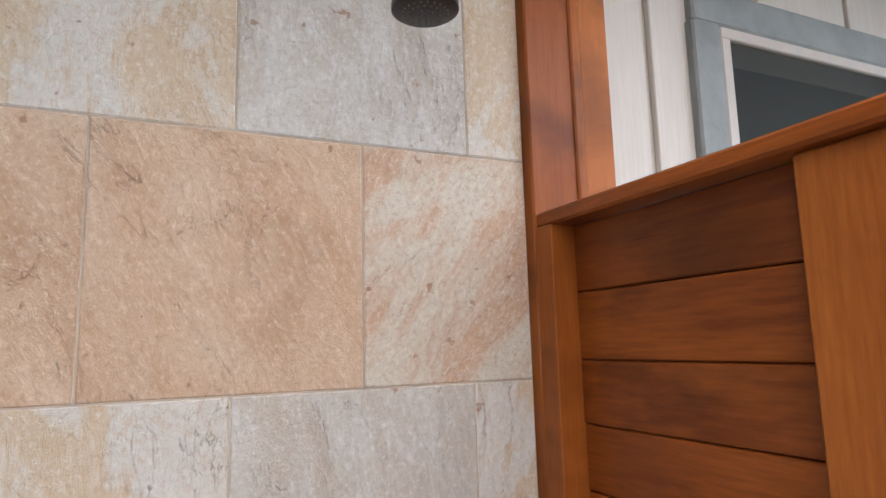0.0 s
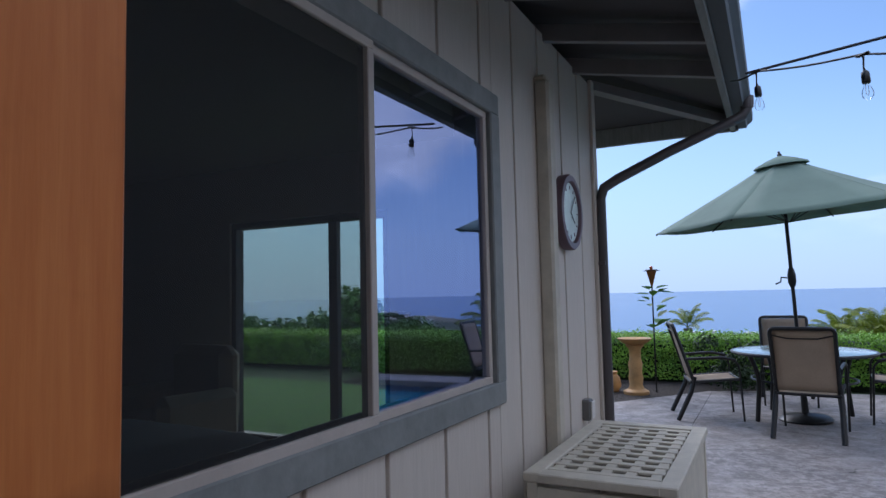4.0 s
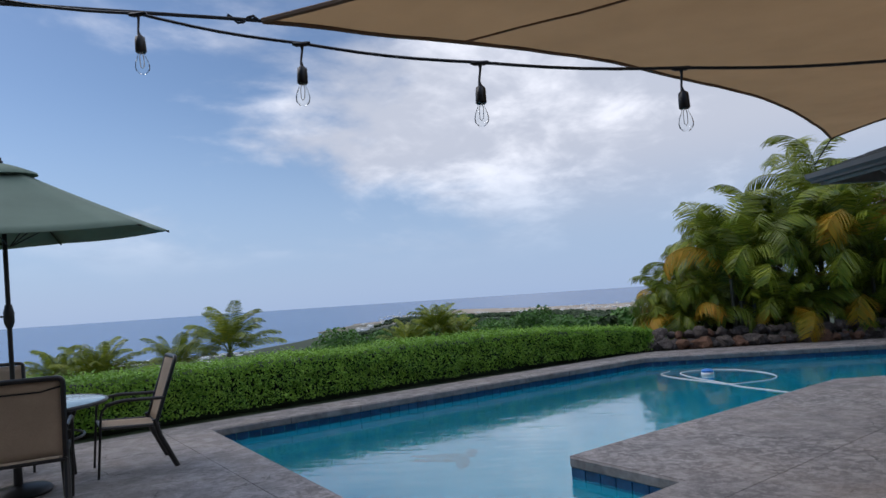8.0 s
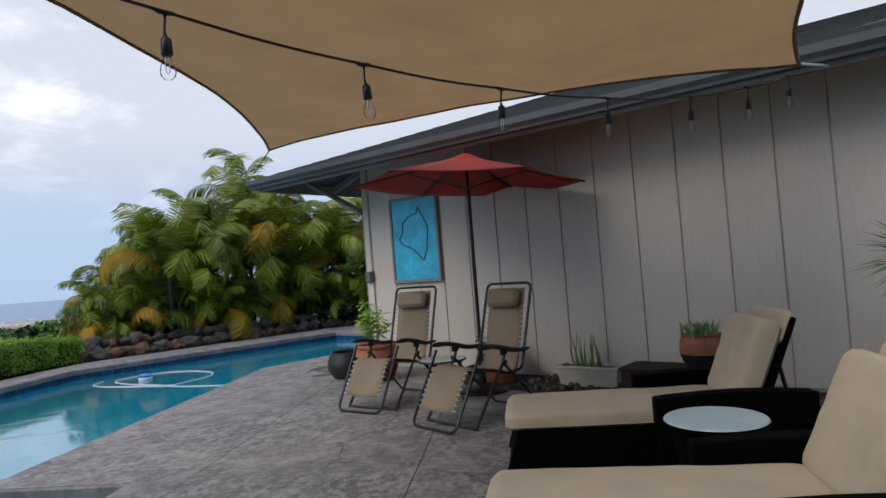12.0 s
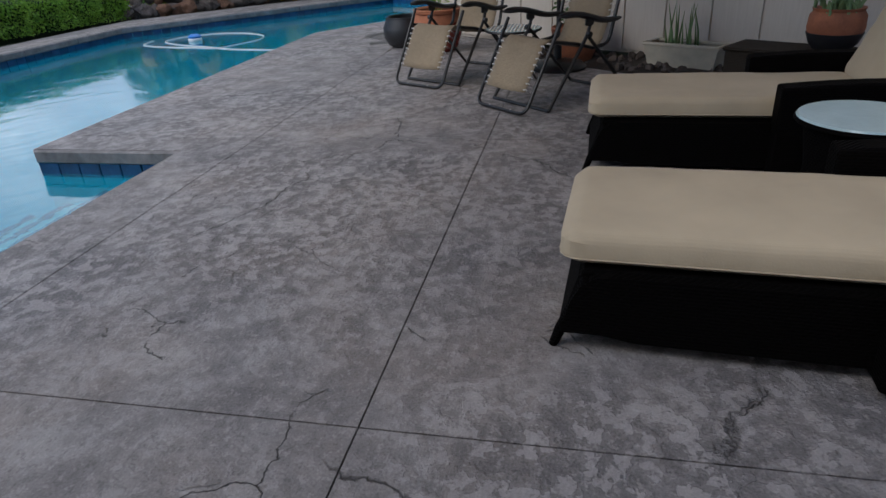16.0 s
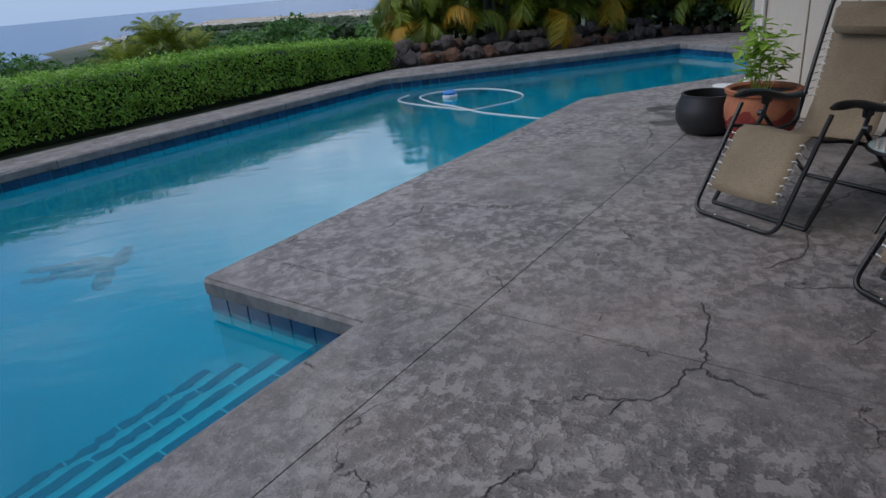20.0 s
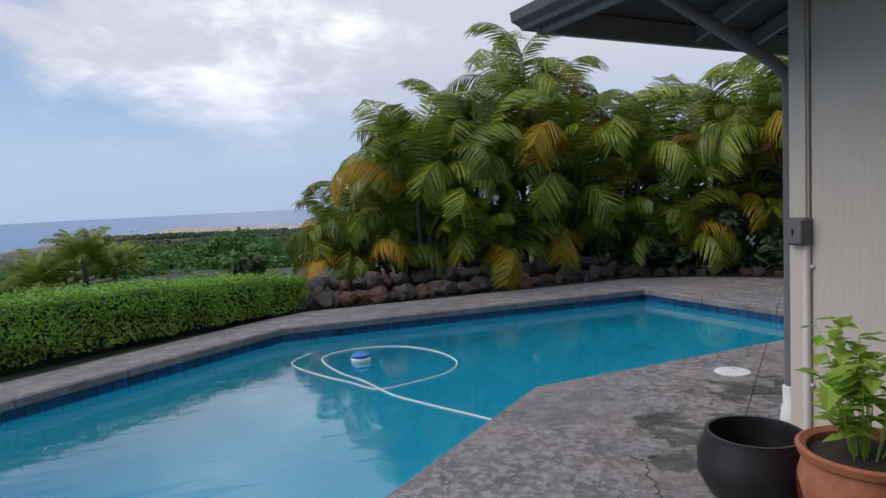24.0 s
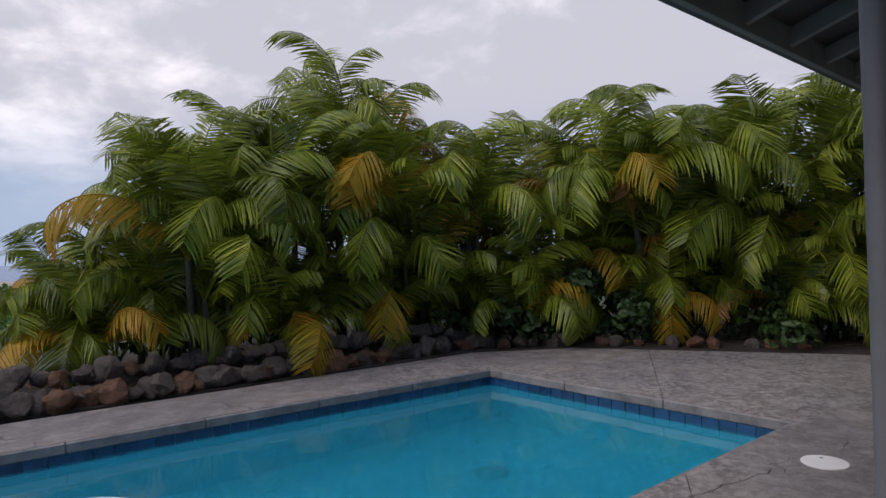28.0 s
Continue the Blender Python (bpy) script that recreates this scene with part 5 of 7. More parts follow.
def dining_chair(at):
    """A sling chair that faces local +y, its feet at z = 0."""
    ch = thing("dining_chair", "brown metal patio chair with a tan sling seat", "chair", at, "chairs round the patio table")
    def sheet(y0, z0, y1, z1, w, sag):
        return lambda u, v: ((u - 0.5) * w, y0 + (y1 - y0) * v, z0 + (z1 - z0) * v - sag * math.sin(math.pi * u) * (0.4 + 0.6 * math.sin(math.pi * v)))
    s = part("seat", Mesh().grid(sheet(-0.20, 0.41, 0.27, 0.445, 0.50, 0.02), 8, 8), SLING, ch, smooth=True)
    solidify(s, 0.004)
    b = part("backrest", Mesh().grid(sheet(-0.20, 0.43, -0.36, 1.00, 0.49, 0.0), 8, 10), SLING, ch, smooth=True)
    solidify(b, 0.004)
    part("back_frame", Mesh().tube(bent([(-0.26, -0.18, 0.40), (-0.265, -0.375, 1.02), (0.265, -0.375, 1.02), (0.26, -0.18, 0.40)], 0.05), 0.019, 8), IRON, ch, smooth=True)
    part("stretch_bar", Mesh().tube([(-0.25, -0.36, 0.955), (-0.12, -0.345, 0.925), (0.12, -0.345, 0.925), (0.25, -0.36, 0.955)], 0.007, 6), IRON, ch, smooth=True)
    for sx in (-1, 1):
        part("seat_rail", Mesh().tube([(sx * 0.26, -0.22, 0.405), (sx * 0.26, 0.28, 0.44)], 0.015, 8), IRON, ch, smooth=True)
        part("leg", Mesh().tube([(sx * 0.265, -0.17, 0.46), (sx * 0.272, -0.215, 0.30), (sx * 0.285, -0.36, 0.0)], [0.020, 0.026, 0.024], 8), IRON, ch, smooth=True)
        part("leg", Mesh().tube(bent([(sx * 0.275, 0.30, 0.0), (sx * 0.285, 0.27, 0.62), (sx * 0.285, 0.12, 0.665), (sx * 0.275, -0.26, 0.645)], 0.09), 0.011, 8), IRON, ch, smooth=True)
        part("armrest", Mesh().tube(bent([(sx * 0.285, 0.24, 0.642), (sx * 0.285, 0.1, 0.672), (sx * 0.275, -0.26, 0.65)], 0.05), 0.015, 8), IRON, ch, smooth=True)
    part("cross_bar", Mesh().tube([(-0.26, 0.27, 0.44), (0.26, 0.27, 0.44)], 0.012, 8), IRON, ch)
    part("cross_bar", Mesh().tube([(-0.26, -0.21, 0.40), (0.26, -0.21, 0.40)], 0.014, 8), IRON, ch)
    return ch


first_chair = dining_chair(pose(0.36, 6.93, 0, 0, 0, -9))
for x, y, a in ((-0.60, 7.55, -76), (1.24, 7.85, 86), (0.20, 8.75, 183)):
    copy_thing(first_chair, pose(x, y, 0, 0, 0, a))
TX, TY = 0.33, 7.72
tb = thing("patio_table", "round patio table with a pale glass top", "table", pose(TX, TY, 0))
top = part("tabletop", Mesh().lathe([(0.03, 0.708), (0.66, 0.708), (0.675, 0.714), (0.66, 0.720), (0.03, 0.720)], 56), FROST, tb, "pale frosted glass top", smooth=True)
part("rim", Mesh().tube([(0.68 * math.cos(2 * math.pi * k / 56), 0.68 * math.sin(2 * math.pi * k / 56), 0.706) for k in range(56)], 0.017, 8, closed=True), IRON, tb, smooth=True)
for k in range(4):
    a = radians(35 + 90 * k)
    part("leg", Mesh().tube(bent([(0.60 * math.cos(a), 0.60 * math.sin(a), 0.70), (0.50 * math.cos(a), 0.50 * math.sin(a), 0.45), (0.55 * math.cos(a), 0.55 * math.sin(a), 0.0)], 0.2), 0.024, 10), IRON, tb, smooth=True)
part("lower_ring", Mesh().tube([(0.50 * math.cos(2 * math.pi * k / 40), 0.50 * math.sin(2 * math.pi * k / 40), 0.42) for k in range(40)], 0.012, 6, closed=True), IRON, tb, smooth=True)


def umbrella(name, label, cloth, at, radius, ribs, z_rim, z_top, z_pole, tilt, base, crank):
    """A market umbrella: canopy panels sag between the ribs and stand over a vent cap."""
    um = thing(name, label, "umbrella", at)
    part("pole", Mesh().tube([(0, 0, 0.05), (0, 0, z_pole)], 0.019, 12), IRON, um, smooth=True)
    tm = Matrix.Translation((0, 0, z_pole)) @ tilt
    def panel(j):
        def fn(u, v):
            a = 2 * math.pi * (j + u) / ribs
            edge = math.cos(math.pi / ribs) / math.cos(2 * math.pi * (u - 0.5) / ribs)
            r = radius * (0.045 + 0.955 * v) * (edge if v > 0.02 else 1)
            droop = 0.035 * math.sin(math.pi * u) * v
            return (r * math.cos(a), r * math.sin(a), (z_top - z_rim) * (1 - v ** 0.92) - (z_top - z_rim) - droop * 0.6)
        return fn
    for j in range(ribs):
        g = Mesh(); g.m = tm
        ob = part("canopy_panel", g.grid(panel(j), 6, 10), cloth, um, smooth=True)
        solidify(ob, 0.003)
        a = 2 * math.pi * j / ribs
        rb = Mesh(); rb.m = tm
        part("rib", rb.tube([(0.03 * math.cos(a), 0.03 * math.sin(a), -0.02), (radius * 0.5 * math.cos(a), radius * 0.5 * math.sin(a), -(z_top - z_rim) * 0.53 - 0.012), (radius * math.cos(a), radius * math.sin(a), -(z_top - z_rim) - 0.01)], 0.008, 6), IRON, um)
        st = Mesh(); st.m = tm
        part("strut", st.tube([(0.02 * math.cos(a), 0.02 * math.sin(a), -(z_top - z_rim) - 0.05), (radius * 0.5 * math.cos(a), radius * 0.5 * math.sin(a), -(z_top - z_rim) * 0.53 - 0.02)], 0.006, 6), IRON, um)
    vc = Mesh(); vc.m = tm
    part("vent_cap", vc.lathe([(radius * 0.20, -0.085), (radius * 0.19, -0.065), (radius * 0.10, -0.01), (0.02, 0.03), (0.0, 0.03)], ribs * 3), cloth, um, smooth=True)
    fi = Mesh(); fi.m = tm
    part("finial", fi.lathe([(0.02, 0.02), (0.024, 0.045), (0.012, 0.06), (0.014, 0.075), (0.0, 0.085)], 12), IRON, um, smooth=True)
    if crank:
        cb = part("crank_box", Mesh().lathe([(0.024, 1.40), (0.04, 1.45), (0.042, 1.53), (0.026, 1.60)], 14), BLACK, um, smooth=True)
        part("crank_handle", Mesh().tube([(-0.04, 0, 1.50), (-0.10, 0, 1.51), (-0.11, 0, 1.46), (-0.16, 0, 1.44)], 0.008, 8), BLACK, cb)
    if base:
        part("base", Mesh().lathe([(0.25, 0.0), (0.255, 0.02), (0.22, 0.05), (0.08, 0.075), (0.035, 0.085), (0.03, 0.30), (0.0, 0.30)], 36), BLACK, um, smooth=True)
    return um


umbrella("patio_umbrella", "sage green market umbrella leaning over the table", GREENC, pose(0.33, 7.62, 0, 0, -2.0, 8), 1.37, 6, 2.16, 2.80, 2.79, Matrix.Rotation(radians(-3.0), 4, "Y") @ Matrix.Rotation(radians(2.2), 4, "X"), True, True)
umbrella("red_umbrella", "faded red market umbrella before the house wall", REDC, pose(6.55, 1.57, 0, 0, 0, 30), 1.19, 6, 2.10, 2.38, 2.38, Matrix.Rotation(radians(3.6), 4, Vector((0.866, -0.5, 0))), True, False)


# ---- wicker loungers ----
def lounger(at, label, back, lean):
    """A chaise whose foot stands at local y = 0 and whose back lies toward -y; x spans 0 to 0.68."""
    lg = thing("sun_lounger", label, "lounger", at, "wicker loungers by the pool")
    w, ln = 0.66, 1.98
    for sx in (0.0, w):
        side = [(-0.012, 0.06), (-0.042, 0.17), (-0.068, 0.222), (-0.105, 0.252), (-0.16, 0.262), (-ln + 0.10, 0.262), (-ln, 0.23), (-ln + 0.02, 0.03), (-ln + 0.10, 0.03), (-ln + 0.16, 0.045), (-0.24, 0.045), (-0.14, 0.062), (-0.07, 0.062)]
        m = Mesh()
        n = len(side)
        x0, x1 = sx - 0.022, sx + 0.022
        m.add([(x0, y, z) for y, z in side] + [(x1, y, z) for y, z in side], [tuple(range(n)), tuple(range(n, 2 * n))[::-1]] + [(i, n + i, n + (i + 1) % n, (i + 1) % n) for i in range(n)])
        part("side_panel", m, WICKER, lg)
        # arm: a wide box with a bowed top
        arm = Mesh()
        prof = []
        for k in range(13):
            u = k / 12
            prof.append((-0.85 - 0.86 * u, 0.445 + 0.022 * math.sin(math.pi * u)))
        prof += [(-1.71, 0.02), (-0.85, 0.02)]
        q = len(prof)
        a0, a1 = (sx - 0.10, sx + 0.02) if sx == 0.0 else (sx - 0.02, sx + 0.10)
        arm.add([(a0, y, z) for y, z in prof] + [(a1, y, z) for y, z in prof], [tuple(range(q)), tuple(range(q, 2 * q))[::-1]] + [(i, q + i, q + (i + 1) % q, (i + 1) % q) for i in range(q)])
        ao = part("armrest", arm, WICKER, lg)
        bv = ao.modifiers.new("edge", "BEVEL"); bv.width, bv.segments = 0.012, 2
        for yy in (-0.06, -ln + 0.05):
            part("leg", Mesh().tube([(sx, yy - 0.03, 0.24), (sx, yy + 0.045, 0.06), (sx, yy + (0.066 if yy > -1 else 0.03), 0.0)], [0.020, 0.018, 0.014], 8), WICKER, lg)
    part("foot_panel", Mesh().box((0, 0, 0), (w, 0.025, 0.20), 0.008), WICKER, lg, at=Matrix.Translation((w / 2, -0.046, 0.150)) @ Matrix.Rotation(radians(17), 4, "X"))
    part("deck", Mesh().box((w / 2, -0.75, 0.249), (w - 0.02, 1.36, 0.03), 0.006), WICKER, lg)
    th = radians(lean)
    up, nm = Vector((0, -math.cos(th), math.sin(th))), Vector((0, math.sin(th), math.cos(th)))
    seat_y = Vector((w / 2, -back, 0.355))
    part("back_frame", Mesh().box((0, 0, 0), (w - 0.04, 0.64, 0.03), 0.008), WICKER, lg, at=Matrix.Translation(seat_y - nm * 0.165 + up * 0.27) @ Matrix.Rotation(-th, 4, "X"))
    part("back_stay", Mesh().tube([seat_y - nm * 0.18 + up * 0.35 + Vector((-0.2, 0, 0)), (w / 2 - 0.2, -1.66, 0.24)], 0.012, 8), IRON, lg)
    part("back_stay", Mesh().tube([seat_y - nm * 0.18 + up * 0.35 + Vector((0.2, 0, 0)), (w / 2 + 0.2, -1.66, 0.24)], 0.012, 8), IRON, lg)

    def pillow(nm, l, wd, t, m):
        g = Mesh()
        nu, nv = 30, 44
        top, bot = [], []
        for j in range(nv + 1):
            for i in range(nu + 1):
                u, v = i / nu, j / nv
                e = min(u * wd, (1 - u) * wd, v * l, (1 - v) * l)
                rr = 0.05
                h = t / 2 * (1 if e > rr else math.sqrt(max(0, 1 - (1 - e / rr) ** 2)) * 0.60 + 0.40)
                puff = 0.003 * math.sin(math.pi * u) * math.sin(math.pi * v) + 0.004 * noise.noise((u * 5, v * 9, l))
                px, py, rc = (u - 0.5) * wd, (v - 0.5) * l, 0.075
                ox, oy = max(0.0, abs(px) - wd / 2 + rc), max(0.0, abs(py) - l / 2 + rc)
                if ox > 0 and oy > 0:
                    f = max(ox, oy) / math.hypot(ox, oy)
                    px, py = math.copysign(wd / 2 - rc + ox * f, px), math.copysign(l / 2 - rc + oy * f, py)
                top.append((px, py - l / 2, h + puff))
                bot.append((px, py - l / 2, -0.6 * h - 0.2 * t))
        nn = len(top)
        fc = []
        for j in range(nv):
            for i in range(nu):
                a, b, c, d = j * (nu + 1) + i, j * (nu + 1) + i + 1, (j + 1) * (nu + 1) + i + 1, (j + 1) * (nu + 1) + i
                fc += [(a, d, c, b), (nn + a, nn + b, nn + c, nn + d)]
        ring = [i for i in range(nu + 1)] + [(j + 1) * (nu + 1) - 1 for j in range(1, nv + 1)] + [nv * (nu + 1) + i for i in range(nu - 1, -1, -1)] + [j * (nu + 1) for j in range(nv - 1, 0, -1)]
        for a, b in zip(ring, ring[1:] + ring[:1]):
            fc.append((a, b, nn + b, nn + a))
        g.m = m
        g.add(top + bot, fc)
        ob = part(nm, g, CUSHION, lg, "cream fabric cushion", smooth=True)
        pp = Mesh(); pp.m = m
        x, y, z = wd / 2 + 0.001, l, -t * 0.28
        part("piping", pp.tube(bent([(x, -0.04, z), (x, 0.001, z), (-x, 0.001, z), (-x, -y - 0.001, z), (x, -y - 0.001, z), (x, -0.05, z)], 0.075), 0.0026, 6), CUSHION, ob)
        return ob
    pillow("seat_cushion", back + 0.06, 0.62, 0.105, Matrix.Translation((w / 2, 0.0, 0.322)))
    bm4 = Matrix.Translation(seat_y - nm * 0.07) @ Matrix.Rotation(-th, 4, "X")
    pillow("back_cushion", 0.54, 0.60, 0.14, bm4)
    fold = Mesh()
    fold.m = bm4
    fold.box((0, -0.52, -0.085), (0.57, 0.20, 0.075), 0.03)
    part("cushion_fold", fold, CUSHION, lg, "cream fabric flap over the back")
    part("tie", Mesh().tube([seat_y - nm * 0.12 + up * 0.30 + Vector((0.30, 0, 0)), seat_y - nm * 0.22 + up * 0.33 + Vector((0.35, 0, 0)), seat_y - nm * 0.27 + up * 0.22 + Vector((0.33, 0, 0))], 0.004, 5), CUSHION, lg)
    return lg


lounger(pose(2.315, 1.408, 0, 0, 0, -4.0), "dark brown wicker sun lounger with cream cushions", 1.235, 65)
lounger(pose(3.89, 1.318, 0, 0, 0, -1.5), "dark brown wicker sun lounger with cream cushions and raised back", 1.29, 68)
st = thing("side_table", "round wicker side table with a pale glass top", "table", pose(3.33, 0.285, -0.02))
part("body", Mesh().lathe([(0.18, 0.02), (0.19, 0.06), (0.18, 0.25), (0.21, 0.43), (0.24, 0.45), (0.0, 0.45)], 36), WICKER, st, smooth=True)
part("tabletop", Mesh().lathe([(0.235, 0.452), (0.240, 0.458), (0.235, 0.465), (0.0, 0.465)], 48), FROST, st, "pale green glass top", smooth=True)
part("rim", Mesh().tube([(0.236 * math.cos(2 * math.pi * k / 48), 0.236 * math.sin(2 * math.pi * k / 48), 0.448) for k in range(48)], 0.012, 6, closed=True), WICKER, st)


# ---- zero-gravity recliners ----
def recliner(at):
    """Faces local +y; the foot bar lies at y = 0.1, the head toward -y."""
    rc = thing("folding_recliner", "khaki sling folding recliner with black frame", "recliner", at, "folding recliners")
    hw, sw = 0.262, 0.205
    prof = [(0.05, 0.15), (-0.12, 0.435), (-0.18, 0.462), (-0.36, 0.425), (-0.55, 0.355), (-0.68, 0.375), (-0.75, 0.53), (-0.872, 1.045)]
    def strip(p0, p1, name):
        seg = prof[p0:p1 + 1]
        def fn(u, v):
            k = v * (len(seg) - 1)
            i = min(int(k), len(seg) - 2)
            t = k - i
            y, z = seg[i][0] * (1 - t) + seg[i + 1][0] * t, seg[i][1] * (1 - t) + seg[i + 1][1] * t
            return ((u - 0.5) * 2 * sw, y - 0.006 * math.sin(math.pi * u), z - 0.010 * math.sin(math.pi * u))
        o = part(name, Mesh().grid(fn, 6, 14), ZGSLING, rc, smooth=True)
        solidify(o, 0.004)
        return o
    fs = strip(0, 2, "leg_sling")
    bs = strip(2, 7, "seat_sling")
    for ob, a, b, nl in ((fs, 0, 1, 8), (bs, 6, 7, 9)):
        for sx in (-1, 1):
            for k in range(nl):
                t = 0.04 + 0.92 * k / (nl - 1) if ob is fs else 0.02 + 0.66 * k / (nl - 1)
                y = prof[a][0] + (prof[b][0] - prof[a][0]) * t
                z = prof[a][1] + (prof[b][1] - prof[a][1]) * t
                part("lace", Mesh().tube([(sx * (sw - 0.010), y - 0.004, z - 0.006), (sx * (sw - 0.012), y + 0.008, z + 0.008), (sx * (sw + 0.010), y + 0.008, z + 0.012), (sx * (sw + 0.016), y, z)], 0.0028, 5), WHITE, ob, "white elastic lace")
                part("cord", Mesh().tube([(sx * (sw + 0.014), y, z + 0.002), (sx * (hw - 0.008), y + 0.004, z - 0.010)], 0.0022, 5), BLACK, ob, "black cord")
    part("foot_frame", Mesh().tube(bent([(-hw, -0.215, 0.575), (-hw, 0.10, 0.016), (hw, 0.10, 0.016), (hw, -0.215, 0.575)], 0.075, 6), 0.0125, 8), IRON, rc, smooth=True)
    for x in (-0.11, 0.11):
        part("rivet", Mesh().lathe([(0.006, 0.0), (0.005, 0.003), (0.0, 0.004)], 8, (x, 0.10, 0.027)), WHITE, rc)
    part("back_frame", Mesh().tube(bent([(-hw, -0.52, 0.37), (-hw, -0.69, 0.38), (-hw, -0.892, 1.085), (hw, -0.892, 1.085), (hw, -0.69, 0.38), (hw, -0.52, 0.37)], 0.06, 5), 0.0125, 8), IRON, rc, smooth=True)
    for sx in (-1, 1):
        x = sx * (hw + 0.03)
        part("seat_rail", Mesh().tube([(sx * hw, -0.15, 0.455), (sx * hw, -0.36, 0.42), (sx * hw, -0.54, 0.368)], 0.0115, 8), IRON, rc)
        part("leg", Mesh().tube([(x, -0.09, 0.012), (x, -0.44, 0.47), (x, -0.47, 0.555)], 0.0125, 8), IRON, rc)
        part("leg", Mesh().tube([(x, -0.90, 0.012), (x, -0.44, 0.47)], 0.0125, 8), IRON, rc)
        ar = Mesh()
        ar.m = Matrix.Translation((x - sx * 0.012, -0.475, 0.580)) @ Matrix.Rotation(radians(6.5), 4, "X") @ Matrix.Diagonal((1.0, 1.0, 0.55, 1.0))
        pts, rad = [], []
        for k in range(13):
            u = k / 12
            pts.append((0, 0.29 - 0.59 * u, 0.030 * math.sin(2.0 * math.pi * u)))
            rad.append(0.027 + 0.013 * math.sin(math.pi * u) + (0.006 if k in (1, 2) else 0) - (0.009 if k in (0, 12) else 0))
        ar.tube(pts, rad, 10)
        part("armrest", ar, BLACK, rc, "black moulded armrest", smooth=True)
        part("bracket", Mesh().box((x, -0.455, 0.555), (0.026, 0.075, 0.05), 0.008), BLACK, rc)
        part("lock_knob", Mesh().tube([(x, -0.44, 0.475), (x + sx * 0.03, -0.44, 0.475)], 0.020, 10), BLACK, rc)
    for y in (-0.09, -0.90):
        part("floor_bar", Mesh().tube([(-hw - 0.03, y, 0.012), (hw + 0.03, y, 0.012)], 0.0125, 8), IRON, rc)
    hp = Mesh()
    hp.m = Matrix.Translation((0, -0.848, 0.955)) @ Matrix.Rotation(radians(-77), 4, "X")
    hp.box((0, 0, 0.045), (0.38, 0.165, 0.085), 0.035)
    part("head_pillow", hp, ZGSLING, rc, "khaki roll pillow", smooth=True)
    return rc


first_rec = recliner(pose(5.935, 2.640, 0, 0, 0, 60.5))
copy_thing(first_rec, pose(5.160, 1.843, 0, 0, 0, 47))
gt = thing("side_table", "small round glass table with slatted reflections", "table", pose(6.12, 1.92, 0))
part("tabletop", Mesh().lathe([(0.22, 0.40), (0.225, 0.406), (0.22, 0.412), (0.0, 0.412)], 40), FROST, gt, "pale glass top")
part("rim", Mesh().tube([(0.225 * math.cos(2 * math.pi * k / 40), 0.225 * math.sin(2 * math.pi * k / 40), 0.402) for k in range(40)], 0.010, 6, closed=True), IRON, gt)
for k in range(13):
    y = -0.18 + 0.03 * k
    w = math.sqrt(max(0.0, 0.205 ** 2 - y * y))
    part("slat", Mesh().box((0, y, 0.415), (2 * w, 0.012, 0.008), 0.002), CONDUIT, gt, "silver slat")
for k in range(3):
    a = radians(120 * k + 20)
    part("leg", Mesh().tube([(0.20 * math.cos(a), 0.20 * math.sin(a), 0.40), (0.08 * math.cos(a), 0.08 * math.sin(a), 0.2), (0.2 * math.cos(a), 0.2 * math.sin(a), 0)], 0.009, 8), IRON, gt)

# ---- shade sail and festoon lights ----
SA, SB, SC, SD = Vector((1.10, 3.68, 2.70)), Vector((7.62, 4.02, 2.86)), Vector((4.62, -0.84, 2.46)), Vector((1.75, -0.55, 2.85))
def sail_edge(a, b, mid, sag):
    def fn(t):
        p = a.lerp(b, t)
        return p + (mid - (a + b) / 2).normalized() * sag * 4 * t * (1 - t)
    return fn
SM = (SA + SB + SC + SD) / 4
eAB, eDC, eAD, eBC = sail_edge(SA, SB, SM, 0.50), sail_edge(SD, SC, SM, 0.30), sail_edge(SA, SD, SM, 0.62), sail_edge(SB, SC, SM, 0.42)
def sail_fn(u, v):
    p = eAB(u) * (1 - v) + eDC(u) * v + eAD(v) * (1 - u) + eBC(v) * u
    p = p - ((SA * (1 - u) + SB * u) * (1 - v) + (SD * (1 - u) + SC * u) * v)
    p.z -= 0.10 * math.sin(math.pi * u) * math.sin(math.pi * v) + 0.008 * math.sin(17 * u + 9 * v)
    p.z += 0.012 * noise.noise((u * 11 + v * 4, v * 8, 3.3)) + 0.005 * noise.noise((u * 26 - v * 9, v * 18, 1.3))
    return p
sail = thing("shade_sail", "tan fabric shade sail stretched between the roofs", "shade sail")
part("cloth", Mesh().grid(sail_fn, 80, 64), SAILC, sail, smooth=True)
for fn, nm in ((lambda t: sail_fn(t, 0), "hem"), (lambda t: sail_fn(t, 1), "hem"), (lambda t: sail_fn(0, t), "hem"), (lambda t: sail_fn(1, t), "hem")):
    part(nm, Mesh().tube([fn(k / 40) for k in range(41)], 0.014, 6), plain("brown hem tape", (0.16, 0.10, 0.06), 0.8) if "brown hem tape" not in bpy.data.materials else bpy.data.materials["brown hem tape"], sail, "brown hem")
part("seam", Mesh().tube([sail_fn(0.16 + 0.05 * k / 30, k / 30) + Vector((0, 0, -0.004)) for k in range(31)], 0.006, 5), bpy.data.materials["brown hem tape"], sail, "dark sewn seam")
ROPE = plain("dark rope", (0.02, 0.02, 0.022), 0.8)
part("rope", Mesh().tube([SA, SA + Vector((-0.10, 0.03, 0.0)), (0.02, 3.97, 2.67)], 0.008, 6), ROPE, sail, "dark tie rope")
part("hook", Mesh().tube([SA + Vector((-0.02 - 0.02 * k, 0.008 * k, 0.018 * math.sin(k * 1.3))) for k in range(7)], 0.007, 6), ROPE, sail)
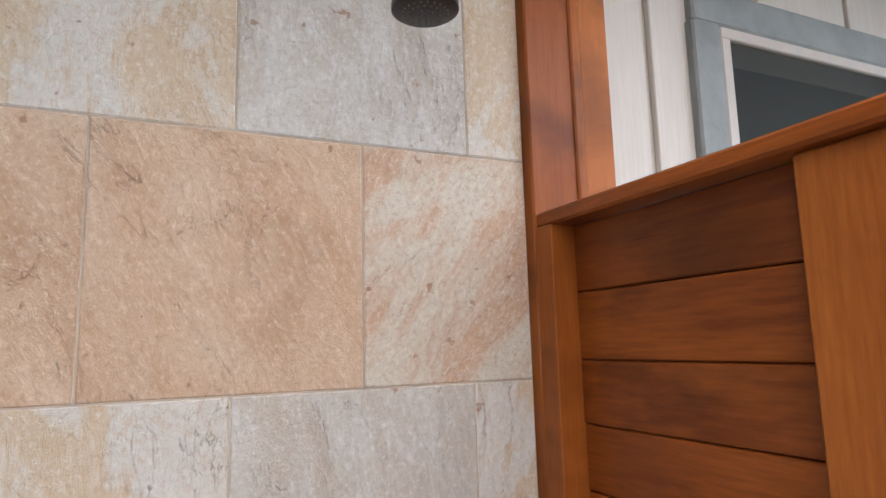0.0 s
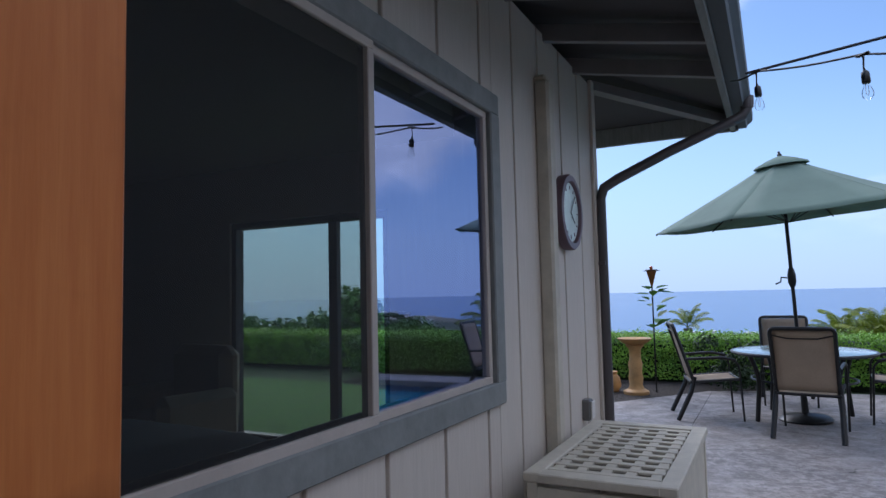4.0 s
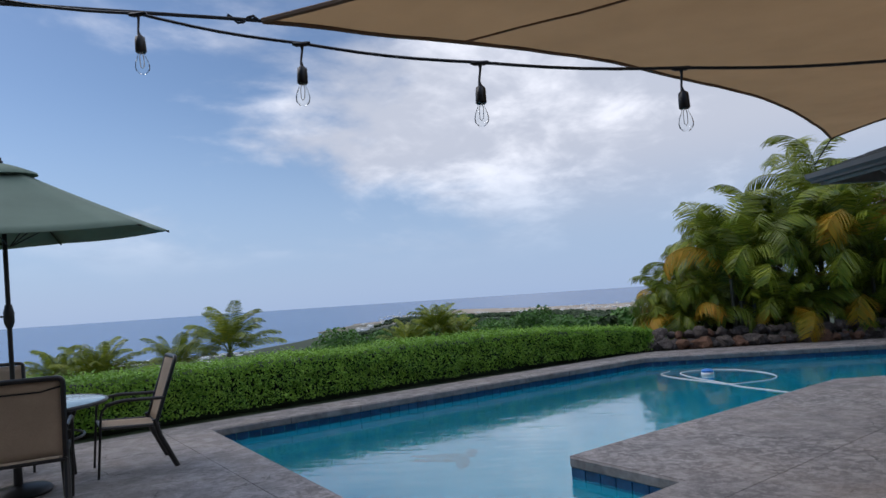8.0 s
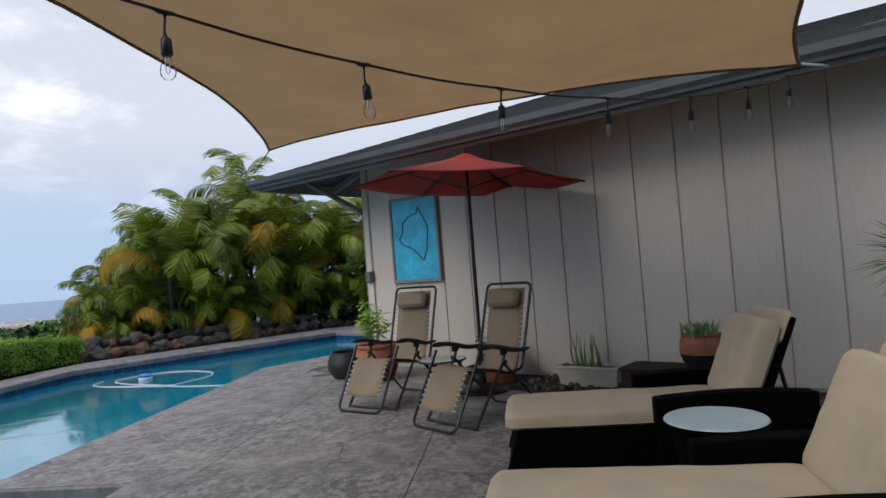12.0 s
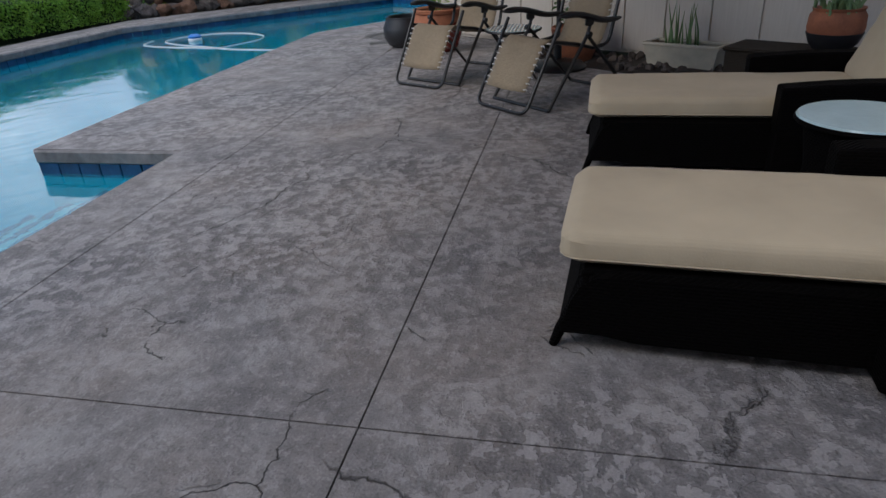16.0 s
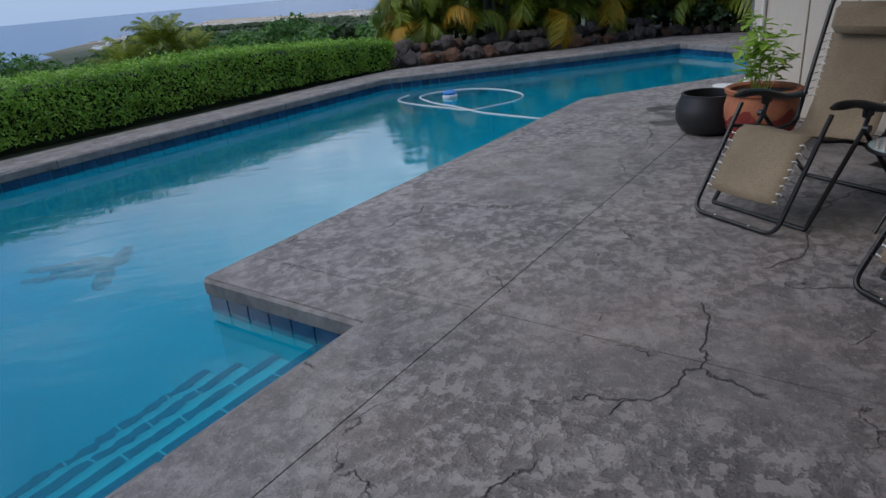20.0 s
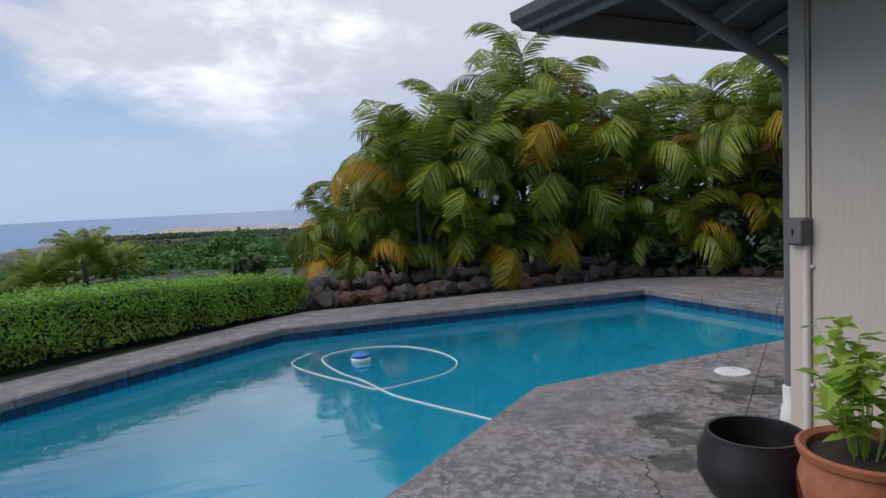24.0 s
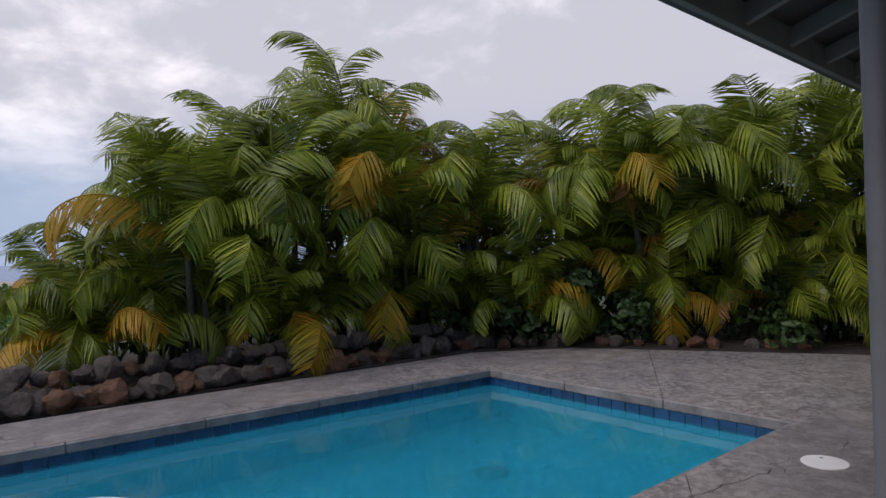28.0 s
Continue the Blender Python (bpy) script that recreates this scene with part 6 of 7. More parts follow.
part("rope", Mesh().tube([SB, (8.30, 4.50, 2.72)], 0.007, 6), ROPE, sail, "tie rope")
part("chain", Mesh().tube([SC, (4.72, -0.97, 2.47), (4.92, -1.20, 2.50)], 0.009, 6), CONDUIT, sail, "pale tie chain")
part("rope", Mesh().tube([SD, (0.15, -1.6, 2.64)], 0.007, 6), ROPE, sail, "tie rope")

BULBS = [(-0.06, 3.95, 2.63), (0.075, 3.735, 2.60), (0.532, 3.406, 2.50), (0.983, 3.031, 2.336), (1.455, 2.640, 2.213), (2.025, 2.248, 2.155), (2.60, 1.735, 2.109), (3.13, 1.19, 2.098), (3.575, 0.625, 2.108), (4.02, 0.065, 2.173), (4.43, -0.42, 2.29), (4.76, -0.82, 2.42), (5.02, -1.20, 2.52)]
fl = thing("festoon_lights", "black festoon cable with clear hanging bulbs", "string lights")
cable = []
for a, b in zip(BULBS, BULBS[1:]):
    for k in range(6):
        t = k / 6
        p = Vector(a).lerp(Vector(b), t)
        p.z -= 0.012 * math.sin(math.pi * t)
        cable.append(p)
cable.append(Vector(BULBS[-1]))
part("cable", Mesh().tube(cable, 0.0055, 6), BLACK, fl, smooth=True)
def bulb_meshes():
    tee = Mesh().tube([(-0.035, 0, 0), (-0.02, 0, -0.004), (0.02, 0, -0.004), (0.035, 0, 0)], [0.008, 0.012, 0.012, 0.008], 8)
    tee.tube([(0, 0, 0), (0.002, 0, -0.03), (-0.004, 0, -0.09), (0, 0, -0.125)], [0.010, 0.005, 0.0045, 0.010], 8)
    sock = Mesh().lathe([(0.010, -0.115), (0.019, -0.125), (0.0205, -0.15), (0.0215, -0.195), (0.018, -0.200), (0.0, -0.200)][::-1], 14)
    bulb = Mesh().lathe([(0.013, -0.198), (0.014, -0.215), (0.024, -0.245), (0.0285, -0.27), (0.026, -0.29), (0.014, -0.306), (0.0, -0.309)][::-1], 16)
    fil = Mesh().tube([(0.004, 0, -0.20), (0.008, 0, -0.225), (0.007, 0, -0.27), (0, 0, -0.283), (-0.007, 0, -0.27), (-0.008, 0, -0.225), (-0.004, 0, -0.20)], 0.0018, 5)
    return tee.data("lamp_holder", BLACK, True), sock.data("socket", BLACK, True), bulb.data("bulb", GLASS, True), fil.data("filament", WHITE)
tee_d, sock_d, bulb_d, fil_d = bulb_meshes()
for a, p, b in zip(BULBS, BULBS[1:], BULBS[2:]):
    d = Vector(b) - Vector(a)
    m = Matrix.Translation(p) @ Matrix.Rotation(math.atan2(d.y, d.x), 4, "Z") @ Matrix.Rotation(rnd(-0.1, 0.1), 4, "Y") @ Matrix.Diagonal((0.88, 0.88, 0.72, 1.0))
    h = part("lamp_holder", tee_d, BLACK, fl, at=m)
    part("socket", sock_d, BLACK, h)
    g = part("bulb", bulb_d, GLASS, h, "clear glass bulb")
    g.visible_shadow = False
    part("filament", fil_d, WHITE, h)

# ---- on the second wing's wall ----
art = thing("wall_art", "turquoise wall panel with a raised island outline, dark framed", "wall art", W0 @ Matrix.Translation((6.67, 0.03, 1.66)))
part("panel", Mesh().box((0, 0.012, 0), (0.76, 0.02, 1.04), 0.004), ART, art, "mottled turquoise panel")
for c, s in (((0, 0.012, 0.535), (0.84, 0.05, 0.04)), ((0, 0.012, -0.535), (0.84, 0.05, 0.04)), ((-0.40, 0.012, 0), (0.04, 0.05, 1.03)), ((0.40, 0.012, 0), (0.04, 0.05, 1.03))):
    part("frame_board", Mesh().box(c, s, 0.005), TRIM, art)
isle = [(-0.12, 0.36), (-0.24, 0.14), (-0.21, -0.12), (-0.14, -0.28), (-0.06, -0.20), (0.04, -0.12), (0.20, -0.06), (0.27, 0.02), (0.20, 0.10), (0.20, 0.22), (0.08, 0.30), (-0.06, 0.33), (-0.09, 0.42)]
ring = []
for (a, b), (c, d) in zip(isle, isle[1:] + isle[:1]):
    for k in range(5):
        t = k / 5
        ring.append((a + (c - a) * t + 0.012 * noise.noise((a * 9 + t * 3, b * 9, 0)), 0.024, b + (d - b) * t + 0.012 * noise.noise((b * 9 + t * 3, a * 9, 4))))
part("outline", Mesh().tube(ring, 0.008, 6, closed=True), ARTLINE, art, "dark teal raised outline")
eb = thing("switch_box", "grey weatherproof box on a vertical conduit", "electrical box", W0 @ Matrix.Translation((7.555, 0.0, 0)))
bb = part("box", Mesh().box((0, 0.045, 1.215), (0.112, 0.09, 0.155), 0.012), EBOX, eb)
part("cover", Mesh().box((0, 0.096, 1.215), (0.098, 0.016, 0.138), 0.008), EBOX, bb)
part("switch", Mesh().box((0.005, 0.106, 1.215), (0.008, 0.010, 0.035), 0.003), BLACK, bb)
part("conduit", Mesh().tube([(-0.030, 0.034, 0.03), (-0.030, 0.034, 1.14)], 0.021, 10), CONDUIT, eb, smooth=True)
part("conduit", Mesh().tube([(-0.03, 0.02, 1.29), (-0.03, 0.02, 2.74)], 0.010, 8), SIDING, eb, smooth=True)
for z in (0.35, 1.02):
    part("strap", Mesh().box((-0.030, 0.028, z), (0.075, 0.02, 0.018), 0.003), CONDUIT, eb)

# ---- pots ----
def leafy(n, r, h, size, seed):
    """A bush of small folded leaves on thin stems."""
    rg = random.Random(seed)
    lv, stems = Mesh(), Mesh()
    for s in range(n):
        a, q = rg.uniform(0, 2 * math.pi), rg.uniform(0.05, 1)
        tip = Vector((r * q * math.cos(a), r * q * math.sin(a), h * rg.uniform(0.45, 1.0) * (1.1 - 0.4 * q)))
        foot = Vector((0.3 * r * q * math.cos(a), 0.3 * r * q * math.sin(a), 0))
        midp = foot.lerp(tip, 0.5) + Vector((0, 0, 0.08 * h))
        stems.tube([foot, midp, tip], [0.004, 0.003, 0.0015], 4)
        for k in range(9):
            t = 0.25 + 0.75 * k / 8
            p = foot.lerp(midp, t * 2) if t < 0.5 else midp.lerp(tip, t * 2 - 1)
            b = rg.uniform(0, 2 * math.pi)
            l = size * rg.uniform(0.6, 1.2)
            d = Vector((math.cos(b), math.sin(b), rg.uniform(-0.5, 0.4))).normalized()
            w = d.cross(Vector((0, 0, 1))).normalized() * l * 0.3
            e = Vector((0, 0, l * 0.10))
            lv.add([p, p + d * l * 0.45 + w + e, p + d * l, p + d * l * 0.45 - w + e, p + d * l * 0.5], [(0, 4, 1), (1, 4, 2), (2, 4, 3), (3, 4, 0)])
    return lv, stems


bp = thing("black_pot", "empty round black ceramic pot on the paving", "pot", pose(7.92, 3.30, 0) @ Matrix.Scale(0.90, 4))
part("bowl", Mesh().lathe([(0.17, 0.0), (0.23, 0.03), (0.285, 0.13), (0.285, 0.24), (0.245, 0.33), (0.245, 0.36), (0.225, 0.36), (0.22, 0.30), (0.25, 0.2), (0.20, 0.06), (0.0, 0.06)], 40), BLACKPOT, bp, smooth=True)
tp = thing("terracotta_pot", "terracotta pot with a dripping red glaze", "pot", pose(7.60, 2.86, 0) @ Matrix.Scale(0.83, 4))
part("body", Mesh().lathe([(0.20, 0.0), (0.24, 0.05), (0.305, 0.24), (0.31, 0.36), (0.285, 0.46), (0.31, 0.475), (0.32, 0.51), (0.30, 0.52), (0.27, 0.50), (0.27, 0.46), (0.0, 0.46)], 44), TERRA, tp, smooth=True)
gl = Mesh()
seg = 44
glz = [(0.204, 0.0), (0.245, 0.05), (0.309, 0.24), (0.314, 0.30)]
vv, ff = [], []
for i, (r, z) in enumerate(glz):
    for k in range(seg):
        q = 2 * math.pi * k / seg
        zz = z if i < 3 else 0.30 + 0.055 * math.sin(5 * q) + 0.02 * math.sin(11 * q)
        vv.append((r * math.cos(q), r * math.sin(q), zz))
for i in range(3):
    for k in range(seg):
        l = (k + 1) % seg
        ff.append((i * seg + k, i * seg + l, (i + 1) * seg + l, (i + 1) * seg + k))
part("glaze", gl.add(vv, ff), REDGLAZE, tp, "deep red glaze drip", smooth=True)
part("soil", Mesh().lathe([(0.265, 0.47), (0.0, 0.48)], 24), SOIL, tp)
hb = thing("herb_plant", "bright green leafy herb growing in the pot", "plant", pose(7.58, 2.88, 0.394) @ Matrix.Scale(0.92, 4))
lv, stm = leafy(20, 0.24, 0.74, 0.125, 5)
part("foliage", lv, BASIL, hb)
part("stalk", stm, BASIL, hb)

pl = thing("planter_trough", "long cream planter trough with green onion-like blades", "planter", W0 @ Matrix.Translation((4.20, 0.24, -0.02)))
part("trough", Mesh().add([(-0.30, -0.10, 0), (0.30, -0.10, 0), (0.30, 0.10, 0), (-0.30, 0.10, 0), (-0.34, -0.13, 0.20), (0.34, -0.13, 0.20), (0.34, 0.13, 0.20), (-0.34, 0.13, 0.20)], [(3, 2, 1, 0), (0, 1, 5, 4), (1, 2, 6, 5), (2, 3, 7, 6), (3, 0, 4, 7)]), BOXWOOD, pl)
for c, s in (((0, 0.12, 0.19), (0.70, 0.03, 0.03)), ((0, -0.12, 0.19), (0.70, 0.03, 0.03)), ((-0.33, 0, 0.19), (0.03, 0.22, 0.03)), ((0.33, 0, 0.19), (0.03, 0.22, 0.03))):
    part("rim", Mesh().box(c, s, 0.006), BOXWOOD, pl)
part("soil", Mesh().box((0, 0, 0.15), (0.60, 0.2, 0.02)), SOIL, pl)
def blades(n, r, h, seed, spread=0.35, flat=0.5):
    rg, g = random.Random(seed), Mesh()
    for _ in range(n):
        a, q = rg.uniform(0, 2 * math.pi), rg.uniform(0, 1)
        x, y = r * q * math.cos(a), flat * r * q * math.sin(a)
        hh = h * rg.uniform(0.5, 1.0)
        dx, dy = spread * hh * rg.uniform(-1, 1), spread * hh * rg.uniform(-1, 1)
        g.tube([(x, y, 0), (x + dx * 0.3, y + dy * 0.3, hh * 0.55), (x + dx, y + dy, hh)], [0.010, 0.009, 0.001], 5)
    return g
part("leaf_tuft", blades(16, 0.20, 0.56, 3, 0.16), SPIKE, pl, "blue-green upright blades")
wbx = thing("wicker_planter", "dark wicker box planter by the wall", "planter", W0 @ Matrix.Translation((3.22, 0.62, -0.02)))
part("box", Mesh().box((0, 0, 0.14), (0.80, 0.36, 0.28), 0.015), WICKER_B, wbx)
part("rim", Mesh().box((0, 0, 0.283), (0.83, 0.39, 0.030), 0.010), WICKER_B, wbx)
gp2 = thing("glazed_pot", "terracotta pot with black glaze and small succulents", "pot", W0 @ Matrix.Translation((2.98, 0.56, 0.26)))
part("body", Mesh().lathe([(0.10, 0.0), (0.15, 0.06), (0.18, 0.16), (0.175, 0.24), (0.155, 0.27), (0.165, 0.29), (0.14, 0.29), (0.0, 0.26)], 30), TERRA, gp2, smooth=True)
part("glaze", Mesh().lathe([(0.103, 0.0), (0.154, 0.06), (0.180, 0.13)], 30), BLACKPOT, gp2, "black glazed foot", smooth=True)
part("succulent_tuft", blades(60, 0.16, 0.16, 8, 0.6, 1.0).add([], []), SPIKE, gp2).location.z = 0.25
sp = thing("spiky_plant", "grey-green spiky yucca in a terracotta pot", "plant", W0 @ Matrix.Translation((1.38, 0.95, 0.05)))
part("pot", Mesh().lathe([(0.15, 0.0), (0.22, 0.30), (0.24, 0.32), (0.22, 0.33), (0.0, 0.30)], 24), TERRA, sp, smooth=True)
rg = random.Random(12)
yl = Mesh()
for _ in range(130):
    a, e = rg.uniform(0, 2 * math.pi), rg.uniform(-0.3, 1.35)
    l = rg.uniform(0.36, 0.50)
    d = Vector((math.cos(a) * math.cos(e), math.sin(a) * math.cos(e), math.sin(e)))
    w = d.cross(Vector((0.1, 0.2, 1))).normalized() * 0.014
    b = Vector((0, 0, 1.03))
    yl.add([b - w, b + w, b + d * l * 0.6 + w - Vector((0, 0, 0.03)), b + d * l - Vector((0, 0, 0.10)), b + d * l * 0.6 - w - Vector((0, 0, 0.03))], [(0, 1, 2, 4), (4, 2, 3)])
part("leaf_rosette", yl, SPIKE, sp)
part("stem", Mesh().tube([(0, 0, 0.28), (0.015, 0, 0.66), (0, 0, 1.05)], 0.04, 8), BARK, sp)

p2 = thing("terracotta_pot", "brown terracotta pot by the umbrella pole", "pot", pose(7.05, 1.42, -0.02))
part("body", Mesh().lathe([(0.15, 0.0), (0.19, 0.10), (0.23, 0.26), (0.235, 0.30), (0.215, 0.31), (0.20, 0.28), (0.0, 0.27)], 32), TERRA, p2, smooth=True)
l2, s2 = leafy(26, 0.24, 0.34, 0.085, 9)
h2 = thing("herb_plant", "small green leafy plant in a brown pot", "plant", pose(7.05, 1.42, 0.25))
part("foliage", l2, LEAF, h2)
part("stalk", s2, LEAF, h2)

# planting bed along the wall: dark soil with lumps of lava
bed_m = Mesh()
def bed_fn(u, v):
    s = 1.62 + 4.34 * u
    n0 = WALL_W + 0.0
    n1 = -4.68 + 0.07 * math.sin(5 * u) - 0.55 * max(0, (u - 0.9) * 10)
    p = wing(s, n0 + (n1 - n0) * v)
    return (p.x, p.y, -0.03 + 0.035 * noise.noise((p.x * 4, p.y * 4, 0)) + 0.02 * math.sin(math.pi * v))
structure("planting_bed", bed_m.grid(bed_fn, 60, 14), SOIL, "dark soil bed with crushed lava along the wall", "garden bed", True)
chips = Mesh()
rg = random.Random(77)
for _ in range(900):
    s, n = rg.uniform(1.35, 2.65), WALL_W + 0.05 + 1.0 * rg.random()
    p = wing(s, n, rg.uniform(0.004, 0.022))
    a, l, w = rg.uniform(0, 6.3), rg.uniform(0.012, 0.032), rg.uniform(0.006, 0.014)
    u, v = Vector((math.cos(a), math.sin(a), rg.uniform(-0.3, 0.3))) * l, Vector((-math.sin(a), math.cos(a), rg.uniform(-0.3, 0.3))) * w
    h = Vector((0, 0, 0.008))
    chips.add([p - u, p + v, p + u, p - v, p + h], [(0, 1, 4), (1, 2, 4), (2, 3, 4), (3, 0, 4)])
tagged(part("bark_chips", chips, MULCH), "red-brown bark chips scattered at the foot of the wall", "mulch", kind="stuff")
def rock_mesh(seed, flat=0.7):
    rg = random.Random(seed)
    bm = bmesh.new()
    bmesh.ops.create_icosphere(bm, subdivisions=3, radius=1.0)
    o = Vector((rg.uniform(0, 50), rg.uniform(0, 50), rg.uniform(0, 50)))
    cuts = [(Vector((rg.gauss(0, 1), rg.gauss(0, 1), rg.gauss(0, 1))).normalized(), rg.uniform(0.58, 0.86)) for _ in range(11)]
    for v in bm.verts:
        for nn, dd in cuts:
            over = v.co.dot(nn) - dd
            if over > 0:
                v.co -= nn * over
        d = 1.12 + 0.16 * noise.noise(v.co * 1.3 + o) + 0.12 * noise.noise(v.co * 3.1 + o) + 0.05 * noise.noise(v.co * 7 + o)
        v.co = Vector((v.co.x * d, v.co.y * d * 0.85, v.co.z * d * flat))
    me = bpy.data.meshes.new("rock")
    bm.to_mesh(me)
    bm.free()
    return me
ROCKS = [rock_mesh(k) for k in range(9)]
for k, me in enumerate(ROCKS):
    me.materials.append(LAVA_R if k in (2, 6) else LAVA)
lump = Mesh()
rg = random.Random(4)
for _ in range(260):
    s, n = rg.uniform(1.7, 5.7), rg.uniform(WALL_W + 0.06, -4.75)
    p, r = wing(s, n, -0.01), rg.uniform(0.012, 0.05)
    src = ROCKS[rg.randrange(9)]
    q = Euler((rg.uniform(0, 6), rg.uniform(0, 6), rg.uniform(0, 6))).to_matrix()
    lump.add([p + q @ (v.co * r) for v in src.vertices], [tuple(f.vertices) for f in src.polygons])
tagged(part("lava_gravel", lump, LAVA), "scattered dark lava gravel on the bed", "gravel", kind="stuff")

# ---- in and beside the pool ----
CONDUIT2 = plain("off-white hose plastic", (0.55, 0.56, 0.54), 0.5, var=0.1)
hose = thing("pool_hose", "white floating pool hose lying in loops", "hose")
loop = [(9.137, 6.428), (9.40, 6.25), (9.85, 6.10), (10.25, 6.24), (10.55, 6.70), (10.59, 7.22), (10.30, 7.62), (9.95, 7.72), (9.71, 7.54), (9.45, 7.10), (9.30, 6.70), (9.05, 6.20), (8.95, 5.80), (8.86, 5.35), (8.78, 4.98)]
arcp = [(9.97, 7.97), (9.62, 7.90), (9.44, 7.65), (9.30, 7.20), (9.22, 6.80), (9.137, 6.428)]
pts = arcp + loop[1:]
smoothp = []
for i in range(len(pts) - 1):
    p0, p1, p2, p3 = (Vector((*pts[max(0, min(len(pts) - 1, j))], 0)) for j in (i - 1, i, i + 1, i + 2))
    for k in range(5):
        t = k / 5
        q = 0.5 * ((2 * p1) + (p2 - p0) * t + (2 * p0 - 5 * p1 + 4 * p2 - p3) * t * t + (3 * p1 - p0 - 3 * p2 + p3) * t ** 3)
        smoothp.append(Vector((q.x, q.y, WATER_Z + 0.003)))
part("hose", Mesh().tube(smoothp, 0.0085, 8), CONDUIT2, hose, smooth=True)
fd = thing("chlorine_floater", "blue and white floating chlorine dispenser", "pool floater", pose(9.91, 7.20, WATER_Z))
part("float_body", Mesh().lathe([(0.08, -0.06), (0.10, -0.02), (0.105, 0.03), (0.09, 0.045), (0.0, 0.045)], 28), WHITE, fd, smooth=True)
part("cap", Mesh().lathe([(0.095, 0.045), (0.098, 0.07), (0.07, 0.09), (0.05, 0.10), (0.0, 0.10)], 28), BLUEP, fd, "blue screw cap", smooth=True)
for x, y in ((10.113, 3.622), (11.54, 2.585)):
    lid = thing("skimmer_lid", "round white skimmer lid set in the paving", "lid", pose(x, y, 0.0))
    part("disc", Mesh().lathe([(0.135, 0.0), (0.135, 0.007), (0.125, 0.010), (0.0, 0.010)], 36), WHITE, lid)
    part("grip_hole", Mesh().lathe([(0.012, 0.0095), (0.012, 0.0112), (0.0, 0.0112)], 10, (0.07, 0, 0)), EBOX, lid)
dn = thing("floor_drain", "round drain cover on the pool floor", "drain", pose(12.75, 4.96, POOL_Z))
part("cover", Mesh().lathe([(0.16, 0.0), (0.15, 0.02), (0.06, 0.035), (0.0, 0.035)], 28), plain("drain cover plastic", (0.10, 0.36, 0.42), 0.5, var=0.5, scale=18), dn)
mo = thing("floor_mosaic", "dull green and brown tile mosaic on the pool floor", "mosaic", pose(4.62, 7.40, POOL_Z + 0.004, 0, 0, -43))
MOSAIC = plain("mosaic tile", (0.075, 0.165, 0.140), 0.4, var=0.8, scale=16, fine=40)
for c, r in (((0, 0), (0.27, 0.19)), ((0.27, 0.15), (0.07, 0.20)), ((0.20, -0.26), (0.08, 0.20)), ((-0.33, 0.08), (0.15, 0.05)), ((-0.32, -0.12), (0.14, 0.05))):
    part("tile_patch", Mesh().prism([(c[0] + r[0] * math.cos(2 * math.pi * k / 20), c[1] + r[1] * math.sin(2 * math.pi * k / 20)) for k in range(20)], 0, 0.006), MOSAIC, mo)

# bird bath and torch at the corner bed
bb = thing("bird_bath", "ochre stoneware bird bath on a turned pedestal", "bird bath", pose(-1.65, 8.97, -0.03))
part("pedestal", Mesh().lathe([(0.17, 0.0), (0.17, 0.05), (0.11, 0.08), (0.085, 0.14), (0.10, 0.22), (0.085, 0.30), (0.095, 0.42), (0.075, 0.50), (0.08, 0.62), (0.13, 0.68), (0.0, 0.69)], 28), BATH, bb, smooth=True)
part("basin", Mesh().lathe([(0.10, 0.68), (0.17, 0.71), (0.225, 0.755), (0.235, 0.770), (0.215, 0.770), (0.15, 0.735), (0.0, 0.72)], 32), BATH, bb, smooth=True)
to = thing("garden_torch", "copper cone torch on a thin pole wound with a vine", "torch", pose(-1.42, 9.2, -0.05))
part("pole", Mesh().tube([(0, 0, 0), (0, 0, 1.55)], 0.011, 8), IRON, to)
part("cone", Mesh().lathe([(0.012, 1.50), (0.07, 1.72), (0.085, 1.735), (0.0, 1.72)], 20), COPPER, to, "copper flame cone", smooth=True)
part("cap", Mesh().lathe([(0.02, 1.735), (0.025, 1.77), (0.0, 1.79)], 12), COPPER, to)
part("ring", Mesh().tube([(0.11 * math.cos(2 * math.pi * k / 20), 0.11 * math.sin(2 * math.pi * k / 20), 1.72) for k in range(20)], 0.004, 5, closed=True), IRON, to)
vine = Mesh()
rg = random.Random(2)
for k in range(22):
    z = rg.uniform(0.80, 1.46)
    a = rg.uniform(0, 6.28)
    l = rg.uniform(0.10, 0.30)
    d = Vector((math.cos(a), math.sin(a), rg.uniform(-0.1, 0.6))).normalized()
    w = d.cross(Vector((0, 0, 1))).normalized() * l * 0.34
    b = Vector((0, 0, z)) + d * rg.uniform(0.03, 0.12)
    e = Vector((0, 0, l * 0.09))
    vine.add([b, b + d * l * 0.28 + w * 0.85 + e, b + d * l * 0.60 + w + e, b + d * l, b + d * l * 0.60 - w + e, b + d * l * 0.28 - w * 0.85 + e, b + d * l * 0.5], [(0, 6, 1), (1, 6, 2), (2, 6, 3), (3, 6, 4), (4, 6, 5), (5, 6, 0)])
part("vine_leaves", vine, LEAF, to)
tj = thing("clay_jar", "small tan clay jar on the soil", "pot", pose(-2.0, 9.1, -0.04))
part("body", Mesh().lathe([(0.07, 0), (0.12, 0.10), (0.10, 0.22), (0.06, 0.26), (0.075, 0.30), (0.05, 0.30), (0.0, 0.26)], 20), BATH, tj, smooth=True)
corner = Mesh()
corner.prism([(-6.5, 8.6), (-2.55, 7.35), (-1.80, 8.10), (-1.13, 8.95), (-0.80, 9.42), (-0.05, 9.70), (-0.05, 10.3), (-6.5, 10.3)], -0.06, -0.02)
structure("corner_bed", corner, SOIL, "brown soil bed beyond the patio edge", "garden bed")
